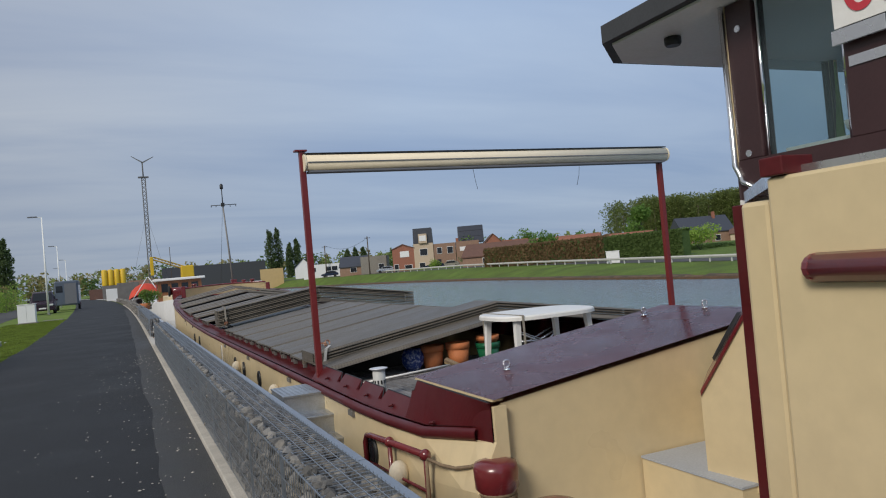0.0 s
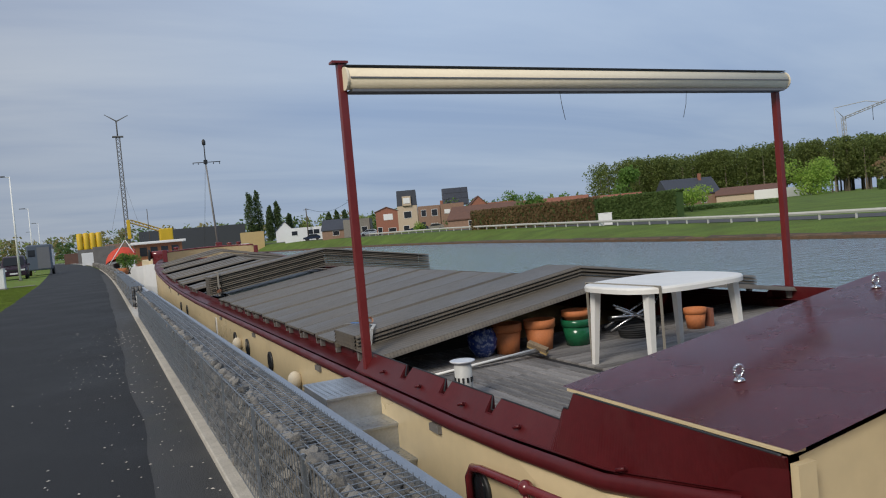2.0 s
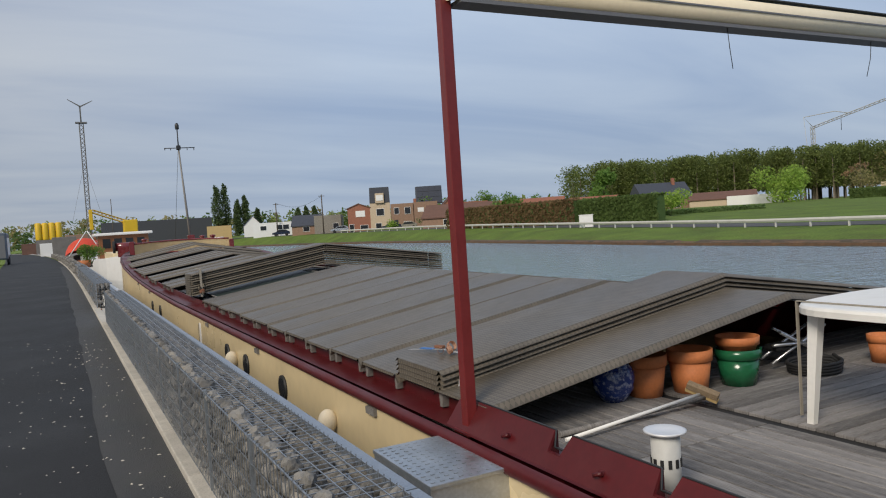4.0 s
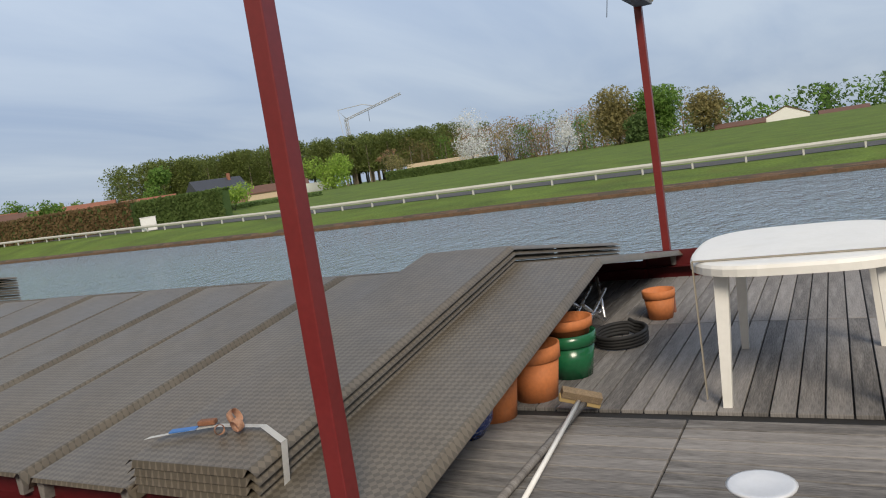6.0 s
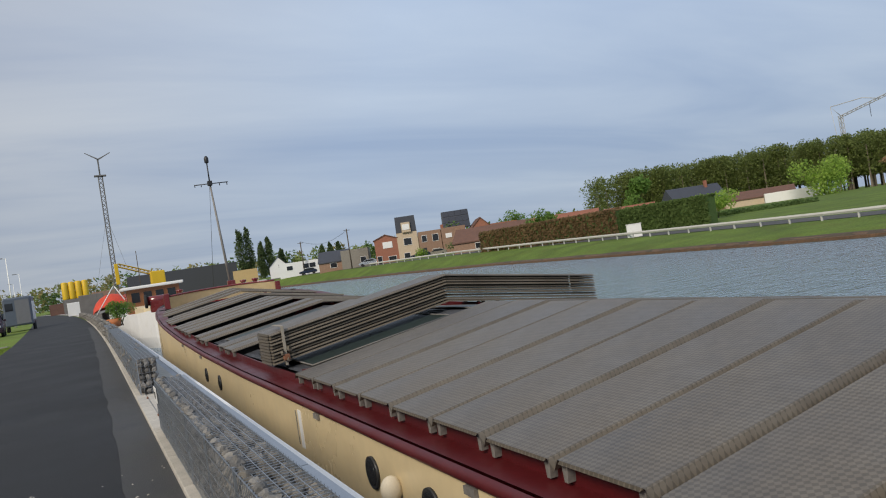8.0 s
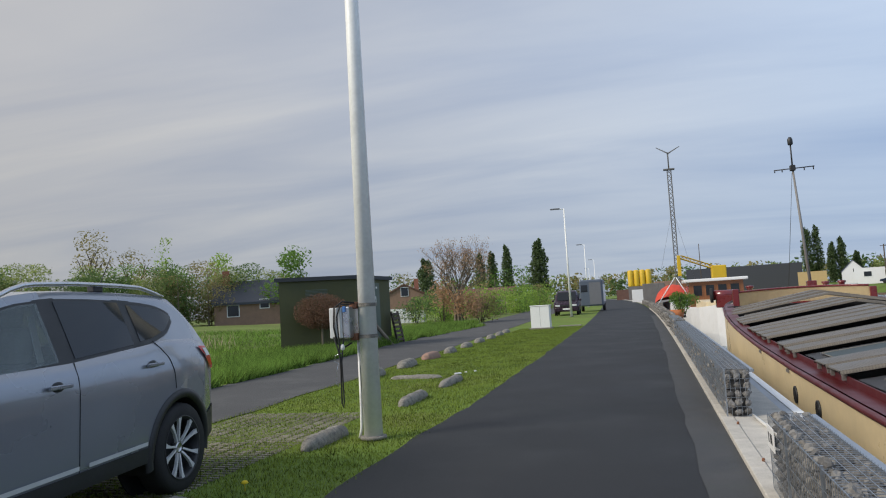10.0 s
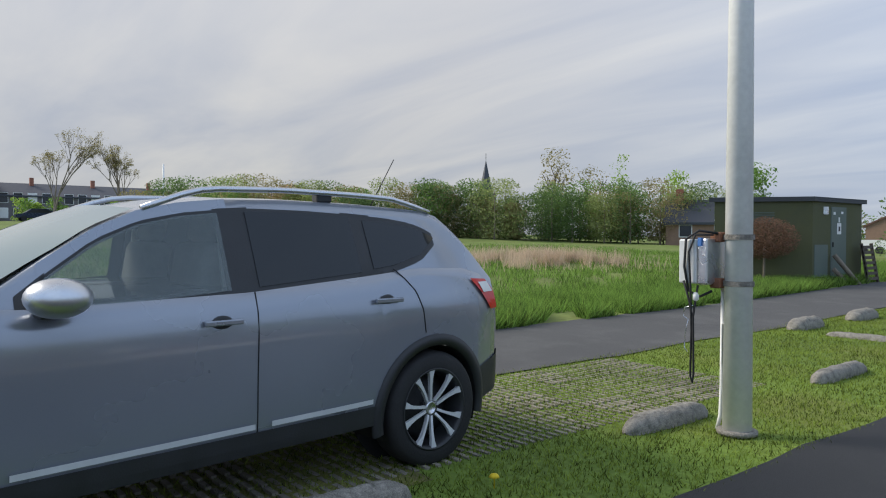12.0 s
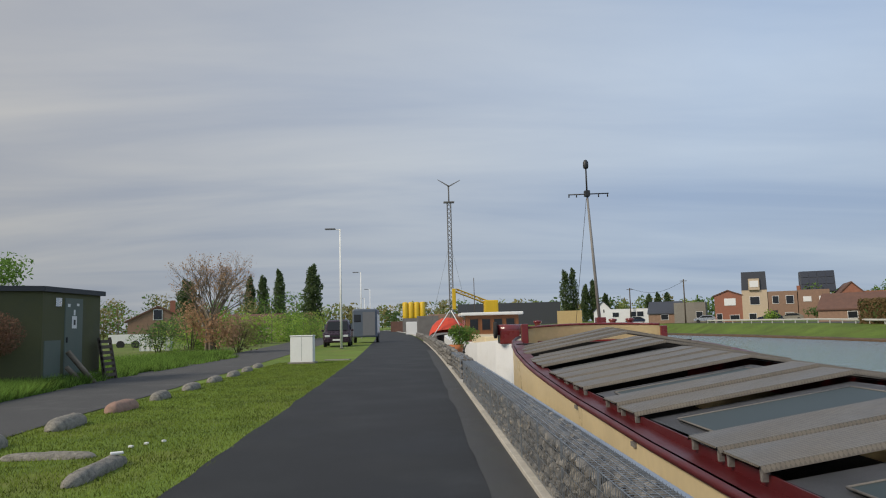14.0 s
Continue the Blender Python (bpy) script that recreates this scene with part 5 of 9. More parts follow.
def car_top(u):
    """Height of the body's upper edge without the cabin: bonnet, shoulder and tail."""
    return lerp(u, (0.06, 0.09, 0.14, 0.2, 0.27, 0.42, 0.62, 0.82, 1.04, 1.30, 1.5, 2.49, 3.24, 3.6, 4.0, 4.16, 4.26, 4.34, 4.40, 4.44), (0.62, 0.71, 0.80, 0.865, 0.915, 0.98, 1.03, 1.055, 1.075, 1.09, 1.075, 1.095, 1.15, 1.18, 1.17, 1.13, 1.05, 0.92, 0.76, 0.62))


def car_roof(u):
    return lerp(u, (1.28, 1.42, 1.6, 1.81, 2.01, 2.22, 2.44, 2.8, 3.3, 3.7, 3.86, 3.95, 4.08, 4.18, 4.30), (1.09, 1.15, 1.27, 1.40, 1.485, 1.53, 1.553, 1.563, 1.555, 1.535, 1.515, 1.45, 1.325, 1.215, 1.10))


def car_half(u, z):
    """Half width at a station and height."""
    w = lerp(u, (0.06, 0.064, 0.08, 0.14, 0.25, 0.45, 0.9, 1.5, 3.0, 3.7, 4.1, 4.3, 4.40, 4.44), (0.08, 0.20, 0.37, 0.53, 0.69, 0.80, 0.875, 0.89, 0.89, 0.88, 0.845, 0.78, 0.70, 0.62))
    t = lerp(z, (0.2, 0.35, 0.48, 0.62, 0.78, 0.94, 1.03, 1.12, 1.3, 1.5, 1.62), (0.945, 0.972, 0.982, 0.988, 0.995, 1.0, 0.982, 0.94, 0.855, 0.755, 0.68))
    return w * t


R_ARCH = 0.405


def car_low(u, arches=True):
    z = lerp(u, (0.0, 0.1, 0.3, 0.6, 1.3, 3.3, 4.1, 4.35, 4.44), (0.36, 0.30, 0.285, 0.28, 0.30, 0.335, 0.335, 0.38, 0.45))
    if arches:
        for c in (0.92, 3.685):
            d = abs(u - c)
            if d < R_ARCH:
                z = max(z, 0.335 + math.sqrt(R_ARCH * R_ARCH - d * d))
    return z


def nlathe_open(prof, seg=24):
    """A turned band without end discs."""
    return grid(bmesh.new(), [[(r * math.cos(2 * math.pi * i / seg), r * math.sin(2 * math.pi * i / seg), z) for i in range(seg)] for r, z in prof], close=True)


M["seat_cloth"] = mat("grey_seat_cloth", (0.24, 0.245, 0.24), 0.9, var=0.2, scale=10, fine=90, bump=0.2)


def car():
    e = thing("car", "blue-grey family car parked on grass paving", "car", CAR_AT, rz=CAR_RZ)
    us = sorted(set([round(0.06 + 4.38 * i / 60, 4) for i in range(61)] + [0.92 - R_ARCH + 0.003, 0.92 + R_ARCH - 0.003, 3.685 - R_ARCH + 0.003, 3.685 + R_ARCH - 0.003, 0.064, 0.07, 0.08, 0.10, 4.41]))
    rows_ = []
    for u in us:
        lo, hi = car_low(u), car_top(u)
        hi = max(hi, lo + 0.02)
        zs = [lo + (hi - lo) * k / 9 for k in range(10)]
        side = [(car_half(u, z), u, z) for z in zs]
        # rounded shoulder and crowned top
        wtop = side[-1][0]
        top = [(wtop * c, u, hi + 0.045 * (1 - c * c) * lerp(u, (0, 0.3, 1.2, 4.3, 4.56), (0.6, 1, 1, 0.4, 0.2)) + 0.006) for c in (0.955, 0.85, 0.6, 0.3, 0.0)]
        half = side + top
        rows_.append([(-x, y, z) for x, y, z in half] + [(x, y, z) for x, y, z in half[-2::-1]])
    bm_ = grid(bmesh.new(), rows_)
    bm_.faces.new([v for v in bm_.verts if v.co.y < 0.0601][::-1])
    bmesh.ops.recalc_face_normals(bm_, faces=bm_.faces[:])
    body = part("body", bm_, M["carpaint"], e, smooth=True)
    # cabin: pillars and roof skin
    cu = [1.28 + (4.30 - 1.28) * i / 36 for i in range(37)]
    rows_ = []
    for u in cu:
        zr, zb = car_roof(u), car_top(u) - 0.03
        zr = max(zr, zb + 0.02)
        zs = [zb + (zr - zb) * k / 7 for k in range(8)]
        side = [(car_half(max(u, 1.5), z) - 0.012, u, z) for z in zs]
        wt = side[-1][0]
        top = [(wt * c, u, zr + 0.03 * (1 - c * c)) for c in (0.93, 0.75, 0.4, 0.0)]
        half = side + top
        rows_.append([(-x, y, z) for x, y, z in half] + [(x, y, z) for x, y, z in half[-2::-1]])
    bm_ = grid(bmesh.new(), rows_)
    # openings for the front side windows
    kill_ = [f for f in bm_.faces if 1.60 < f.calc_center_median().y < 2.42 and min(v.co.z for v in f.verts) < car_roof(f.calc_center_median().y) - 0.03 and abs(f.calc_center_median().x) > 0.6]
    bmesh.ops.delete(bm_, geom=kill_, context="FACES")
    bmesh.ops.recalc_face_normals(bm_, faces=bm_.faces[:])
    part("cabin", bm_, M["carpaint"], e, smooth=True)

    def side_sheet(lower, upper, u0, u1, n, off, sgn, k=5):
        r = []
        for i in range(n + 1):
            u = u0 + (u1 - u0) * i / n
            a, b = lower(u), upper(u)
            r.append([(sgn * (car_half(max(u, 1.5), a + (b - a) * j / k) - 0.012 + off), u, a + (b - a) * j / k) for j in range(k + 1)])
        g = grid(bmesh.new(), r)
        bmesh.ops.recalc_face_normals(g, faces=g.faces[:])
        return g

    glass_low = lambda u: lerp(u, (1.5, 1.81, 2.49, 3.24, 3.43, 3.65, 3.80), (1.05, 1.066, 1.112, 1.172, 1.194, 1.25, 1.345))
    glass_up = lambda u: lerp(u, (1.48, 1.6, 1.81, 2.01, 2.22, 2.44, 2.58, 2.9, 3.19, 3.45, 3.64, 3.76, 3.84), (1.11, 1.20, 1.342, 1.425, 1.468, 1.49, 1.499, 1.495, 1.482, 1.466, 1.44, 1.40, 1.355))
    for sgn in (-1, 1):
        # black surround behind the side glass
        for u0, u1, n_ in ((1.48, 1.60, 3), (2.38, 2.57, 4), (3.14, 3.34, 5)):
            part("window_surround", side_sheet(lambda u: glass_low(u) - 0.025, lambda u: max(glass_low(u) - 0.02, glass_up(u) + 0.02), u0, u1, n_, 0.004, sgn), M["dark_plastic"], e)
        part("window_surround", side_sheet(lambda u: glass_low(u) - 0.025, lambda u: glass_low(u) + 0.01, 1.58, 3.80, 34, 0.004, sgn), M["dark_plastic"], e)
        part("window_surround", side_sheet(lambda u: max(glass_low(u) + 0.012, glass_up(u) - 0.012), lambda u: glass_up(u) + 0.014, 1.58, 3.80, 34, 0.004, sgn), M["dark_plastic"], e)
        part("door_frame", side_sheet(lambda u: glass_up(u) + 0.005, lambda u: car_roof(u) + 0.003, 1.57, 2.46, 14, 0.001, sgn), M["carpaint"], e, smooth=True)
        part("door_shoulder", side_sheet(lambda u: car_top(u) - 0.03, lambda u: glass_low(u) - 0.01, 1.57, 2.46, 14, 0.001, sgn), M["carpaint"], e, smooth=True)
        bm_ = nb(-0.22, 0.22, -0.07, 0.07, 0, 0.30, bevel=0.05)
        part("seat_back", bm_, M["seat_cloth"], e, smooth=True).matrix_local = pose(sgn * 0.36, 2.42, 1.04, -10)
        bm_ = nb(-0.13, 0.13, -0.05, 0.05, 0.30, 0.46, bevel=0.04)
        part("headrest", bm_, M["seat_cloth"], e, smooth=True).matrix_local = pose(sgn * 0.36, 2.42, 1.04, -10)
        part("seat_belt", nb(-0.004, 0.004, -0.025, 0.025, 0, 0.36), M["white_plastic"], e).matrix_local = pose(sgn * 0.66, 2.47, 1.06, 0, sgn * -14, 0)
        part("front_side_window", side_sheet(lambda u: glass_low(u) + 0.005, lambda u: max(glass_low(u) + 0.006, glass_up(u)), 1.59, 2.40, 16, 0.008, sgn), M["front_window"], e, smooth=True)
        part("rear_side_window", side_sheet(lambda u: glass_low(u) + 0.005, lambda u: glass_up(u), 2.55, 3.19, 12, 0.008, sgn), M["tint_glass"], e, smooth=True)
        part("quarter_window", side_sheet(lambda u: glass_low(u) + 0.012, lambda u: max(glass_low(u) + 0.02, glass_up(u) - 0.012), 3.28, 3.80, 14, 0.008, sgn), M["tint_glass"], e, smooth=True)
        # sills, arches, trim
        part("sill", side_sheet(lambda u: car_low(u, False) - 0.01, lambda u: car_low(u, False) + 0.10, 1.33, 3.28, 16, 0.022, sgn), M["dark_plastic"], e)
        for u0, u1 in ((1.45, 2.495), (2.585, 3.21)):
            part("side_moulding", side_sheet(lambda u: 0.417 + 0.018 * (u - 1.4), lambda u: 0.444 + 0.018 * (u - 1.4), u0, u1, 8, 0.028, sgn, 2), M["spoke"], e, "bright side moulding")
        for c in (0.92, 3.685):
            bm_ = bmesh.new()
            ra, rb = R_ARCH - 0.012, R_ARCH + 0.055
            r = []
            for i in range(25):
                t = math.pi * (-0.06 + 1.12 * i / 24)
                row = []
                for rad, off in ((ra, -0.03), (ra, 0.012), ((ra + rb) / 2, 0.020), (rb, 0.012), (rb, -0.01)):
                    u, z = c + rad * math.cos(t), 0.335 + rad * math.sin(t)
                    row.append((sgn * (car_half(u, max(z, 0.3)) + off), u, z))
                r.append(row)
            grid(bm_, r)
            bmesh.ops.recalc_face_normals(bm_, faces=bm_.faces[:])
            part("wheel_arch", bm_, M["dark_plastic"], e, smooth=True)
            bm_ = bmesh.new()
            rod(bm_, (sgn * 0.55, c, 0.36), (sgn * 0.56, c, 0.36), 0.39, seg=28)
            part("wheel_well", bm_, M["black"], e)
            r = []
            for i in range(25):
                t = math.pi * (-0.10 + 1.20 * i / 24)
                u, z = c + (R_ARCH - 0.014) * math.cos(t), 0.335 + (R_ARCH - 0.014) * math.sin(t)
                r.append([(sgn * (car_half(u, max(z, 0.3)) - 0.004), u, z), (sgn * 0.55, u, z)])
            part("arch_liner", grid(bmesh.new(), r), M["black"], e)
        # shut lines
        for path_ in (((1.415, 0.33), (1.397, 0.61), (1.375, 0.9), (1.367, 1.03), (1.40, 1.08)), ((2.515, 0.34), (2.512, 0.7), (2.515, 1.10)),
                      ((3.415, 1.185), (3.48, 1.13), (3.538, 1.06), (3.58, 0.95), (3.604, 0.81)), ((0.48, 0.80), (0.56, 0.735), (0.615, 0.685))):
            bm_ = bmesh.new()
            pts_ = []
            for (ua, za), (ub, zb) in zip(path_, path_[1:]):
                pts_ += [(sgn * (car_half(ua + (ub - ua) * k / 4, za + (zb - za) * k / 4) + 0.0015), ua + (ub - ua) * k / 4, za + (zb - za) * k / 4) for k in range(4)]
            pts_.append((sgn * (car_half(*path_[-1]) + 0.0015), *path_[-1]))
            pipe(bm_, pts_, 0.0035, 4)
            part("shut_line", bm_, M["black"], e)
        # dark lower rear bumper
        part("rear_bumper", side_sheet(lambda u: car_low(u, False) - 0.005, lambda u: 0.55 + 0.25 * (u - 4.12), 4.10, 4.43, 8, 0.02, sgn), M["dark_plastic"], e, smooth=True)
        # handles
        for u, z in ((2.327, 0.965), (3.318, 1.012)):
            x = car_half(u, z)
            bm_ = bmesh.new()
            bmesh.ops.create_uvsphere(bm_, u_segments=14, v_segments=8, radius=1, matrix=Matrix.Translation((sgn * (x - 0.002), u, z)) @ Matrix.Diagonal((0.006, 0.055, 0.036, 1)))
            part("handle_cup", bm_, M["dark_plastic"], e, smooth=True)
            bm_ = nb(-0.012, 0.012, -0.095, 0.095, -0.013, 0.013, bevel=0.006)
            bmesh.ops.translate(bm_, verts=bm_.verts[:], vec=(sgn * (x + 0.022), u, z + 0.004))
            part("door_handle", bm_, M["carpaint"], e)
        # mirror
        bm_ = bmesh.new()
        bmesh.ops.create_uvsphere(bm_, u_segments=20, v_segments=12, radius=1, matrix=Matrix.Translation((sgn * 0.985, 1.60, 1.128)) @ Matrix.Diagonal((0.12, 0.125, 0.080, 1)))
        part("mirror", bm_, M["satin"], e, "bright alloy mirror shell", smooth=True)
        part("mirror_foot", nb(min(sgn * 0.84, sgn * 0.97), max(sgn * 0.84, sgn * 0.97), 1.54, 1.64, 1.045, 1.085, bevel=0.012), M["dark_plastic"], e)
        # roof rail
        bm_ = bmesh.new()
        pts_ = []
        for i in range(19):
            u = 2.04 + (3.84 - 2.04) * i / 18
            z = car_roof(u) + 0.006 + 0.048 * min(1, min(i, 18 - i) / 3)
            pts_.append((sgn * (car_half(u, car_roof(u)) - 0.02), u, z))
        pipe(bm_, pts_, 0.016, 8)
        part("roof_rail", bm_, M["satin"], e, "satin alloy roof rail", smooth=True)
        part("rail_foot", nb(min(sgn * 0.56, sgn * 0.62), max(sgn * 0.56, sgn * 0.62), 3.02, 3.12, 1.56, 1.612, bevel=0.01), M["dark_plastic"], e)
        # lamps
        def lampsheet(poly, off, k=1):
            g = bmesh.new()
            vs = [g.verts.new((sgn * (car_half(u, z) + off), u, z)) for u, z in poly]
            g.faces.new(vs)
            bmesh.ops.triangulate(g, faces=g.faces[:])
            bmesh.ops.subdivide_edges(g, edges=g.edges[:], cuts=3, use_grid_fill=True)
            for v in g.verts:
                v.co.x = sgn * (car_half(v.co.y, v.co.z) + off)
            ex = bmesh.ops.recalc_face_normals(g, faces=g.faces[:])
            return g
        part("headlamp", lampsheet([(0.215, 0.762), (0.35, 0.755), (0.465, 0.795), (0.575, 0.90), (0.56, 0.92), (0.49, 0.952), (0.30, 0.895), (0.22, 0.845)], 0.010), M["lamp_glass"], e)
        part("headlamp_bezel", lampsheet([(0.205, 0.753), (0.35, 0.746), (0.47, 0.787), (0.588, 0.90), (0.57, 0.927), (0.49, 0.961), (0.295, 0.903), (0.208, 0.85)], 0.006), M["dark_plastic"], e)
        part("lamp_bowl", lampsheet([(0.335 + 0.055 * math.cos(k * math.pi / 6), 0.812 + 0.045 * math.sin(k * math.pi / 6)) for k in range(12)], 0.0125), M["spoke"], e)
        part("lamp_reflector", lampsheet([(0.335 + 0.045 * math.cos(k * math.pi / 6), 0.812 + 0.036 * math.sin(k * math.pi / 6)) for k in range(12)], 0.0145), M["satin"], e)
        part("indicator_lens", lampsheet([(0.40, 0.83), (0.47, 0.845), (0.55, 0.905), (0.49, 0.935), (0.42, 0.915)], 0.0125), M["spoke"], e)
        part("grille_mesh", lampsheet([(0.085, 0.685), (0.165, 0.69), (0.19, 0.80), (0.15, 0.80), (0.105, 0.735)], 0.008), M["black"], e)
        for k in range(4):
            part("grille_bar", pipe(bmesh.new(), [(sgn * (car_half(0.10 + 0.02 * k, 0.70) + 0.012), 0.10 + 0.02 * k, 0.695), (sgn * (car_half(0.118 + 0.02 * k, 0.74) + 0.012), 0.118 + 0.02 * k, 0.72 + 0.02 * k)], 0.004, 5), M["dark_plastic"], e)
        part("chrome_nose_trim", pipe(bmesh.new(), [(sgn * (car_half(u_, z_) + 0.012), u_, z_) for u_, z_ in ((0.085, 0.67), (0.095, 0.71), (0.115, 0.745), (0.14, 0.785))], 0.009, 6), M["chrome"], e, smooth=True)
        part("tail_lamp", lampsheet([(4.03, 1.11), (4.10, 1.03), (4.22, 0.905), (4.30, 0.91), (4.27, 1.02), (4.19, 1.10)], 0.012), M["red_glass"], e)
        part("tail_lamp_white", lampsheet([(4.09, 1.085), (4.13, 1.02), (4.25, 1.02), (4.20, 1.085)], 0.016), M["white_plastic"], e)
        bm_ = nlathe([(0.0, 0), (0.026, 0.0), (0.022, 0.008), (0, 0.011)], 16)
        bmesh.ops.transform(bm_, verts=bm_.verts[:], matrix=Matrix.Translation((sgn * (car_half(1.275, 0.857) + 0.0), 1.275, 0.857)) @ Matrix.Rotation(sgn * math.pi / 2, 4, "Y") @ Matrix.Diagonal((0.7, 1.7, 1, 1)))
        part("side_repeater", bm_, M["lamp_glass"], e, smooth=True)
        # front corner bumper skirt and fog lamp
        part("bumper_skirt", side_sheet2(sgn), M["dark_plastic"], e, smooth=True)
        fx, fu, fz = car_half(0.235, 0.43) + 0.014, 0.235, 0.43
        m_ = Matrix.Translation((sgn * fx, fu, fz)) @ Matrix.Rotation(radians(-38) * sgn, 4, "Z") @ Matrix.Rotation(sgn * math.pi / 2, 4, "Y")
        bm_ = nlathe_open([(0.062, 0.0), (0.078, 0.012), (0.092, 0.004), (0.088, -0.01)], 24)
        bmesh.ops.transform(bm_, verts=bm_.verts[:], matrix=m_)
        part("fog_lamp_ring", bm_, M["chrome"], e, smooth=True)
        bm_ = nlathe([(0.064, 0.002), (0.0, 0.004)], 24)
        bmesh.ops.transform(bm_, verts=bm_.verts[:], matrix=m_)
        part("fog_lamp", bm_, M["pane"], e)
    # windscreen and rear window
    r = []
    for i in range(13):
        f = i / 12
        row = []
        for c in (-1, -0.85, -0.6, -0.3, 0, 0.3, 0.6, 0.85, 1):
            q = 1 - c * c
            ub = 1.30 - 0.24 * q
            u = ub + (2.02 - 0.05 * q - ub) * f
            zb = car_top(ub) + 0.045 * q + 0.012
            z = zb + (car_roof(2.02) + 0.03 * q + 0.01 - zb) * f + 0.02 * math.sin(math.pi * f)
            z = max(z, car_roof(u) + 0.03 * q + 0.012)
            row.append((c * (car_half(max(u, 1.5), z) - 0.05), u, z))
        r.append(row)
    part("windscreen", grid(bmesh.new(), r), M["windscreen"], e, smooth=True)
    part("dash", nb(-0.70, 0.70, 1.5, 3.9, 1.04, 1.055), M["seat_cloth"], e)
    part("wiper", pipe(bmesh.new(), [(0.66, 1.18, 1.115), (0.36, 1.10, 1.135), (-0.1, 1.06, 1.155)], 0.010, 6), M["black"], e)
    part("wiper", pipe(bmesh.new(), [(0.10, 1.05, 1.14), (-0.2, 1.10, 1.16), (-0.5, 1.18, 1.15)], 0.010, 6), M["black"], e)
    part("grille", nb(-0.18, 0.18, 0.055, 0.10, 0.55, 0.66, bevel=0.02), M["black"], e)
    part("front_bumper", nb(-0.36, 0.36, 0.085, 0.3, 0.29, 0.43, bevel=0.06), M["satin"], e, "silver lower bumper lip")
    part("aerial", nrod((0, 3.84, 1.545), (0, 4.07, 1.92), 0.004, 0.003, 6), M["black"], e)
    part("floor_pan", nb(-0.6, 0.6, 0.35, 4.2, 0.26, 0.36), M["black"], e)
    # wheels
    for c in (0.92, 3.685):
        for sgn in (-1, 1):
            tyre = nlathe_open([(0.235, -0.10), (0.31, -0.108), (0.338, -0.085), (0.345, -0.05), (0.345, 0.05), (0.338, 0.085), (0.31, 0.108), (0.235, 0.10)], 40)
            m_ = Matrix.Translation((sgn * 0.765, c, 0.345)) @ Matrix.Rotation(sgn * math.pi / 2, 4, "Y")
            bmesh.ops.transform(tyre, verts=tyre.verts[:], matrix=m_)
            wheel = part("wheel", tyre, M["black"], e, smooth=True)
            rim = nlathe_open([(0.236, 0.098), (0.245, 0.105), (0.236, 0.106), (0.222, 0.085), (0.222, -0.08)], 40)
            bmesh.ops.transform(rim, verts=rim.verts[:], matrix=m_)
            part("rim", rim, M["dark_plastic"], wheel, smooth=True)
            dish = nlathe([(0.222, -0.04), (0.15, -0.02), (0.09, 0.03), (0.0, 0.035)], 32)
            bmesh.ops.transform(dish, verts=dish.verts[:], matrix=m_)
            part("brake_dish", dish, M["black"], wheel)
            for k in range(5):
                t = 2 * math.pi * k / 5 + math.pi + (0.35 if c > 2 else 0.0)
                g = bmesh.new()
                for dt in (-1, 1):
                    # each of five double spokes, spread and flared towards the rim
                    st_ = ((0.045, 0.30, 0.0075, 0.072), (0.085, 0.235, 0.0075, 0.082), (0.14, 0.225, 0.0085, 0.090), (0.19, 0.245, 0.012, 0.096), (0.232, 0.27, 0.021, 0.099))
                    rows_ = []
                    for r_, da, hw, zz in st_:
                        an = t + dt * da
                        cx_, cy_ = r_ * math.cos(an), r_ * math.sin(an)
                        tx_, ty_ = -math.sin(an), math.cos(an)
                        rows_.append([(cx_ - tx_ * hw, cy_ - ty_ * hw, zz - 0.022), (cx_ - tx_ * hw, cy_ - ty_ * hw, zz), (cx_ + tx_ * hw, cy_ + ty_ * hw, zz), (cx_ + tx_ * hw, cy_ + ty_ * hw, zz - 0.022)])
                    grid(g, rows_)
                bmesh.ops.recalc_face_normals(g, faces=g.faces[:])
                bmesh.ops.transform(g, verts=g.verts[:], matrix=m_)
                part("spoke", g, M["spoke"], wheel)
                nut = nrod((0.058 * math.cos(t + 0.63), 0.058 * math.sin(t + 0.63), 0.03), (0.058 * math.cos(t + 0.63), 0.058 * math.sin(t + 0.63), 0.062), 0.010, seg=6)
                bmesh.ops.transform(nut, verts=nut.verts[:], matrix=m_)
                part("wheel_nut", nut, M["dark_plastic"], wheel)
            hub = nlathe([(0.044, 0.045), (0.040, 0.070), (0.030, 0.073), (0.029, 0.069), (0.0, 0.071)], 20)
            bmesh.ops.transform(hub, verts=hub.verts[:], matrix=m_)
            part("hub_cap", hub, M["satin"], wheel)
    return e


def side_sheet2(sgn):
    r = []
    for i in range(13):
        u = 0.10 + (0.56 - 0.10) * i / 12
        a = car_low(u, False) - 0.01
        b = 0.545 - 0.012 * i / 12
        r.append([(sgn * (car_half(u, a + (b - a) * j / 4) + 0.012 + (0.0 if j else -0.02)), u, a + (b - a) * j / 4) for j in range(5)])
    g = grid(bmesh.new(), r)
    bmesh.ops.recalc_face_normals(g, faces=g.faces[:])
    return g


the_car = car()


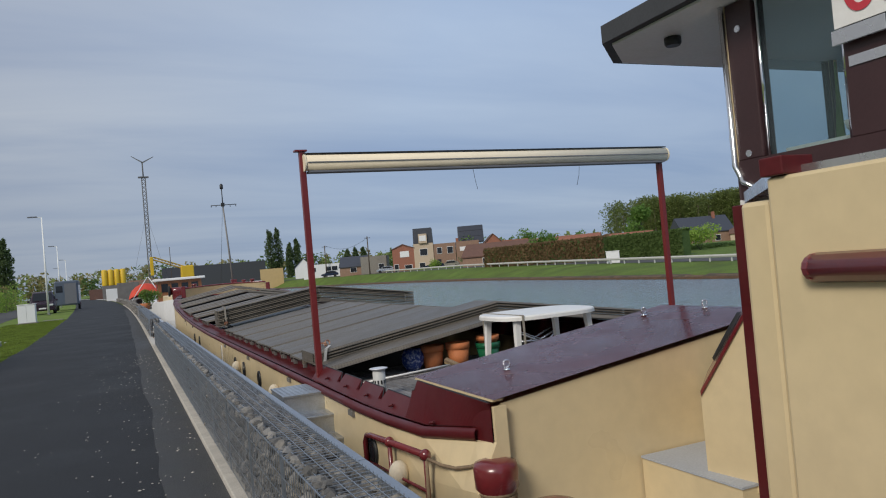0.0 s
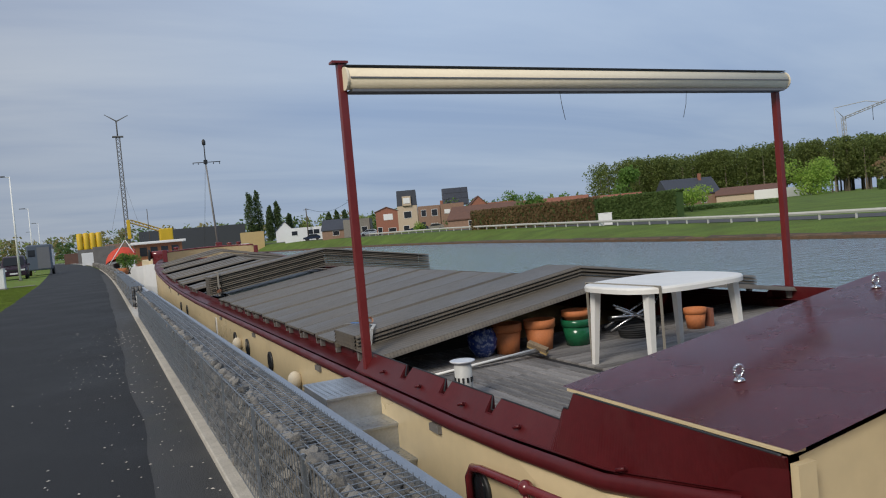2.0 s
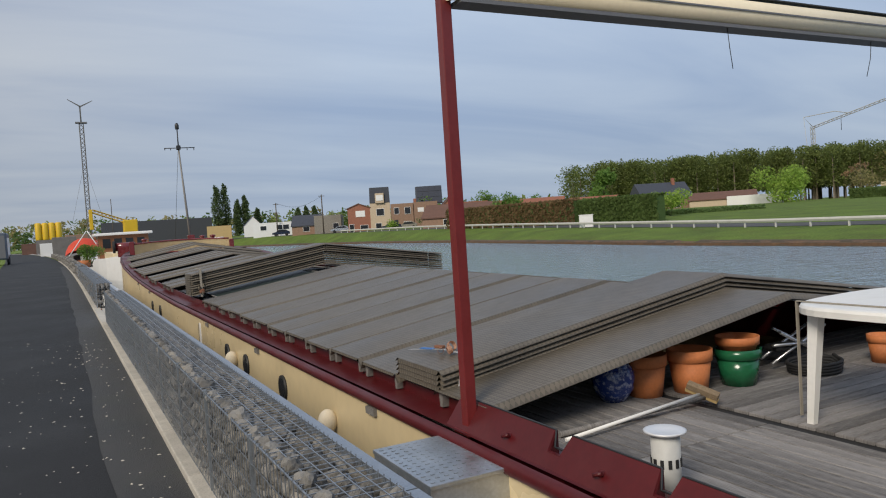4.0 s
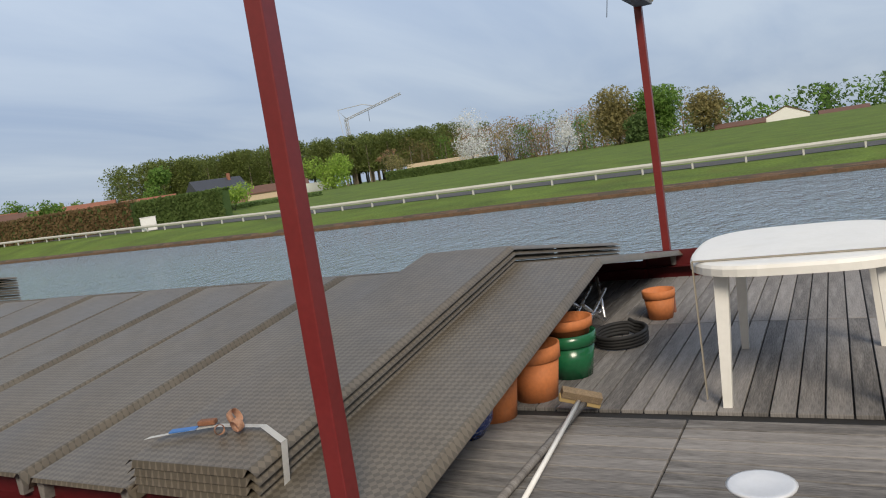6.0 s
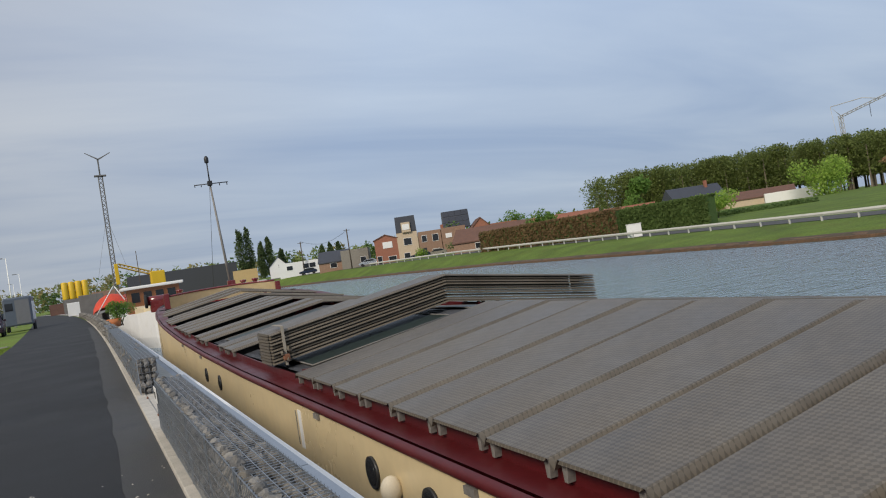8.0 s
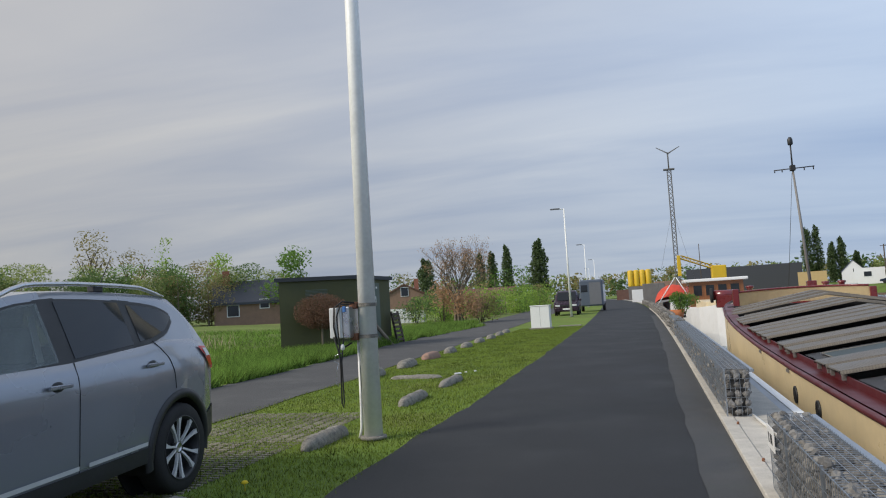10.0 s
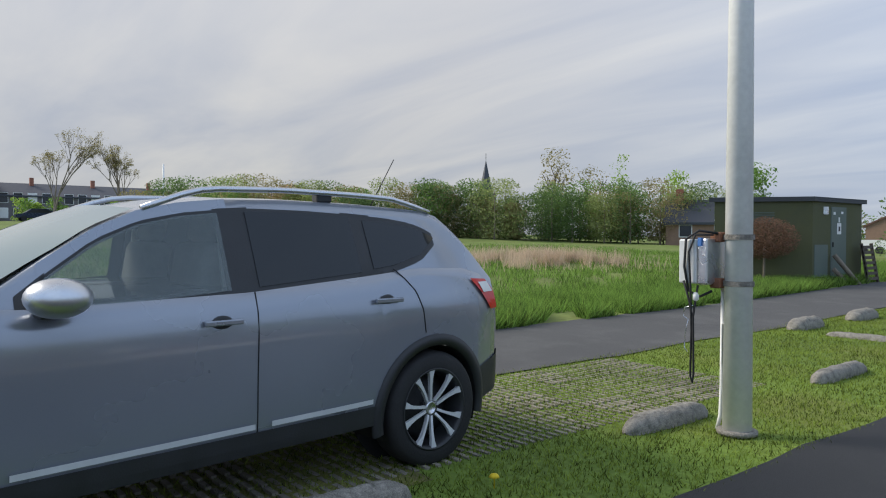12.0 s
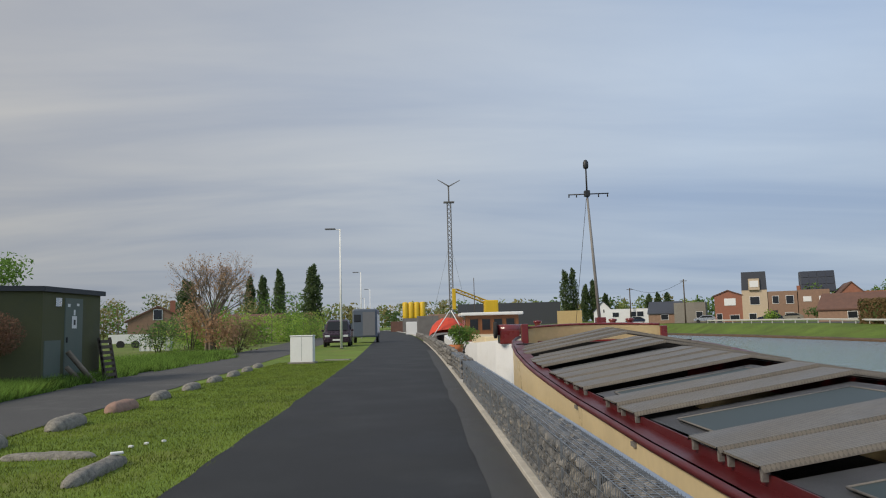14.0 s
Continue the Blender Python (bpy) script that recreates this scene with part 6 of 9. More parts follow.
def van(x, y, rz=180):
    """A dark people carrier seen nose on."""
    e = thing("van", "dark purple people carrier parked on the verge", "van", (x, y, 0), rz=rz)
    def sec(u):
        zt = lerp(u, (0, 0.1, 0.9, 1.5, 1.9, 3.9, 4.4), (0.75, 0.9, 1.05, 1.72, 1.85, 1.85, 1.2))
        w_ = lerp(u, (0, 0.3, 4.2, 4.4), (0.75, 0.93, 0.93, 0.8))
        return [(w_ * 0.95, 0.28), (w_, 0.6), (w_, 0.95), (w_ * 0.97, min(zt, 1.05)), (w_ * lerp(zt, (1.0, 1.85), (0.9, 0.76)), zt - 0.05), (w_ * lerp(zt, (1.0, 1.85), (0.75, 0.66)), zt)]
    rows_ = []
    for u in (0, 0.1, 0.3, 0.6, 0.9, 1.2, 1.5, 1.9, 2.5, 3.3, 3.9, 4.2, 4.4):
        s = sec(u)
        rows_.append([(-a, u, b) for a, b in s] + [(a, u, b) for a, b in s[::-1]])
    g = grid(bmesh.new(), rows_)
    g.faces.new([v for v in g.verts if v.co.y < 1e-6][::-1])
    bmesh.ops.recalc_face_normals(g, faces=g.faces[:])
    M.setdefault("van_paint", mat("plum_car_paint", (0.035, 0.018, 0.030), 0.25, metal=0.3, var=0.1, bump=0))
    part("body", g, M["van_paint"], e, smooth=True)
    g = grid(bmesh.new(), [[(-0.72, 0.93, 1.08), (0.72, 0.93, 1.08)], [(-0.64, 1.46, 1.69), (0.64, 1.46, 1.69)]])
    bmesh.ops.translate(g, verts=g.verts[:], vec=(0, -0.03, 0.03))
    part("windscreen", g, M["tint_glass"], e)
    for s in (-1, 1):
        part("headlamp", nb(min(s * 0.45, s * 0.78), max(s * 0.45, s * 0.78), -0.02, 0.06, 0.66, 0.80, bevel=0.02), M["lamp_glass"], e)
        part("mirror", nb(min(s * 0.93, s * 1.1), max(s * 0.93, s * 1.1), 1.1, 1.2, 1.02, 1.18, bevel=0.03), M["van_paint"], e)
        g = nb(min(s * 0.88, s * 0.925), max(s * 0.88, s * 0.925), 1.5, 3.9, 1.10, 1.55)
        part("side_window", g, M["tint_glass"], e)
        for u in (0.85, 3.6):
            part("wheel", nrod((s * 0.72, u, 0.32), (s * 0.92, u, 0.32), 0.32, seg=20), M["black"], e)
    part("number_plate", nb(-0.26, 0.26, -0.035, -0.02, 0.42, 0.53), M["white_paint"], e)
    part("bumper", nb(-0.85, 0.85, -0.03, 0.12, 0.30, 0.58, bevel=0.04), M["van_paint"], e)
    part("grille", nb(-0.4, 0.4, -0.02, 0.02, 0.66, 0.78), M["black"], e)
    return e


van(-6.5, 66.0, 3)


def horse_trailer(x, y):
    e = thing("box_trailer", "tall blue-grey box trailer parked behind the van", "trailer", (x, y, 0))
    M.setdefault("trailer_paint", mat("blue_grey_panel", (0.085, 0.105, 0.14), 0.45, var=0.1, bump=0.02))
    part("box", nb(-1.0, 1.0, 0, 3.6, 0.45, 2.75, bevel=0.12), M["trailer_paint"], e)
    part("door", nb(-0.15, 0.85, -0.02, 0.0, 0.6, 2.5), M["awn_dark"], e)
    part("side_panel", nb(1.0, 1.02, 0.2, 3.4, 0.8, 2.3), M["white_paint"], e)
    part("window", nb(-0.85, -0.3, -0.015, 0.0, 1.7, 2.3), M["pane"], e)
    for s in (-1, 1):
        for yy in (1.4, 2.2):
            part("wheel", nrod((s * 0.85, yy, 0.33), (s * 1.03, yy, 0.33), 0.33, seg=18), M["black"], e)
    return e


horse_trailer(-5.35, 76.0)


# ---- lighting columns ----
def lamp_column(x, y, h, arm=True, r=0.085, label="slim pale grey street lamp column on the verge"):
    e = thing("street_lamp", label, "street lamp", (x, y, 0), group="street lamps along the path")
    part("column", nrod((0, 0, 0), (0, 0, h), r, r * 0.55, 14), M["pole"], e)
    part("base_plate", nlathe([(r * 2, 0), (r * 2, 0.03), (r * 1.2, 0.04)], 16), M["concrete"], e)
    if arm:
        part("arm", nrod((0, 0, h - 0.05), (-0.35, 0, h), 0.03, seg=8), M["pole"], e)
        part("lantern", nb(-0.95, -0.3, -0.11, 0.11, h - 0.03, h + 0.06, bevel=0.02), M["awn_dark"], e)
    return e


lamp_column(-5.75, 62.0, 7.45)
lamp_column(-7.6, 101.0, 7.6)
lamp_column(-9.2, 140.0, 7.6)
lamp_column(-13.0, 178.0, 7.6)

pole = thing("street_lamp", "thick pale street lamp column with a strapped meter box", "street lamp", (-3.385, 18.42, 0), group="street lamps along the path")
part("column", nrod((0, 0, -0.02), (0, 0, 7.6), 0.098, 0.056, 24), M["pole"], pole)
part("base_collar", nlathe([(0.135, 0), (0.135, 0.025), (0.105, 0.03)], 24), M["concrete"], pole)
part("inspection_door", nb(-0.1, -0.094, -0.045, 0.045, 0.45, 0.75, bevel=0.002), M["pole"], pole)
part("arm", nrod((0, 0, 7.55), (-0.35, 0, 7.6), 0.03, seg=8), M["pole"], pole)
part("lantern", nb(-0.95, -0.3, -0.11, 0.11, 7.57, 7.66, bevel=0.02), M["awn_dark"], pole)
mb = thing("meter_box", "white electrical meter boxes strapped to the lamp column", "meter box", (-3.385, 18.42, 1.0))
M["box_white"] = mat("white_cabinet_plastic", (0.60, 0.61, 0.60), 0.5, var=0.06, scale=4, fine=40, bump=0.03, stain=(0.45, 0.44, 0.40), stain_scale=4, stain_amt=0.4)
part("front_box", nb(-0.34, -0.20, -0.20, 0.04, 0.03, 0.34, bevel=0.012), M["box_white"], mb)
part("rear_box", nb(-0.195, -0.12, -0.20, 0.05, 0.025, 0.345, bevel=0.012), M["satin"], mb, "grey metal rear box")
for z in (0.355, 0.035):
    part("strap", nlathe_open([(0.098, z - 0.018), (0.102, z - 0.018), (0.102, z + 0.018), (0.098, z + 0.018)], 24), M["concrete"], mb)
    part("clamp", nb(-0.16, -0.08, -0.10, -0.03, z - 0.035, z + 0.035, bevel=0.01), M["rust"], mb)
    part("clamp", nb(-0.19, -0.14, -0.06, 0.0, z - 0.02, z + 0.02, bevel=0.006), M["dark_plastic"], mb)
part("blue_plug", nb(-0.185, -0.155, -0.215, -0.19, 0.29, 0.35, bevel=0.004), M["blue_tape"], mb)
for k, pts_ in enumerate((
        [(-0.10, -0.10, 0.38), (-0.20, -0.17, 0.40), (-0.27, -0.22, 0.34), (-0.285, -0.215, 0.15), (-0.26, -0.2, -0.02), (-0.20, -0.15, -0.06), (-0.14, -0.1, -0.02)],
        [(-0.12, -0.12, 0.37), (-0.21, -0.2, 0.37), (-0.245, -0.225, 0.25), (-0.235, -0.215, 0.0), (-0.235, -0.2, -0.3), (-0.24, -0.2, -0.62), (-0.225, -0.2, -0.66), (-0.215, -0.2, -0.6), (-0.222, -0.2, -0.2), (-0.2, -0.18, 0.02)],
        [(-0.29, -0.215, 0.05), (-0.25, -0.2, -0.1), (-0.225, -0.2, -0.25)])):
    part("cable", pipe(bmesh.new(), pts_, 0.008 if k else 0.01, 6), M["black"], mb, smooth=True)
part("wire_hook", pipe(bmesh.new(), [(-0.22, -0.2, -0.12), (-0.29, -0.2, -0.14), (-0.30, -0.2, -0.2), (-0.26, -0.2, -0.22), (-0.28, -0.2, -0.3), (-0.29, -0.2, -0.42), (-0.265, -0.2, -0.45)], 0.004, 5), M["satin"], mb)
part("ground_cable", pipe(bmesh.new(), [(-0.115, 0, 0.0), (-0.118, 0, -0.7), (-0.125, 0, -0.9), (-0.15, 0, -1.0)], 0.014, 6), M["pole"], mb)
part("lamp_bulb", nlathe([(0.0, -0.045), (0.022, -0.03), (0.022, 0.0), (0.012, 0.02)], 12, (-0.21, -0.19, -0.05)), M["white_plastic"], mb)


# ---- kerb stops and boulders ----
def stop_mesh(L, w=0.17, h=0.105, seed=0, material="concrete"):
    bm_ = bmesh.new()
    n, k = 30, 16
    r = []
    for i in range(n + 1):
        t = -1 + 2 * i / n
        s = (1 - abs(t) ** 5) ** 0.5 if abs(t) < 1 else 0.05
        row = []
        for j in range(k + 1):
            a = math.pi * j / k
            d = 0.012 * noise.noise(Vector((i * 0.33, j * 0.45, seed * 3.1))) + 0.006 * noise.noise(Vector((i * 1.1, j * 1.3, seed * 5.1)))
            row.append((math.cos(a) * (w / 2 + d) * max(s, 0.12), t * L / 2, math.sin(a) ** 0.8 * (h + d) * max(s, 0.12) - 0.01))
        r.append(row)
    grid(bm_, r)
    bmesh.ops.recalc_face_normals(bm_, faces=bm_.faces[:])
    return bm_


for i, (x, y, L, rz, mk, lab, w_, h_) in enumerate((
        (-3.80, 15.42, 1.02, 1, "concrete", "weathered rounded concrete wheel stop on the grass", 0.19, 0.13),
        (-3.86, 13.52, 1.06, 2, "concrete", "weathered rounded concrete wheel stop under the front wheel", 0.19, 0.13),
        (-3.86, 18.30, 1.0, 0, "concrete", "weathered concrete wheel stop behind the lamp column", 0.19, 0.12),
        (-3.86, 21.20, 1.15, 1, "concrete", "rounded concrete wheel stop on the lawn", 0.19, 0.12),
        (-3.88, 23.30, 1.25, 0, "concrete", "rounded concrete wheel stop with a bit of litter on it", 0.19, 0.11),
        (-4.80, 24.25, 1.0, 92, "concrete", "long flat concrete kerb lying in the grass", 0.20, 0.07),
        (-5.86, 24.85, 0.95, 2, "concrete", "rounded concrete boulder along the road", 0.30, 0.17),
        (-5.86, 26.9, 1.0, 2, "concrete", "rounded concrete boulder along the road", 0.30, 0.17),
        (-5.93, 29.0, 1.0, -2, "concrete_red", "reddish concrete boulder along the road", 0.30, 0.17),
        (-5.95, 30.9, 0.8, 3, "concrete", "rounded concrete boulder along the road", 0.28, 0.16),
        (-6.03, 33.1, 0.9, 2, "concrete", "rounded concrete boulder along the road", 0.28, 0.15),
        (-6.15, 35.4, 0.9, 2, "concrete", "rounded concrete boulder along the road", 0.28, 0.15),
        (-6.2, 37.5, 0.9, 2, "concrete", "rounded concrete boulder along the road", 0.28, 0.15),
        (-6.35, 39.8, 0.9, 2, "concrete", "rounded concrete boulder along the road", 0.28, 0.14),
        (-6.5, 42.0, 0.9, 2, "concrete", "rounded concrete boulder along the road", 0.28, 0.14))):
    mesh_thing("wheel_stop" if w_ < 0.25 else "boulder", stop_mesh(L, w_, h_, i), M[mk], lab, "wheel stop" if w_ < 0.25 else "boulder", (x, y, 0), rz=rz, group="wheel stops" if w_ < 0.25 else "road boulders", smooth=True)
mesh_thing("litter", nb(-0.06, 0.06, -0.03, 0.03, 0, 0.025, bevel=0.008), M["white_paint"], "small white scrap of litter on the wheel stop", "litter", (-3.86, 23.7, 0.10), rz=30)
for i, (x, y, z) in enumerate(((-4.05, 25.0, 0.0), (-3.9, 25.15, 0.0), (-4.15, 24.8, 0.0))):
    mesh_thing("litter", nb(-0.02, 0.02, -0.025, 0.025, 0, 0.02), M["white_paint"], "tiny white scrap of litter in the grass", "litter", (x, y, z), rz=40 * i)
mesh_thing("dandelion", nlathe([(0.004, 0), (0.004, 0.05), (0.03, 0.06), (0.02, 0.075), (0, 0.08)], 10), mat("yellow_petal", (0.7, 0.5, 0.02), 0.8, bump=0), "yellow dandelion in the lawn", "flower", (-3.62, 16.35, 0), smooth=True)

# ---- white street cabinet ----
cab = thing("street_cabinet", "white plastic street cabinet on a concrete slab", "street cabinet", (-5.25, 43.9, 0), rz=-3)
part("body", nb(-0.42, 0.42, -0.22, 0.22, 0.05, 1.0, bevel=0.015), M["white_paint"], cab)
part("lid", nb(-0.44, 0.44, -0.24, 0.24, 1.0, 1.04, bevel=0.012), M["white_paint"], cab)
part("door_gap", nb(-0.004, 0.004, -0.2225, -0.22, 0.1, 0.98), M["awn_dark"], cab)
part("slab", nb(-0.5, 0.5, -0.3, 0.3, -0.01, 0.05, bevel=0.01), M["concrete"], cab)
mesh_thing("slab", nb(-0.5, 0.5, -0.25, 0.25, -0.02, 0.02, bevel=0.005), M["concrete"], "flat concrete slab in the grass", "slab", (-4.2, 46, 0))

# ---- transformer shed ----
sh = thing("transformer_shed", "olive green transformer shed with flat dark roof", "shed", (-10.22, 34.75, 0), rz=0)
# local axes: front wall runs to the left and slightly nearer, side wall runs away
ax = Vector((-1.95, -1.30, 0)).normalized()
ay = Vector((0.12, 2.9, 0)).normalized()
W, D, H = 2.6, 3.0, 2.38


def sp(a, b, z):
    v = ax * a + ay * b
    return (v.x, v.y, z)


def sbox(a0, a1, b0, b1, z0_, z1_):
    bm_ = bmesh.new()
    vs = [bm_.verts.new(sp(a, b, z)) for a in (a0, a1) for b in (b0, b1) for z in (z0_, z1_)]
    for f in ((0, 1, 3, 2), (4, 6, 7, 5), (0, 4, 5, 1), (2, 3, 7, 6), (0, 2, 6, 4), (1, 5, 7, 3)):
        bm_.faces.new([vs[i] for i in f])
    bmesh.ops.recalc_face_normals(bm_, faces=bm_.faces[:])
    return bm_


part("wall_shell", sbox(0, W, 0, D, 0.16, H), M["shed"], sh)
part("plinth", sbox(-0.01, W + 0.01, -0.01, D + 0.01, -0.1, 0.16), M["quay_wall"], sh)
part("roof", sbox(-0.10, W + 0.10, -0.10, D + 0.10, H, H + 0.13), M["felt"], sh)
vent = part("vent", sbox(0.95, 1.75, -0.02, 0.0, 1.75, 2.12), M["shed"], sh)
for i in range(7):
    part("louvre", sbox(0.98, 1.72, -0.035, -0.02, 1.78 + 0.046 * i, 1.80 + 0.046 * i), M["shed_door"], vent)
part("door", sbox(-0.025, 0.0, 1.05, 1.95, 0.2, 2.25), M["shed_door"], sh)
part("door_lower_panel", sbox(-0.02, 0.0, 0.10, 0.85, 0.22, 1.15), M["shed_door"], sh)
part("warning_sign", sbox(-0.032, -0.026, 1.38, 1.62, 1.45, 1.78), M["white_paint"], sh, "white warning sign")
part("warning_triangle", sbox(-0.032, -0.026, 1.46, 1.54, 1.80, 1.95), M["white_paint"], sh)
part("sign_mark", sbox(-0.036, -0.033, 1.45, 1.55, 1.54, 1.68), M["dark_plastic"], sh)
part("small_sign", sbox(-0.032, -0.026, 1.15, 1.27, 2.02, 2.10), M["white_paint"], sh)
part("small_sign", sbox(-0.032, -0.026, 1.62, 1.74, 2.05, 2.12), M["white_paint"], sh)
part("wall_lamp", sbox(-0.08, 0.0, 0.62, 0.74, 2.02, 2.24), M["satin"], sh)
part("door_handle", sbox(-0.05, -0.025, 1.10, 1.14, 1.08, 1.22), M["black"], sh)
part("threshold", sbox(-0.06, 0.0, 0.1, 2.9, 0.14, 0.2), M["satin"], sh)
pl = thing("pallet", "dark wooden pallet leaning on the shed", "pallet", (-9.78, 37.6, 0))
for i in range(7):
    part("slat", nb(-0.02, 0.02, -0.4, 0.4, 0.08 + 0.16 * i, 0.17 + 0.16 * i), M["bark"], pl).matrix_local = pose(0.1, 0, 0, 0, -10, 0)
for yy in (-0.36, 0.36):
    part("post", nb(-0.05, 0.02, yy - 0.04, yy + 0.04, 0, 1.2), M["bark"], pl).matrix_local = pose(0.1, 0, 0, 0, -10, 0)
for p, q in (((-10.05, 35.75, 0.85), (-9.5, 36.1, 0.0)), ((-10.0, 35.6, 0.45), (-9.75, 36.0, 0.0))):
    mesh_thing("plank", nrod(p, q, 0.07, seg=4), M["bark_light"], "grey plank leaning on the shed wall", "plank", group="planks by the shed")

# ---- rubble heap of old sacks and tarpaulin ----
M["tarp"] = mat("old_tarpaulin", (0.43, 0.325, 0.225), 0.9, var=0.5, scale=3.5, fine=25, bump=0.5, stain=(0.20, 0.125, 0.07), stain_scale=2.0, stain_amt=0.7)
hp = thing("tarpaulin_heap", "heap of crumpled beige tarpaulin on bare soil", "tarpaulin heap", (-17.6, 12.3, 0.05))
bm_ = bmesh.new()
r = []
for i in range(120):
    row = []
    for j in range(60):
        x, y = (j / 59 - 0.5) * 3.4, (i / 119 - 0.5) * 6.4
        e_ = max(0, 1 - (x / 1.7) ** 2) * max(0, 1 - (y / 3.2) ** 2)
        w1 = noise.noise(Vector((x * 1.3, y * 1.3, 9)))
        f = 0.30 * abs(noise.noise(Vector((x * 1.1, y * 0.9, 1)))) + 0.34 * (1 - noise.voronoi(Vector((x * 1.9 + w1, y * 1.5 - w1, 2)))[0][0]) \
            + 0.16 * (1 - noise.voronoi(Vector((x * 4.5 - w1, y * 3.6 + w1, 5)))[0][0]) + 0.10 * abs(noise.noise(Vector((x * 8, y * 7, 4))))
        row.append((x, y * 1.1, e_ ** 0.45 * (0.36 + 1.36 * f) - 0.05))
    r.append(row)
grid(bm_, r)
part("tarpaulin", bm_, M["tarp"], hp)
bm_ = bmesh.new()
r = []
for i in range(40):
    row = []
    for j in range(20):
        x, y = (j / 19 - 0.5) * 4.2 + 1.1, (i / 39 - 0.5) * 8.5
        e_ = max(0, 1 - ((x - 1.1) / 2.1) ** 2) * max(0, 1 - (y / 4.25) ** 2)
        row.append((x, y, e_ ** 0.5 * (0.33 + 0.16 * noise.noise(Vector((x * 2.5, y * 2.5, 8)))) - 0.06))
    r.append(row)
grid(bm_, r)
M["earth"] = mat("bare_earth", (0.19, 0.115, 0.068), 0.95, var=0.4, scale=3, fine=30, bump=0.9, stain=(0.07, 0.045, 0.03), stain_scale=2, stain_amt=0.6)
part("soil", bm_, M["earth"], hp, "bare brown soil", smooth=True)
for (x, y) in ((-16.8, 16.2), (-16.9, 16.45)):
    mesh_thing("stake", nb(-0.03, 0.03, -0.03, 0.03, -0.1, 0.75), M["bark_light"], "short wooden stake in the meadow", "stake", (x, y, 0.05), group="stakes")

# ---- gabion wall ----
def gx(y):
    return kerb_x(y)


X0, X1, GZ0, GZ1 = 0.070, 0.30, 0.045, 0.502
rng = random.Random(7)
STONES = []
for s in range(8):
    g = bmesh.new()
    bmesh.ops.create_icosphere(g, subdivisions=2, radius=1)
    for v in g.verts:
        v.co *= 0.82 + 0.42 * noise.noise(v.co * 1.3 + Vector((s * 7.1, 0, 0)))
        for ax_ in range(3):
            v.co[ax_] = max(-0.82, min(0.82, v.co[ax_]))
    me = finish(g, M["stone_part"], False)
    STONES.append(me)


def stone_spots(y0, y1, pitch):
    spots = []
    n = int((y1 - y0) / pitch)
    for i in range(n):
        y = y0 + (i + 0.5) * pitch
        for j in range(int((GZ1 - GZ0) / pitch + 0.5)):
            spots.append((X0 + 0.036, y + rng.uniform(-0.2, 0.2) * pitch, GZ0 + (j + 0.5) * pitch + rng.uniform(-0.2, 0.2) * pitch, 0))
        for j in range(1, int((X1 - X0) / pitch) + 1):
            spots.append((X0 + (j + 0.35) * pitch, y + rng.uniform(-0.2, 0.2) * pitch, GZ1 - 0.036 - rng.uniform(0.0, 0.02), 1))
    for yy in (y0 + 0.03, y1 - 0.03):
        for j in range(1, int((X1 - X0) / pitch) + 1):
            for k in range(int((GZ1 - GZ0) / pitch + 0.5)):
                spots.append((X0 + (j + 0.35) * pitch, yy, GZ0 + (k + 0.5) * pitch, 2))
    return spots


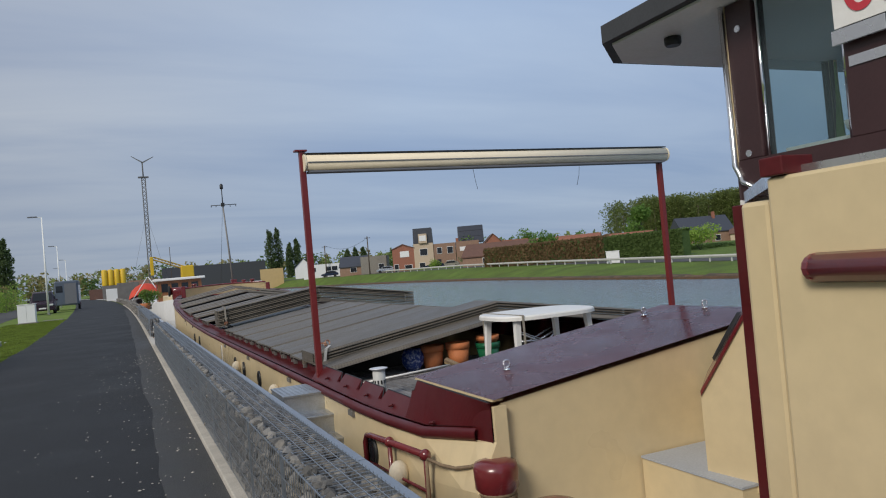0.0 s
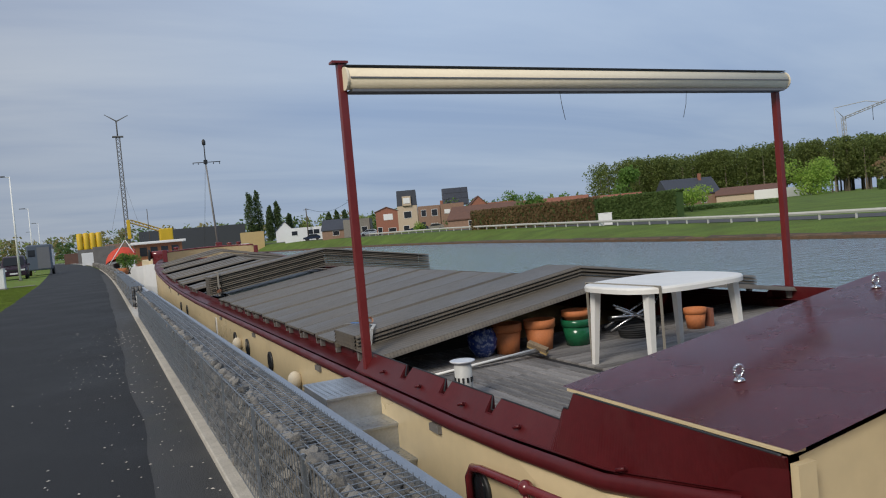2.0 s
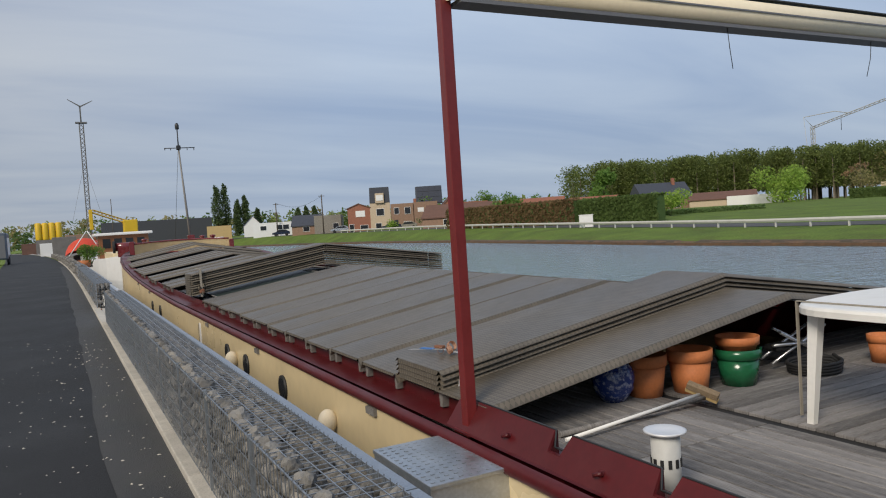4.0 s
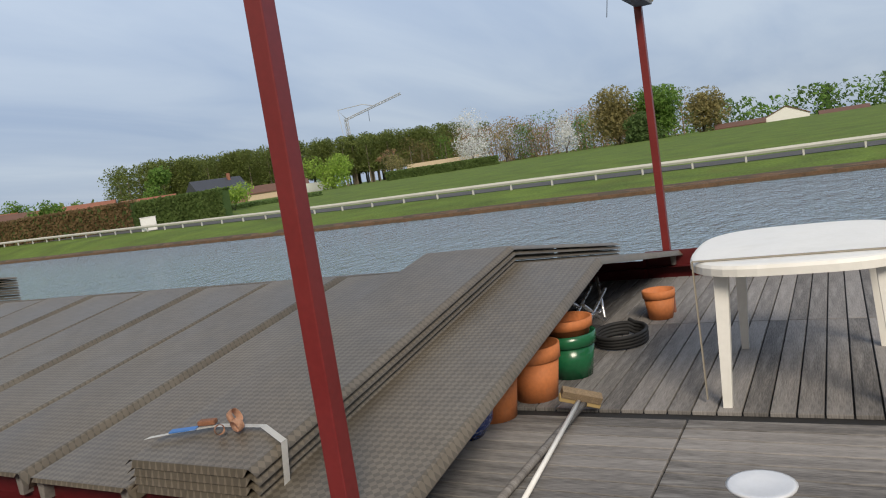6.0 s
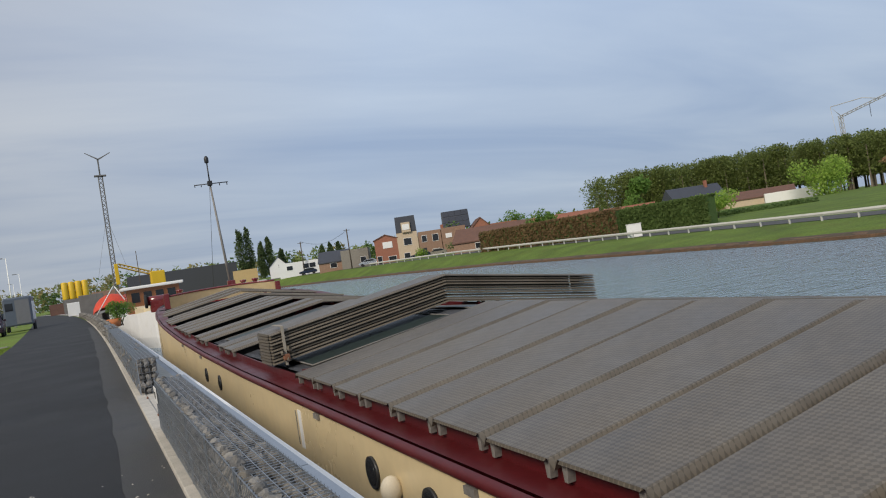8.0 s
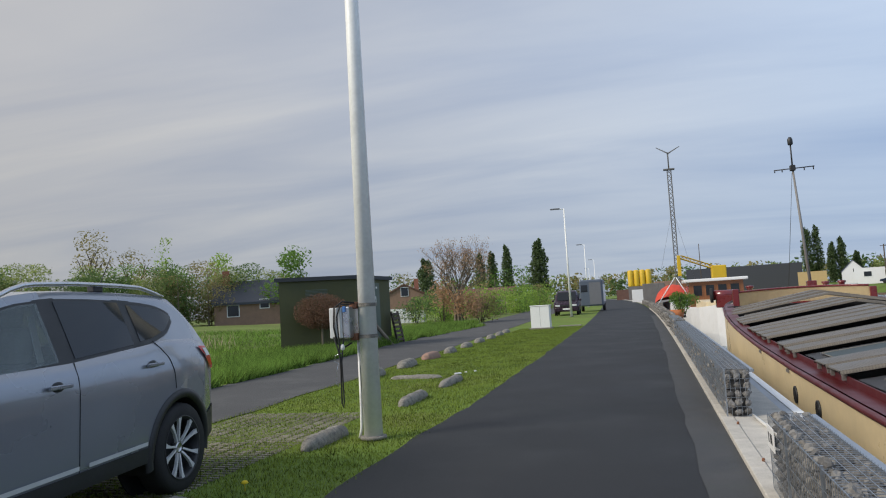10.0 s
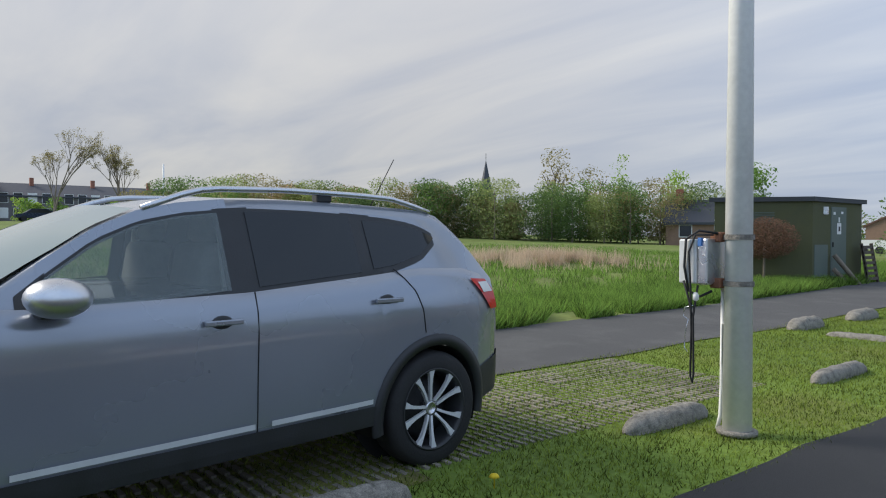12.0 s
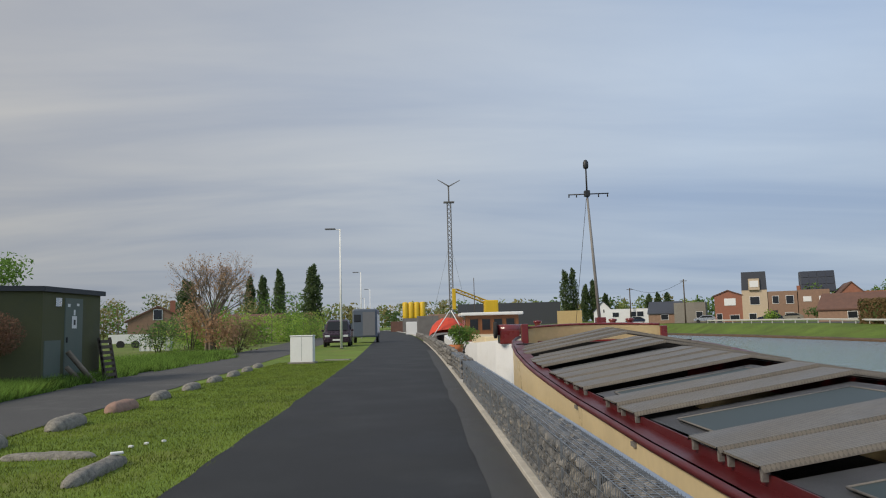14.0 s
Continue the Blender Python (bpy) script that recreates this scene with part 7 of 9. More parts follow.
def gabion(y0, y1, pitch, wires, singles=None, step=0.05):
    e = thing("gabion", "galvanised wire gabion wall filled with grey stones", "gabion wall", (0, 0, 0), group="gabion walls")
    n = max(1, int((y1 - y0) / 2))
    cuts = [y0 + (y1 - y0) * i / n for i in range(n + 1)]
    # dark block added behind the stones, closes the gaps and stands for their shade
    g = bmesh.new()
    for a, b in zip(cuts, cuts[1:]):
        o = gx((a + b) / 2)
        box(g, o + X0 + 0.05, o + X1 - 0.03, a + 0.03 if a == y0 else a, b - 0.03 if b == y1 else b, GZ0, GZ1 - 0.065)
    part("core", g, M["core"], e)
    verts, faces = [], []
    src = [(np.array([v.co for v in m.vertices]), [tuple(p.vertices) for p in m.polygons]) for m in STONES]
    for x, y, z, kind_ in stone_spots(y0, y1, pitch):
        s = pitch * rng.uniform(0.48, 0.64)
        eul = (rng.uniform(0, 6), rng.uniform(0, 6), rng.uniform(0, 6))
        sc = (s * rng.uniform(0.8, 1.15), s * rng.uniform(0.85, 1.3), s * rng.uniform(0.7, 1.0))
        m_ = Matrix.LocRotScale((x + gx(y), y, z), Euler(eul), sc)
        k = rng.randrange(8)
        if singles and singles[0] < y < singles[1]:
            ob = new("stone", STONES[k])
            ob.parent = e
            ob.matrix_basis = m_
        else:
            vs, fs = src[k]
            mm = np.array(m_)
            base = len(verts)
            verts.extend((vs @ mm[:3, :3].T + mm[:3, 3]).tolist())
            faces.extend([tuple(i + base for i in f) for f in fs])
    me_ = bpy.data.meshes.new("stones")
    me_.from_pydata(verts, [], faces)
    me_.materials.append(M["stone"])
    so = new("rubble_fill", me_)
    so.parent = e
    tagged(so, "grey and buff broken stones", kind="stuff")
    if wires:
        verts, faces = [], []
        t = 0.0015

        def bar(x0_, x1_, y0_, y1_, z0_, z1_):
            b = len(verts)
            verts.extend([(x, y, z) for x in (x0_, x1_) for y in (y0_, y1_) for z in (z0_, z1_)])
            faces.extend([tuple(b + i for i in f) for f in ((0, 1, 3, 2), (4, 6, 7, 5), (0, 4, 5, 1), (2, 3, 7, 6), (0, 2, 6, 4), (1, 5, 7, 3))])
        y = y0
        i = 0
        while y <= y1 + 1e-6:
            o = gx(y)
            bar(o + X0 - t, o + X0 + t, y - t, y + t, GZ0 - 0.01, GZ1 + 0.012)
            bar(o + X0, o + X1, y - t, y + t, GZ1 - t, GZ1 + t)
            bar(o + X1 - t, o + X1 + t, y - t, y + t, GZ0 + 0.25, GZ1 + 0.01)
            if i % 20 == 0:
                bar(o + X0 - 0.006, o + X0 + 0.006, y - 0.006, y + 0.006, GZ0 - 0.01, GZ1 + 0.015)
            y += step
            i += 1
        for a, b in zip(cuts, cuts[1:]):
            o = gx((a + b) / 2)
            for k in range(6):
                z = GZ0 + (GZ1 - GZ0) * k / 5
                bar(o + X0 - t * 2, o + X0, a, b, z - t, z + t)
            for k in range(6):
                x = X0 + (X1 - X0) * k / 5
                bar(o + x - t, o + x + t, a, b, GZ1, GZ1 + t * 2)
        for yy in (y0, y1):
            o = gx(yy)
            for k in range(6):
                x = X0 + (X1 - X0) * k / 5
                bar(o + x - t, o + x + t, yy - t, yy + t, GZ0, GZ1)
                z = GZ0 + (GZ1 - GZ0) * k / 5
                bar(o + X0, o + X1, yy - t, yy + t, z - t, z + t)
        me_ = bpy.data.meshes.new("wires")
        me_.from_pydata(verts, [], faces)
        me_.materials.append(M["wire"])
        wo = new("wire_mesh", me_)
        wo.parent = e
        tagged(wo, "galvanised welded wire mesh", kind="stuff")
    return e


gabion(-4.0, 16.4, 0.068, True, singles=(3.0, 4.4), step=0.045)
gabion(19.15, 32.2, 0.085, True, step=0.05)
gabion(33.0, 37.4, 0.11, True, step=0.1)
for a, b in ((38.6, 44.5), (45.6, 52.0), (53.0, 62.0), (63.5, 78.0), (80.0, 100.0)):
    gabion(a, b, 0.15, False)
# light steel edging along the back of the wall
for a, b in ((-4.0, 16.4), (19.15, 32.2)):
    bm_ = bmesh.new()
    y = a
    while y < b - 0.1:
        y2 = min(b, y + 2.0)
        box(bm_, gx(y) + X1 + 0.004, gx(y2) + X1 + 0.045, y, y2 - 0.008, GZ1 - 0.03, GZ1 - 0.004)
        y = y2
    tagged(new("trim", finish(bm_, M["wire"])), "pale steel edging along the back of the gabion wall", "edging", kind="structure")
sgn_ = thing("mooring_sign", "small white sign plate on the gabion end", "sign", (gx(16.3) + X0 - 0.012, 16.25, 0.38))
part("plate", nb(-0.004, 0.004, -0.12, 0.12, -0.07, 0.07, bevel=0.002), M["white_paint"], sgn_)
for yy, h in ((-0.06, 0.06), (-0.02, 0.06), (0.05, 0.06)):
    part("mark", nb(-0.006, -0.004, yy - 0.012, yy + 0.012, -h / 2, h / 2), M["dark_plastic"], sgn_)
mesh_thing("marker_post", nb(-0.03, 0.03, -0.08, 0.08, 0, 0.42), M["white_paint"], "small white marker beside the gabion wall", "marker", (kerb_x(38) - 0.0 + 0.3, 38.0, 0.03))
bm_ = pipe(bmesh.new(), [(0.30, 19.1, 0.06), (0.34, 18.6, 0.05), (0.38, 17.9, 0.05), (0.34, 17.0, 0.05), (0.26, 16.45, 0.07)], 0.014, 6)
mesh_thing("cable", bm_, M["white_plastic"], "white cable lying across the quay gap", "cable", smooth=True)

# kerb stones along the path
kerb = thing("kerb", "pale concrete kerb along the path", "kerb", (0, 0, 0), kind="structure")
KERB = finish(box(bmesh.new(), 0, 0.125, 0.004, 0.996, -0.05, 0.045, bevel=0.008), M["kerb"])
y = -6
while y < 75:
    o = new("kerb_stone", KERB)
    o.parent = kerb
    a = math.atan2(kerb_x(y) - kerb_x(y + 1), 1.0)
    o.matrix_basis = Matrix.Translation((kerb_x(y), y, 0)) @ Matrix.Rotation(a, 4, "Z")
    y += 1
for i in range(30):
    y = -3 + i * 1.55
    bm_ = nlathe([(0.012, 0), (0.012, 0.02), (0.006, 0.025), (0, 0.025)], 8)
    o = part("anchor_bolt", bm_, M["rust"], kerb)
    o.location = (kerb_x(y) + 0.115, y, 0.044)
rows = []
for y in fine:
    rows.append([(kerb_x(y) + 0.13, y, 0.036), (kerb_x(y) + 0.62, y, 0.036)])
tagged(new("kerb_bed", finish(grid(bmesh.new(), rows), M["kerb"])), "pale concrete bed under the gabion wall", "concrete bed", kind="structure")

# ---- grass paving under the car ----
gp = thing("grass_paving", "concrete grass paving with moss between its ribs", "paving", (0, 0, 0), kind="structure")
bm_ = grid(bmesh.new(), [[(-5.95, y, -0.008), (-3.95, y, -0.008)] for y in (8.0, 12, 14, 16.2)])
M["moss"] = mat("mossy_soil", (0.165, 0.165, 0.040), 0.95, var=0.5, scale=5, fine=40, bump=0.9, stain=(0.045, 0.032, 0.02), stain_scale=3, stain_amt=0.7)
part("moss_bed", bm_, M["moss"], gp)
bm_ = bmesh.new()
for i in range(5):
    for k in range(4):
        box(bm_, 0.15 * k + 0.003, 0.15 * k + 0.118, i * 0.08 + 0.004 + (0.012 if k % 2 else 0), i * 0.08 + 0.036 + (0.012 if k % 2 else 0), -0.04, 0.010)
M["paver"] = mat("paver_concrete", (0.22, 0.198, 0.16), 0.95, var=0.35, scale=8, fine=60, bump=0.5, per_object=0.2, stain=(0.09, 0.085, 0.04), stain_scale=4, stain_amt=0.7)
PAVER = finish(bm_, M["paver"])
for i in range(3):
    for j in range(28):
        o = new("paver", PAVER)
        o.parent = gp
        o.location = (-5.9 + 0.61 * i, 9.0 + 0.403 * j, rng.uniform(-0.008, 0.002) - (0.010 if j > 15 else 0))

# ---- far bank, woods and distance ----
def house(name, label, x, y, w, d, wall_h, rz, wall, roof=None, ridge=0.0, roof_along=True, windows=(), z0=0.0, category="house", doors=(), chimney=None, parapet=0.0):
    """A house whose front looks along its local -y; windows are (x, z, width, height[, white])."""
    e = thing(name, label, category, (x, y, z0), rz=rz)
    part("wall", nb(-w / 2, w / 2, 0, d, -3.0, wall_h), M[wall], e)
    if roof:
        g = bmesh.new()
        o = 0.25
        if roof_along:
            prism(g, [(-o, wall_h - 0.05), (d / 2, wall_h + ridge), (d + o, wall_h - 0.05), (d + o, wall_h - 0.25), (-o, wall_h - 0.25)], -w / 2 - 0.2, w / 2 + 0.2, "x")
            part("roof", g, M[roof], e)
        else:
            prism(g, [(-w / 2, wall_h), (0, wall_h + ridge), (w / 2, wall_h)], 0.02, d - 0.02, "y")
            part("gable", g, M[wall], e)
            g = bmesh.new()
            prism(g, [(-w / 2 - o, wall_h - 0.12), (0, wall_h + ridge + 0.02), (w / 2 + o, wall_h - 0.12), (w / 2 + o, wall_h + 0.08), (0, wall_h + ridge + 0.22), (-w / 2 - o, wall_h + 0.08)], -0.15, d + 0.15, "y")
            part("roof", g, M[roof], e)
    elif parapet:
        part("parapet", nb(-w / 2 - 0.06, w / 2 + 0.06, -0.06, d + 0.06, wall_h, wall_h + parapet), M["white_paint"], e)
    for wi in windows:
        wx, wz, ww, wh_ = wi[:4]
        fr = part("window", nb(wx - ww / 2 - 0.07, wx + ww / 2 + 0.07, -0.05, 0.0, wz - 0.07, wz + wh_ + 0.07), M["white_paint"], e)
        part("pane", nb(wx - ww / 2, wx + ww / 2, -0.07, -0.052, wz, wz + wh_), M["white_paint" if len(wi) > 4 else "pane"], fr)
    for dx, dw, dh in doors:
        part("door", nb(dx - dw / 2, dx + dw / 2, -0.05, 0.0, -0.5, dh), M["dark_plastic"], e)
    if chimney is not None:
        part("chimney", nb(chimney - 0.3, chimney + 0.3, d * 0.4, d * 0.4 + 0.6, wall_h, wall_h + ridge + 0.9), M["brick"], e)
    return e


RZH = -24
house("house", "red brick terraced house with low gable and shuttered window", 57.6, 153.2, 4.9, 8, 5.0, RZH, "brick", "tiles2", 0.9, False, [(0.3, 3.2, 1.9, 1.2, 1), (1.0, 0.4, 1.6, 0.9), (-1.7, 0.0, 0.9, 1.6)], z0=0.4)
th = house("house", "narrow sand brick house with dark slate attic storey", 61.8, 151.2, 4.4, 8, 5.9, RZH, "sand_brick", None, 0, True, [(0, 3.2, 1.6, 1.4), (-0.5, 0.4, 1.2, 1.1)], z0=0.4)
part("attic", nprism([(-2.2, 5.9), (-2.1, 9.3), (2.1, 9.3), (2.2, 5.9)], -0.05, 7.5, "y"), M["slate"], th)
part("attic_bay", nb(-0.95, 0.95, -0.5, 0, 5.9, 8.0), M["sand_brick"], th)
part("attic_window", nb(-0.75, 0.75, -0.56, -0.5, 6.4, 7.6), M["white_paint"], th)
house("house", "brown brick terraced house with flat roofline", 66.2, 149.4, 4.9, 8, 5.5, RZH, "brick2", None, 0, True, [(-1.2, 3.3, 1.0, 1.3), (1.2, 3.2, 1.2, 1.4), (1.0, 0.5, 1.4, 1.0)], z0=0.4, doors=[(-1.4, 0.9, 2.0)])
house("house", "brown brick terraced house with white shutters", 70.9, 147.2, 5.2, 8, 5.6, RZH, "brick2", None, 0, True, [(-1.1, 3.5, 1.2, 0.8, 1), (1.5, 3.5, 1.2, 0.8, 1)], z0=0.4, chimney=-2.2)
house("house", "broad brick gable house with clay roof", 74.0, 140.5, 8.6, 11, 2.2, RZH, "brick", "tiles2", 4.3, False, [(1.6, 2.9, 0.8, 0.9)], z0=0.3)
house("house", "salmon red rendered house behind the gable", 80.5, 143, 6.5, 7, 5.0, RZH, "brick", None, 0, True, [(1.5, 3.2, 0.9, 0.8)], z0=0.4)
so = thing("solar_roof", "steep dark roof covered with solar panels", "solar roof", (72.6, 148.5, 0.4), rz=RZH)
part("roof", nprism([(0, 5.2), (1.6, 9.1), (4.5, 9.1), (5.5, 5.2)], -2.9, 2.9, "x"), M["slate"], so)
for i in range(4):
    for j in range(3):
        g = nb(-0.66, 0.66, -0.03, 0.0, 0, 1.25)
        part("panel", g, M["solar"], so).matrix_local = Matrix.Translation((-2.1 + 1.4 * i, 0.05 + 0.53 * j - 0.06, 5.35 + 1.3 * j)) @ Matrix.Rotation(radians(-22.3), 4, "X")
house("house", "low grey flat-roofed house with slate side roof", 53.2, 161.5, 6.0, 9, 3.9, RZH, "concrete", None, 0, True, [(1.8, 0.8, 1.2, 1.2)], z0=0.6)
house("house", "dark slate roofed bungalow by the bank", 49.6, 166, 6.5, 8, 1.9, RZH, "brick2", "slate", 2.4, True, [(0, 0.5, 1.4, 1)], z0=0.7)
house("house", "white flat-roofed villa across the canal", 48.0, 184, 12.2, 9, 3.0, -15, "white_paint", None, 0, True, [(-3.6, 1.2, 1.4, 1.0), (0.3, 1.2, 1.4, 1.1), (1.9, 1.2, 1.4, 1.1), (4.6, 1.2, 1.8, 0.9)], z0=0.9)
house("house", "low annex of the white villa", 55.4, 183, 5.0, 8, 2.1, -15, "white_paint", None, 0, True, [(0, 0.8, 1.2, 1.0)], z0=0.9)
house("barn", "white gabled barn across the canal", 47.0, 206, 5.0, 9, 2.6, -14, "white_paint", "slate", 2.6, False, [(0.3, 2.4, 0.7, 0.8)], z0=1.0, category="barn")
house("warehouse", "long dark warehouse in the distance", 27, 245, 32, 12, 6.6, -6, "felt", None, 0, True, [], z0=1.0, category="warehouse")
house("site_hut", "sandy brown site hut on the far bank", 36, 196, 6, 4, 3.4, -12, "yellow_render", None, 0, True, [], z0=0.6, category="hut")
for (x, y, w, d, h, r, wl_, rf, rg) in ((62, 117, 13, 8, 1.6, -42, "brick2", "tiles2", 2.3), (72, 110, 12, 8, 1.6, -44, "brick2", "tiles", 2.3), (79, 101, 8, 7, 1.5, -44, "brick", "tiles", 1.9)):
    house("house", "low brick house with long clay tile roof", x, y, w, d, h, r, wl_, rf, rg, True, [(-2, 0.2, 1.2, 0.9), (2, 0.2, 1.2, 0.9)], z0=0.6)
house("house", "brick villa with slate roof among shrubs", 120.9, 125.5, 12.0, 8, 3.0, -18, "brick2", "slate", 3.6, True, [(-3, 0.8, 1.2, 1.2), (2, 0.8, 1.2, 1.2)], z0=0.4, chimney=3.0)
house("house", "low brown-roofed outbuilding among shrubs", 129, 117.5, 14, 7, 2.2, -46, "sand_brick", "tiles2", 1.6, True, [], z0=0.3)
house("shed", "low white roofed garden shed", 130, 110, 11, 5, 2.6, -48, "white_paint", None, 0, True, [], z0=0.2, category="shed")
house("house", "pale brick bungalow behind blossom trees", 170, 96.4, 19, 9, 3.8, -62, "sand_brick", None, 0, True, [(-3, 0.6, 1.2, 1), (1, 0.6, 1.2, 1)], z0=0.2)
house("house", "white gabled farmhouse at the field edge", 176, 15, 9, 8, 2.4, -86, "white_paint", "tiles2", 2.0, False, [(-2, 0.6, 1.2, 1)], z0=-0.8)
house("barn", "low red brick barn at the field edge", 172, 24, 10, 6, 1.9, -86, "sand_brick", "tiles2", 0.9, True, [], z0=-0.8, category="barn")
house("barn", "dark shed at the field edge", 172, 4, 9, 6, 1.4, -86, "felt", "tiles2", 1.1, True, [], z0=-0.9, category="barn")
# near side distance
for i in range(5):
    y0 = -34 + 14.5 * i
    house("apartment_block", "grey brick apartment block with rows of windows", -130.5 - 0.8 * (i % 2), y0, 13.6, 12, (8.6, 9.2, 8.0, 8.4, 7.4)[i], 90, "grey_brick", None, 0, True,
          [(-5.2 + 2.6 * k + 0.3 * (i % 2), 1.2 + 2.7 * lv, 1.1, 1.4) for k in range(5) for lv in range(3 if i < 4 else 2)], z0=3.2, category="apartments")
for i in range(3):
    house("apartment_block", "lower slate and brick apartment row with balconies", -132, 35 + 9.3 * i, 9.0, 11, 4.4, 88, "grey_brick", "slate", 2.2, True,
          [(-3 + 2 * k, 0.8 + 2.4 * lv, 1.2, 1.5, *((1,) if (k + lv) % 3 == 0 else ())) for k in range(4) for lv in range(2)], z0=3.2, category="apartments", chimney=1.5)
house("house", "ochre rendered house with slate roof", -113, 54, 6, 8, 3.0, 75, "yellow_render", "slate", 1.6, True, [(-1.5, 1, 1.2, 1.2), (1.5, 1, 1.2, 1.2)], z0=3.2)
house("house", "dark roofed house beside the ochre house", -112, 61, 8, 8, 2.8, 75, "grey_brick", "slate", 1.6, True, [(-1.5, 1, 1.2, 1.2), (1.5, 1, 1.2, 1.2)], z0=3.2)
house("house", "brick house with blue slate roof behind the shed", -33.5, 67, 5.5, 6, 2.0, 30, "brick2", "slate", 1.9, True, [(-1.2, 0.8, 0.9, 0.9), (1.4, 1.4, 0.7, 0.7)], z0=0.6, chimney=-1.8)
house("house", "red brick house with hipped dark roof", -31.5, 103, 6.5, 7, 2.2, 16, "brick2", "tiles2", 1.6, False, [(0, 2.4, 0.9, 1.1)], z0=0.4, chimney=1.5)
house("house", "low brick house with clay roof by the road", -22, 112, 7, 6, 2.0, 10, "sand_brick", "tiles2", 1.4, True, [(0, 0.6, 1, 1)], z0=0.0)
ch = thing("church", "distant church with tall slate spire", "church", (-224, 217, 5))
part("tower", nb(-3, 3, -3, 3, -3, 14), M["grey_brick"], ch)
g = bmesh.new()
a = [g.verts.new((3.0 * math.cos(math.pi / 4 * (i + 0.5)), 3.0 * math.sin(math.pi / 4 * (i + 0.5)), 14)) for i in range(8)]
t = g.verts.new((0, 0, 28))
for i in range(8):
    g.faces.new((a[i], a[(i + 1) % 8], t))
part("spire", g, M["slate"], ch)
part("cross", nrod((0, 0, 28), (0, 0, 30.5), 0.12, seg=6), M["slate"], ch)

# far guard rail
gr = thing("guard_rail", "white steel guard rail along the far road", "guard rail", (0, 0, 0))
pts = [(far_edge(y) + 7.6, y, bank_z(y) + 0.55) for y in range(-40, 150, 3)]
g = grid(bmesh.new(), [[(x, y, z - 0.16), (x - 0.05, y, z - 0.03), (x, y, z + 0.10), (x + 0.05, y, z + 0.10), (x + 0.05, y, z - 0.16)] for x, y, z in pts], close=True)
part("beam", g, M["galv"], gr)
POST = finish(nb(-0.06, 0.06, -0.05, 0.05, -0.8, 0.06), M["galv"])
for x, y, z in pts:
    o = new("post", POST)
    o.parent = gr
    o.location = (x + 0.1, y, z)
rows = [[(far_edge(y) + 8.2, y, bank_z(y) + 0.04), (far_edge(y) + 12.4, y, bank_z(y) + 0.12)] for y in range(-60, 240, 6)]
tagged(new("far_road", finish(grid(bmesh.new(), rows), M["road"])), "grey road on the far bank", "road", kind="structure")
M["rubble"] = mat("bank_revetment", (0.115, 0.068, 0.038), 0.95, var=0.45, scale=2.5, fine=12, bump=0.8)
rows = [[(far_edge(y) - 0.06, y, WATER - 0.2), (far_edge(y) - 0.02 + 0.06 * noise.noise(Vector((y, 0, 0))), y, WATER + 0.20), (far_edge(y) + 0.5 + 0.2 * noise.noise(Vector((y * 0.7, 4, 0))), y, WATER + 0.30 + 0.08 * noise.noise(Vector((y * 0.9, 7, 0))))] for y in [-60 + 0.8 * i for i in range(300)]]
tagged(new("bank_edge", finish(grid(bmesh.new(), rows), M["rubble"])), "reddish brown timber and rubble bank edge", "bank edge", kind="structure")
wb = thing("street_cabinet", "small pale street cabinet beside the far road", "street cabinet", (51.6, 68.8, bank_z(68) + 0.05), rz=-35)
part("body", nb(-0.75, 0.75, -0.3, 0.3, 0, 1.35, bevel=0.03), M["white_paint"], wb)
part("lid", nb(-0.8, 0.8, -0.33, 0.33, 1.35, 1.42), M["white_paint"], wb)


def small_car(x, y, z, rz, paint, label):
    e = thing("car", label, "car", (x, y, z), rz=rz, group="cars on the far road")
    g = nprism([(-2.1, 0.35), (-2.1, 0.75), (-1.2, 0.92), (-0.5, 1.42), (1.1, 1.46), (1.9, 1.0), (2.1, 0.9), (2.1, 0.35)], -0.85, 0.85, "y")
    bmesh.ops.bevel(g, geom=g.edges[:], offset=0.08, segments=2, affect="EDGES")
    part("body", g, paint, e)
    for s in (-1, 1):
        part("side_glass", nprism([(-1.0, 0.95), (-0.45, 1.33), (1.0, 1.36), (1.6, 0.98)], s * 0.86 - 0.005, s * 0.86 + 0.005, "y"), M["pane"], e)
        for u in (-1.3, 1.3):
            part("wheel", nrod((u, s * 0.7, 0.31), (u, s * 0.87, 0.31), 0.31, seg=14), M["black"], e)
    return e


M["blue_car"] = mat("dark_blue_car_paint", (0.02, 0.03, 0.06), 0.25, metal=0.3, var=0.1, bump=0)
for x, y, rz, pm, lb in ((69.5, 137.5, -28, "white_paint", "white hatchback parked on the far road"), (62.2, 146.5, -28, "blue_car", "dark blue car parked by the terrace"), (65.2, 145.0, -28, "concrete", "grey car parked by the terrace"), (54.5, 157.0, -25, "satin", "silver car parked by the far road"), (47, 178, -20, "blue_car", "dark car parked by the villa"), (52, 176, -20, "black", "black car parked by the villa")):
    small_car(x, y, bank_z(y) + 0.08, rz, M[pm], lb)
for x, y in ((-128, 14), (-120, 30), (-122, 36)):
    small_car(x + 25, y, 2.9, 90, M["blue_car"], "dark car parked beyond the meadow")


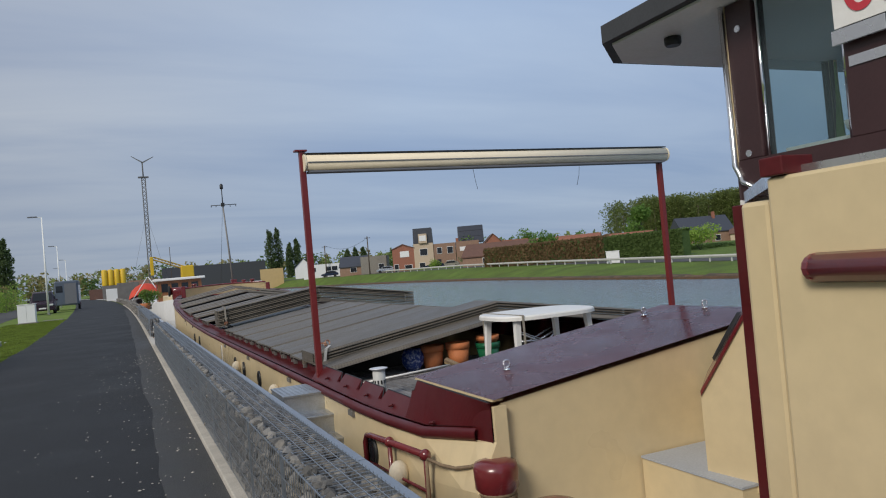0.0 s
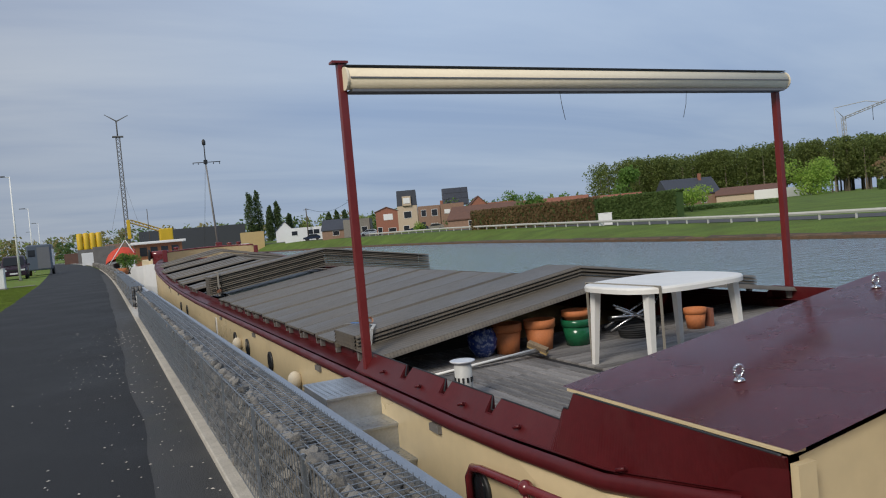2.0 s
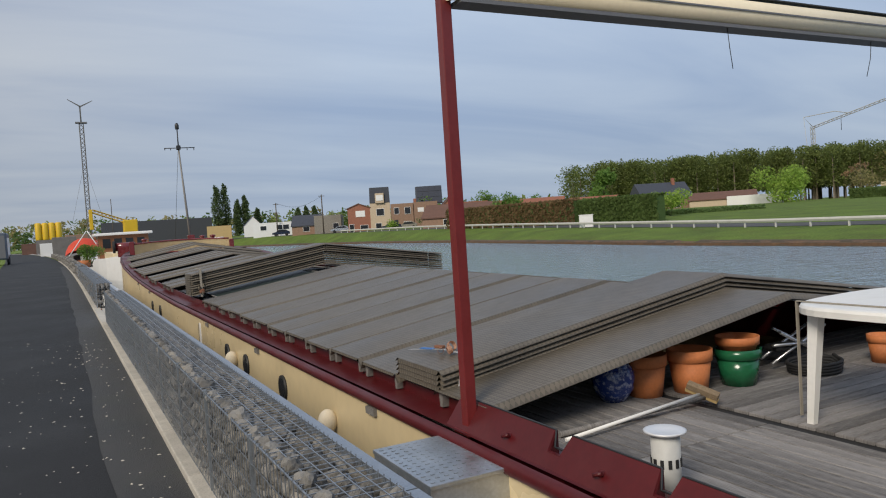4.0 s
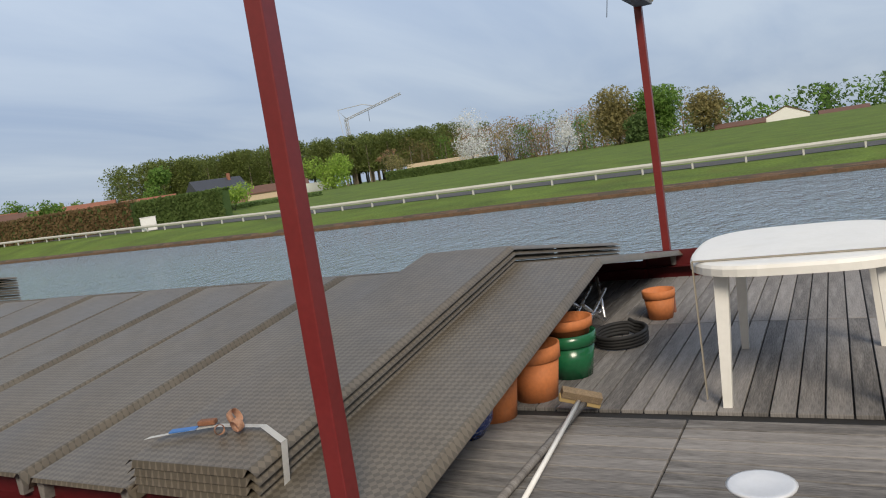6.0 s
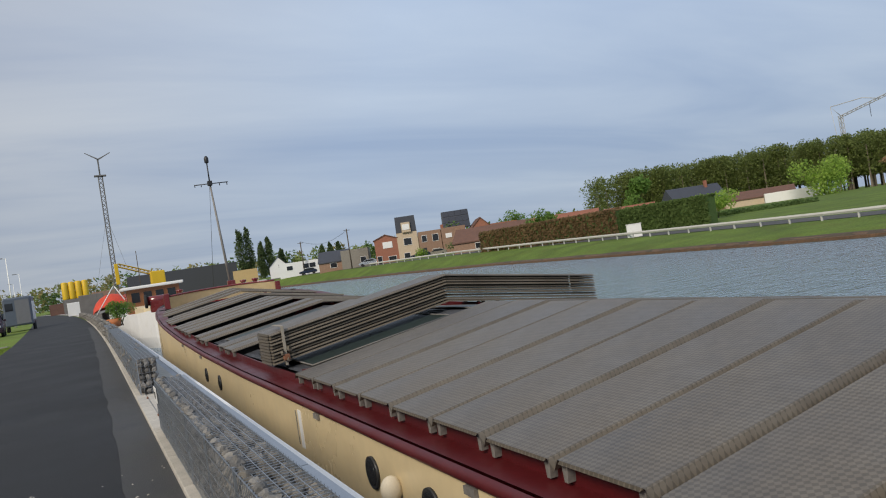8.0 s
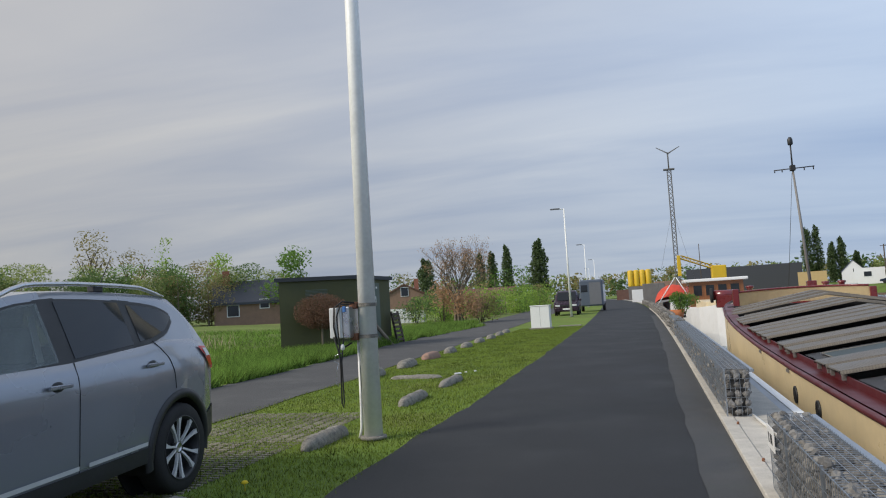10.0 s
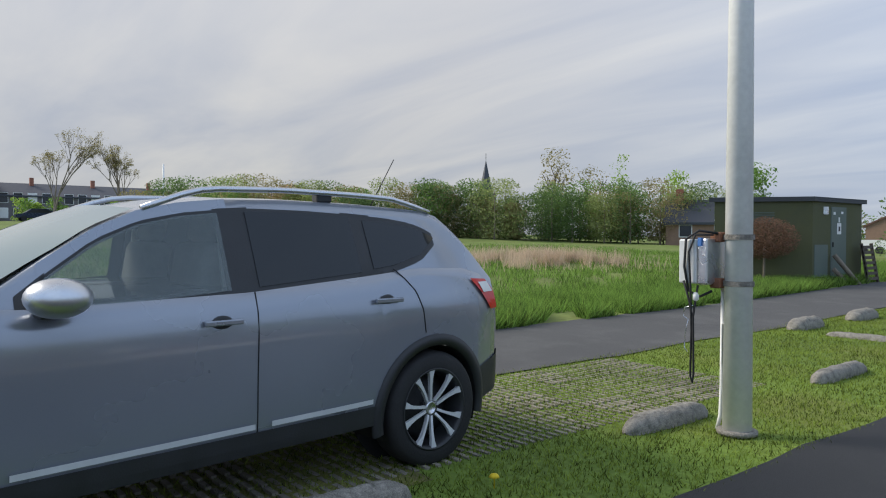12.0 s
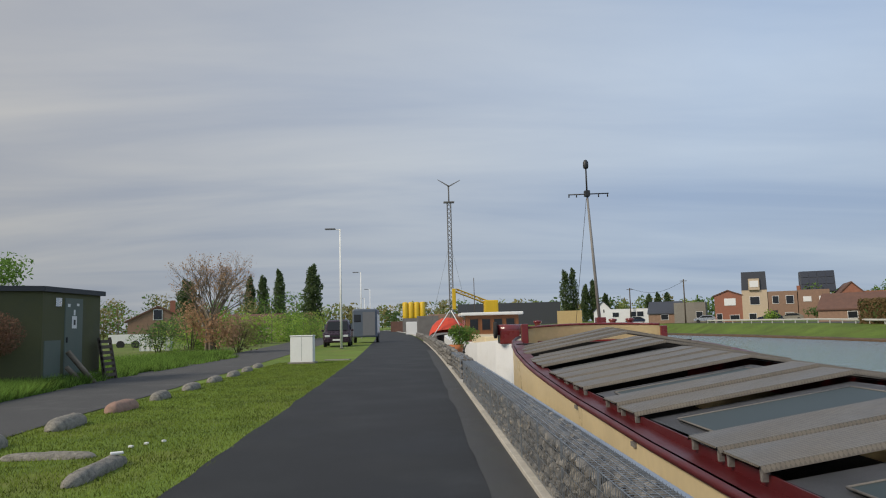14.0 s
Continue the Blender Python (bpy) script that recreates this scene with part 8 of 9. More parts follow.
# ---- trees ----
def leaf_cloud(bm_v, bm_f, centre, radii, n, size, rg, hollow=0.35, flat=False):
    """Many small tilted leaves inside an ellipsoid, denser near its skin."""
    for _ in range(n):
        while True:
            p = Vector((rg.uniform(-1, 1), rg.uniform(-1, 1), rg.uniform(-1, 1)))
            if hollow < p.length < 1:
                break
        q = Vector((centre[0] + p.x * radii[0], centre[1] + p.y * radii[1], centre[2] + p.z * radii[2]))
        s = size * rg.uniform(0.6, 1.35)
        u = Vector((rg.uniform(-1, 1), rg.uniform(-1, 1), rg.uniform(-1, 1))).normalized() * s
        v = Vector((rg.uniform(-1, 1), rg.uniform(-1, 1), rg.uniform(-0.6, 0.6))).normalized() * s
        b = len(bm_v)
        bm_v.extend([tuple(q - u), tuple(q + v * 0.6), tuple(q + u), tuple(q - v * 0.6)])
        bm_f.append((b, b + 1, b + 2, b + 3))


def cloud_part(name, vs, fs, material, parent, label=""):
    me_ = bpy.data.meshes.new(name)
    me_.from_pydata(vs, [], fs)
    me_.materials.append(material)
    o = new(name, me_)
    if parent is not None:
        o.parent = parent
    if label:
        o["label"] = label
    return o


def branch(bm_, p, d, length, r, depth, rg, tips, spread=0.6, seg=5):
    q = p + d * length
    rod(bm_, p, q, r, r * 0.62, seg=seg if depth > 1 else 3, caps=False)
    if depth == 0:
        tips.append(q)
        return
    for _ in range(rg.choice((2, 3, 3))):
        nd = (d + Vector((rg.uniform(-1, 1), rg.uniform(-1, 1), rg.uniform(-0.35, 0.75))) * spread).normalized()
        branch(bm_, p + d * length * rg.uniform(0.55, 1.0), nd, length * rg.uniform(0.58, 0.82), r * 0.6, depth - 1, rg, tips, spread, seg)


def tree(x, y, z, h, w, leaf_mat, label, n=900, seed=1, size=0.22, trunk_h=0.25, bark="bark", name="tree", clumps=9, group=""):
    """Trunk and limbs under a crown of leaf clumps."""
    rg = random.Random(seed)
    e = thing(name, label, "tree", (x, y, z), group=group)
    g = bmesh.new()
    tips = []
    branch(g, Vector((0, 0, -0.3)), Vector((0.02, 0.03, 1)), h * (trunk_h + 0.12), 0.028 * h, 3, rg, tips, 0.55)
    part("trunk", g, M[bark], e)
    vs, fs = [], []
    cz = h * (0.5 + trunk_h / 2)
    for i in range(clumps):
        a, k = rg.uniform(0, 6.28), rg.uniform(0.15, 0.75)
        zz = cz + rg.uniform(-0.5, 0.5) * h * (1 - trunk_h) * 0.72
        k *= 1 - 0.5 * abs(zz - cz) / (h * 0.4)
        rr = w * rg.uniform(0.22, 0.36)
        leaf_cloud(vs, fs, (math.cos(a) * k * w / 2, math.sin(a) * k * w / 2, zz), (rr, rr, rr * 0.8), n // clumps, size, rg)
    leaf_cloud(vs, fs, (0, 0, h - w * 0.22), (w * 0.25, w * 0.25, w * 0.22), n // clumps, size, rg)
    cloud_part("crown", vs, fs, M[leaf_mat], e)
    return e


def poplar(x, y, z, h, w, leaf_mat, label, n=700, seed=1, size=0.3):
    n *= 3
    rg = random.Random(seed)
    e = thing("poplar", label, "tree", (x, y, z), group="columnar poplars")
    part("trunk", nrod((0, 0, -0.3), (0, 0, h * 0.8), 0.02 * h, 0.004 * h, 7), M["bark"], e)
    vs, fs = [], []
    for i in range(26):
        f = i / 25
        r = w / 2 * (math.sin(math.pi * min(0.97, 0.16 + 0.81 * f)) ** 0.6) * rg.uniform(0.85, 1.08)
        leaf_cloud(vs, fs, (rg.uniform(-0.1, 0.1) * w, rg.uniform(-0.1, 0.1) * w, h * (0.08 + 0.88 * f)), (r, r, h * 0.07), n // 18, size * 0.8, rg, 0.2)
    cloud_part("crown", vs, fs, M[leaf_mat], e)
    return e


def bare_tree(x, y, z, h, label, seed=1, stems=1, bark="bark_light", bud=None, n=500, spread=0.5, depth=5, bud_size=0.1):
    rg = random.Random(seed)
    e = thing("bare_tree", label, "tree", (x, y, z))
    g = bmesh.new()
    tips = []
    for s in range(stems):
        d = Vector((rg.uniform(-0.35, 0.35), rg.uniform(-0.35, 0.35), 1)).normalized() if stems > 1 else Vector((0, 0, 1))
        branch(g, Vector((rg.uniform(-0.2, 0.2) * (stems > 1), rg.uniform(-0.2, 0.2) * (stems > 1), -0.2)), d, h * 0.30, 0.011 * h, depth, rg, tips, spread)
    part("trunk", g, M[bark], e)
    if bud:
        vs, fs = [], []
        for t_ in tips[:: max(1, len(tips) * 4 // n)]:
            leaf_cloud(vs, fs, t_, (0.25, 0.25, 0.25), 4, bud_size, rg, 0.0)
        cloud_part("bud_cover", vs, fs, M[bud], e)
    return e


def shrub(x, y, z, w, h, leaf_mat, label, n=600, seed=1, size=0.15, name="shrub", rx=1.0, rz=0):
    rg = random.Random(seed)
    e = thing(name, label, "shrub", (x, y, z), rz=rz)
    g = bmesh.new()
    for i in range(5):
        rod(g, (rg.uniform(-0.1, 0.1), rg.uniform(-0.1, 0.1), -0.2), (rg.uniform(-0.3, 0.3) * w, rg.uniform(-0.3, 0.3) * w, h * 0.7), 0.03, 0.01, 5)
    part("stems", g, M["bark"], e)
    vs, fs = [], []
    for i in range(8):
        rr = w * rg.uniform(0.2, 0.32)
        leaf_cloud(vs, fs, (rg.uniform(-0.3, 0.3) * w * rx, rg.uniform(-0.3, 0.3) * w, h * rg.uniform(0.25, 0.72)), (rr * rx, rr, h * 0.28), n // 8, size, rg, 0.25)
    cloud_part("foliage", vs, fs, M[leaf_mat], e)
    return e


def wood(name, label, p0, p1, depth, z, h, leaf_mats, n_trees, seed, size=0.6, per=70, trunks=False, low=0.15, ragged=0.25, wid=0.55):
    """A belt of trees too many to count: trunks and crowns in one."""
    rg = random.Random(seed)
    sets = {k: ([], []) for k in leaf_mats}
    g = bmesh.new()
    for i in range(n_trees):
        f = (i + rg.uniform(0, 1)) / n_trees
        x = p0[0] + (p1[0] - p0[0]) * f + rg.uniform(-0.5, 0.5) * depth
        y = p0[1] + (p1[1] - p0[1]) * f + rg.uniform(-0.5, 0.5) * depth
        zz = z[0] + (z[1] - z[0]) * f
        hh = (h[0] + (h[1] - h[0]) * f) * (1 + rg.uniform(-ragged, ragged * 0.4))
        if trunks:
            rod(g, (x, y, zz - 1), (x, y, zz + hh * 0.8), 0.02 * hh, 0.006 * hh, 5, caps=False)
        vs, fs = sets[rg.choice(leaf_mats)]
        w_ = hh * wid * rg.uniform(0.75, 1.2) / 2
        for k in range(5):
            kk = low + (1 - low) * (k + 0.5) / 5
            r = w_ * (0.65 + 0.5 * math.sin(math.pi * kk))
            leaf_cloud(vs, fs, (x + rg.uniform(-0.3, 0.3) * w_, y + rg.uniform(-0.3, 0.3) * w_, zz + hh * kk), (r, r, hh * 0.14), per // 5, size, rg, 0.1)
    mats = list(leaf_mats)
    V, F, MI = [], [], []
    for i, k in enumerate(mats):
        vs, fs = sets[k]
        b = len(V)
        V.extend(vs); F.extend([tuple(j + b for j in f) for f in fs]); MI.extend([i] * len(fs))
    if trunks:
        g.verts.index_update()
        b = len(V)
        V.extend([tuple(v.co) for v in g.verts]); fl = [tuple(v.index + b for v in f.verts) for f in g.faces]
        F.extend(fl); MI.extend([len(mats)] * len(fl))
    g.free()
    me_ = bpy.data.meshes.new(name)
    me_.from_pydata(V, [], F)
    for k in mats + (["bark_light"] if trunks else []):
        me_.materials.append(M[k])
    me_.polygons.foreach_set("material_index", MI)
    return tagged(new(name, me_), label, "woodland", kind="stuff")


def hedge(label, p0, p1, th_, h, leaf_mat, z, seed, n=5000, size=0.12):
    rg = random.Random(seed)
    d = Vector((p1[0] - p0[0], p1[1] - p0[1], 0))
    L = d.length
    rz = math.degrees(math.atan2(d.y, d.x))
    e = thing("hedge", label, "hedge", (p0[0], p0[1], z), rz=rz)
    part("core", nb(0.1, L - 0.1, -th_ / 2 + 0.12, th_ / 2 - 0.12, -0.5, h - 0.12), M["leaf_dark"], e)
    vs, fs = [], []
    for _ in range(n):
        face = rg.random()
        if face < 0.7:
            p = Vector((rg.uniform(0, L), -th_ / 2 + rg.gauss(0, 0.05), rg.uniform(-0.1, h)))
        else:
            p = Vector((rg.uniform(0, L), rg.uniform(-th_ / 2, th_ / 2), h + rg.gauss(0, 0.05)))
        s = size * rg.uniform(0.6, 1.3)
        u = Vector((rg.uniform(-1, 1), rg.uniform(-0.5, 0.5), rg.uniform(-1, 1))).normalized() * s
        v = Vector((rg.uniform(-1, 1), rg.uniform(-0.5, 0.5), rg.uniform(-1, 1))).normalized() * s
        b = len(vs)
        vs.extend([tuple(p - u), tuple(p + v), tuple(p + u), tuple(p - v)]); fs.append((b, b + 1, b + 2, b + 3))
    cloud_part("foliage", vs, fs, M[leaf_mat], e)
    return e


hedge("clipped brown beech hedge along the far road", (54.5, 106), (57.8, 78), 1.4, 3.0, "hedge_brown", 0.0, 3, n=4500, size=0.2)
hedge("clipped dark green hedge along the far road", (57.9, 77.5), (59.8, 65.5), 1.6, 3.0, "hedge_green", -0.2, 4, n=3500, size=0.18)
hedge("low clipped green hedge at the field edge", (130, 89.2), (142, 68.5), 2.2, 2.5, "hedge_green", -0.1, 5, n=4000, size=0.22)
hedge("dark low fence hedge before the villa", (71.2, 80.8), (81.8, 69.4), 0.8, 0.8, "leaf_dark", -0.05, 6, n=1500, size=0.14)
wood("poplar_wood", "spring-green poplar plantation beyond the far bank", (153, 191), (217, 118), 24, (0.9, 0.9), (15.2, 14.2), ["leaf_poplar", "leaf_poplar", "leaf_poplar"], 190, 11, 0.36, 950, True, 0.28, 0.06, 0.50)
wood("wood_edge", "mixed brown and green wood along the far fields", (180, 108), (205, 42), 10, (0.2, -0.6), (11, 12.5), ["leaf_olive", "leaf_green", "leaf_olive", "leaf_brown"], 60, 12, 0.26, 600, True, 0.05, 0.25, 0.75)
wood("wood_edge", "dark wood along the far fields", (255, 55), (262, -80), 18, (-0.8, -2), (10, 13), ["leaf_dark", "leaf_green"], 60, 13, 0.8, 90, False, 0.05, 0.3, 0.7)
tree(171, 50, -0.3, 13.2, 15, "leaf_olive", "broad green tree at the far field", 5200, 21, 0.4, 0.12)
tree(172, 40, -0.5, 12.0, 14, "leaf_green", "broad dark green tree at the far field", 5000, 22, 0.4, 0.12)
tree(175, 32, -0.6, 10.0, 11, "leaf_olive", "olive-brown tree at the far field", 3000, 23, 0.4, 0.12)
tree(164, 43, -0.6, 8.0, 10, "leaf_dark", "dark pine-like tree at the far field", 3000, 24, 0.4, 0.12)
tree(160, 82.5, -0.1, 14.0, 12.5, "blossom", "cherry tree in full white blossom", 3600, 25, 0.22, 0.12, "bark", "blossom_tree", 14)
tree(162, 60, -0.3, 9.5, 7.5, "blossom", "smaller white blossoming tree", 1600, 26, 0.22, 0.12, "bark", "blossom_tree")
tree(168, 77.5, -0.2, 11.5, 8, "leaf_olive", "budding olive tree behind the blossom", 900, 27, 0.22, 0.12)
bare_tree(168.4, 111.4, 0.2, 12.5, "wide bare orchard tree with reddish buds", 28, 1, "bark", "leaf_brown", 900, 0.75, 5, 0.16)
shrub(127.3, 101.2, 0.0, 12.0, 9.0, "leaf_spring", "large fresh green shrub on the far bank", 3600, 29, 0.28)
shrub(71.0, 75.4, 0.2, 6.0, 3.6, "leaf_spring", "fresh green shrub before the villa", 1500, 30, 0.2)
shrub(145.6, 97, 0.0, 9.5, 7.0, "leaf_olive", "olive shrub on the far bank", 1200, 31, 0.2)
shrub(79, 100.7, 0.2, 7.0, 4.6, "leaf_brown", "pollarded brown shrub behind the hedge", 900, 32, 0.2)
tree(64.5, 104, 0.3, 5.2, 5.2, "leaf_green", "round green tree between the houses", 1300, 33, 0.25, 0.1)
tree(85, 105, 0.4, 8.2, 5.5, "leaf_green", "round green tree behind the roofs", 1300, 34, 0.3, 0.2)
tree(73, 150, 0.5, 6.5, 6.0, "leaf_green", "green tree behind the gable house", 1000, 35, 0.3, 0.2)
tree(85, 146, 0.5, 7.5, 6.5, "leaf_green", "green tree behind the roofs", 1000, 36, 0.3, 0.2)
shrub(61.2, 143.6, 0.3, 3.2, 2.4, "leaf_spring", "small shrub on the far verge", 400, 37, 0.2)
shrub(67.8, 140.5, 0.3, 5.0, 2.8, "leaf_dark", "dark clipped shrub by the terrace", 700, 38, 0.2)
for i, (x, y, h, w_) in enumerate(((47.6, 258, 17.5, 4.2), (50.5, 259, 18.0, 4.0), (53.8, 256, 12.5, 3.4), (56.5, 256, 14.0, 3.4), (62, 262, 9.5, 3.5), (73, 250, 8.5, 2.8), (76, 250, 9, 2.8), (79, 250, 9, 2.8))):
    poplar(x, y, 0.8, h, w_, "leaf_deep", "tall columnar poplar behind the far houses", 500, 40 + i, 0.45)
wood("tree_line", "distant tree line at the end of the canal", (-75, 300), (95, 275), 20, (1, 1), (9, 8), ["leaf_poplar", "leaf_dark", "leaf_olive"], 110, 51, 0.8, 70, False, 0.05, 0.35, 0.9)
wood("tree_line", "distant tree line behind the far houses", (90, 280), (160, 225), 20, (1, 1), (7.5, 8), ["leaf_poplar", "leaf_dark", "leaf_green"], 60, 52, 0.8, 70, False, 0.05, 0.35, 0.9)
# left of the path
wood("hedgerow", "dense green hedgerow of shrubs beyond the meadow", (-70, 36), (-33, 73), 4.5, (1.6, 1.0), (4.7, 4.5), ["leaf_green", "leaf_olive", "leaf_dark", "leaf_poplar"], 90, 53, 0.095, 2600, True, 0.0, 0.34, 0.9)
wood("hedgerow", "olive and russet shrubs beyond the meadow", (-100, 44), (-70, 56), 4, (3.0, 2.2), (4.6, 4.4), ["leaf_olive", "leaf_brown", "leaf_green", "leaf_olive"], 30, 54, 0.17, 560, True, 0.02, 0.25, 0.8)
wood("hedgerow", "shrubs before the apartment blocks", (-106, -40), (-100, 46), 5, (2.9, 3.0), (3.2, 3.0), ["leaf_olive", "leaf_green", "leaf_spring"], 34, 55, 0.17, 480, True, 0.02, 0.4, 0.9)
wood("hedgerow", "shrubs and brambles along the service road", (-17, 62), (-14.5, 118), 3.5, (0, 0), (2.2, 3.2), ["leaf_olive", "leaf_green", "leaf_spring"], 34, 56, 0.11, 500, True, 0.02, 0.4, 1.0)
wood("tree_line", "trees beyond the service road", (-60, 120), (-22, 150), 8, (0.5, 0.5), (5.5, 6.5), ["leaf_olive", "leaf_green", "leaf_dark"], 30, 57, 0.25, 300, True, 0.05, 0.3, 0.9)
tree(-52, 70.5, 1.2, 9.6, 4.6, "leaf_olive", "tall half-leaved tree above the hedgerow", 900, 61, 0.13, 0.25, "bark", clumps=14)
tree(-49.6, 72.5, 1.2, 7.6, 3.6, "leaf_olive", "half-leaved tree above the hedgerow", 600, 62, 0.13, 0.25, clumps=12)
tree(-46.5, 74, 1.2, 8.6, 2.8, "leaf_spring", "slender spring-green tree above the hedgerow", 600, 63, 0.13, 0.2, clumps=12)
tree(-42.3, 77, 1.0, 7.0, 3.4, "leaf_spring", "yellow-green tree above the hedgerow", 900, 64, 0.15, 0.2, clumps=12)
tree(-30.4, 69, 0.6, 6.3, 4.6, "leaf_green", "round dense green tree behind the shed", 2600, 65, 0.15, 0.08, clumps=14)
for i, (x, y, h) in enumerate(((-90.6, 15.5, 12.4), (-94, 31.5, 13.2), (-92, 38.5, 11.6))):
    bare_tree(x, y, 2.7, h, "tall bare tree before the apartment blocks", 70 + i, 2, "bark_light", "leaf_olive", 3000, 0.42, 6, 0.085)
for i, (x, y) in enumerate(((-100, 6), (-97, 24))):
    shrub(x, y, 2.9, 4.5, 4.0, "leaf_spring", "green shrub before the apartment blocks", 700, 75 + i, 0.25)
bare_tree(-12.7, 58.0, 0, 7.6, "many-stemmed bare shrub tree with russet buds", 81, 6, "bark_light", "leaf_brown", 3600, 0.72, 5, 0.05)
for i, (x, y, w_, h, lm) in enumerate(((-13.9, 58.6, 3.2, 3.6, "leaf_brown"), (-12.2, 57.6, 2.6, 2.8, "leaf_brown"), (-16.4, 60.5, 3.2, 2.6, "leaf_dark"), (-11.6, 60, 2.6, 2.2, "leaf_olive"))):
    shrub(x, y, 0, w_, h, lm, "tangled shrub by the service road", 1100, 85 + i, 0.09)
for i, (x, y, h, w_) in enumerate(((-15.7, 118.5, 10.0, 3.0), (-29.5, 151, 11, 2.6), (-26.5, 151, 12, 2.6), (-32, 152, 11, 2.4), (-36, 128, 9, 4))):
    poplar(x, y, 0, h, w_, "leaf_deep", "dark columnar poplar by the road", 900, 90 + i, 0.28)
# round red-leaved standard before the shed
rt = thing("round_tree", "small clipped round tree with dark red leaves", "tree", (-10.95, 33.45, 0))
part("trunk", nrod((0, 0, -0.1), (0, 0, 1.1), 0.035, 0.03, 10), M["bark_light"], rt)
vs, fs = [], []
leaf_cloud(vs, fs, (0, 0, 1.33), (0.92, 0.92, 0.60), 5200, 0.032, random.Random(5), 0.55)
leaf_cloud(vs, fs, (0, 0, 1.20), (0.70, 0.70, 0.42), 1500, 0.035, random.Random(6), 0.1)
cloud_part("crown", vs, fs, M["leaf_red"], rt)
# flag poles
for x, y, h in ((-80.4, 20.1, 7.0), (-76.6, 38.4, 6.0), (-78, 4, 7)):
    mesh_thing("flag_pole", nrod((0, 0, -0.5), (0, 0, h), 0.11, 0.08, 8), M["white_paint"], "tall white pole at the meadow edge", "pole", (x, y, 2.6), group="white poles")
# flat-bed and box beyond the shed
tk = thing("flatbed_trailer", "white drop-side trailer in the yard", "trailer", (-21.8, 70, 0.2), rz=12)
part("bed", nb(-1.3, 1.3, -0.8, 0.8, 0.35, 1.0), M["white_paint"], tk)
part("bed_inner", nb(-1.2, 1.2, -0.7, 0.7, 0.9, 1.005), M["quay_wall"], tk)
for s in (-0.5, 0.5):
    part("wheel", nrod((s, -0.85, 0.28), (s, -0.7, 0.28), 0.28, seg=12), M["black"], tk)
ib = thing("tank", "white caged liquid tank in the yard", "tank", (-17.6, 63.5, 0), rz=10)
part("tank", nb(-0.9, 0.9, -0.5, 0.5, 0.1, 1.0, bevel=0.05), M["white_paint"], ib)
for i in range(7):
    part("bar", nb(-0.92 + 0.3 * i, -0.89 + 0.3 * i, -0.53, -0.51, 0.1, 1.02), M["satin"], ib)

# ---- power poles on the far bank ----
for i, (x, y, h) in enumerate(((51.0, 158, 8.6), (47.5, 183, 8.2))):
    pp = thing("utility_pole", "wooden utility pole on the far bank", "utility pole", (x, y, 0.4), group="utility poles")
    part("pole", nrod((0, 0, -0.5), (0, 0, h), 0.16, 0.12, 8), M["bark"], pp)
    part("crossarm", nb(-0.7, 0.7, -0.06, 0.06, h - 0.4, h - 0.28), M["bark"], pp)
bm_ = pipe(bmesh.new(), [(51.0 - 3.5 * t, 158 + 25 * t, 8.6 - 1.6 * math.sin(math.pi * t)) for t in [i / 12 for i in range(13)]], 0.03, 4)
mesh_thing("power_line", bm_, M["black"], "sagging power line between the poles", "power line")

# ---- tower crane ----
M["crane_grey"] = mat("crane_steel", (0.42, 0.43, 0.43), 0.5, var=0.1, bump=0)
tc = thing("tower_crane", "small grey tower crane beyond the far gardens", "crane", (201.2, 145.6, 0.1))
tc.scale = (1.42, 1.42, 1.38)


def lattice(g, p, q, w0, n, r):
    p, q = Vector(p), Vector(q)
    d = (q - p).normalized()
    u = d.cross(Vector((0, 0, 1)) if abs(d.z) < 0.9 else Vector((1, 0, 0))).normalized()
    v = d.cross(u)
    cs = [(u * a + v * b) * w0 for a, b in ((1, 1), (-1, 1), (-1, -1), (1, -1))]
    for c in cs:
        rod(g, p + c, q + c, r, seg=4, caps=False)
    for i in range(n):
        a, b = p + (q - p) * (i / n), p + (q - p) * ((i + 1) / n)
        for k in range(4):
            rod(g, a + cs[k], b + cs[(k + 1) % 4], r * 0.7, seg=3, caps=False)
    return g


part("mast", lattice(bmesh.new(), (0, 0, 0), (-0.6, 0, 16.3), 0.30, 16, 0.065), M["crane_grey"], tc)
part("jib", lattice(bmesh.new(), (-0.6, 0, 16.0), (6.2, -11.5, 20.2), 0.20, 16, 0.06), M["crane_grey"], tc)
part("tower_head", pipe(bmesh.new(), [(-0.6, 0, 16.3), (-1.6, 1.2, 18.4), (1.6, -3.6, 19.0), (3, -6, 18.2)], 0.09, 5), M["crane_grey"], tc)
part("back_stay", pipe(bmesh.new(), [(-1.6, 1.2, 18.4), (-1.2, 0.6, 8), (-0.6, 0.4, 1)], 0.06, 4), M["crane_grey"], tc)
part("hook_line", nrod((2.1, -4.6, 17.6), (2.1, -4.6, 14.8), 0.06, seg=4), M["dark_plastic"], tc)

# ---- harbour clutter up the quay ----
M["mast_grey"] = mat("dull_mast_steel", (0.14, 0.135, 0.13), 0.6, var=0.15, bump=0)
wt = thing("wind_turbine", "small three-bladed wind turbine on a lattice mast", "wind turbine", (3.26, 110.6, 0))
part("mast", lattice(bmesh.new(), (0, 0, 0), (0, 0, 17.2), 0.24, 30, 0.055), M["mast_grey"], wt)
part("platform", nb(-0.7, 0.7, -0.4, 0.4, 17.15, 17.3), M["mast_grey"], wt)
part("top_tube", nrod((0, 0, 17.2), (0, 0, 19.2), 0.09, seg=8), M["mast_grey"], wt)
part("nacelle", nrod((0, -0.5, 19.25), (0, 0.5, 19.25), 0.14, 0.08, 8), M["mast_grey"], wt)
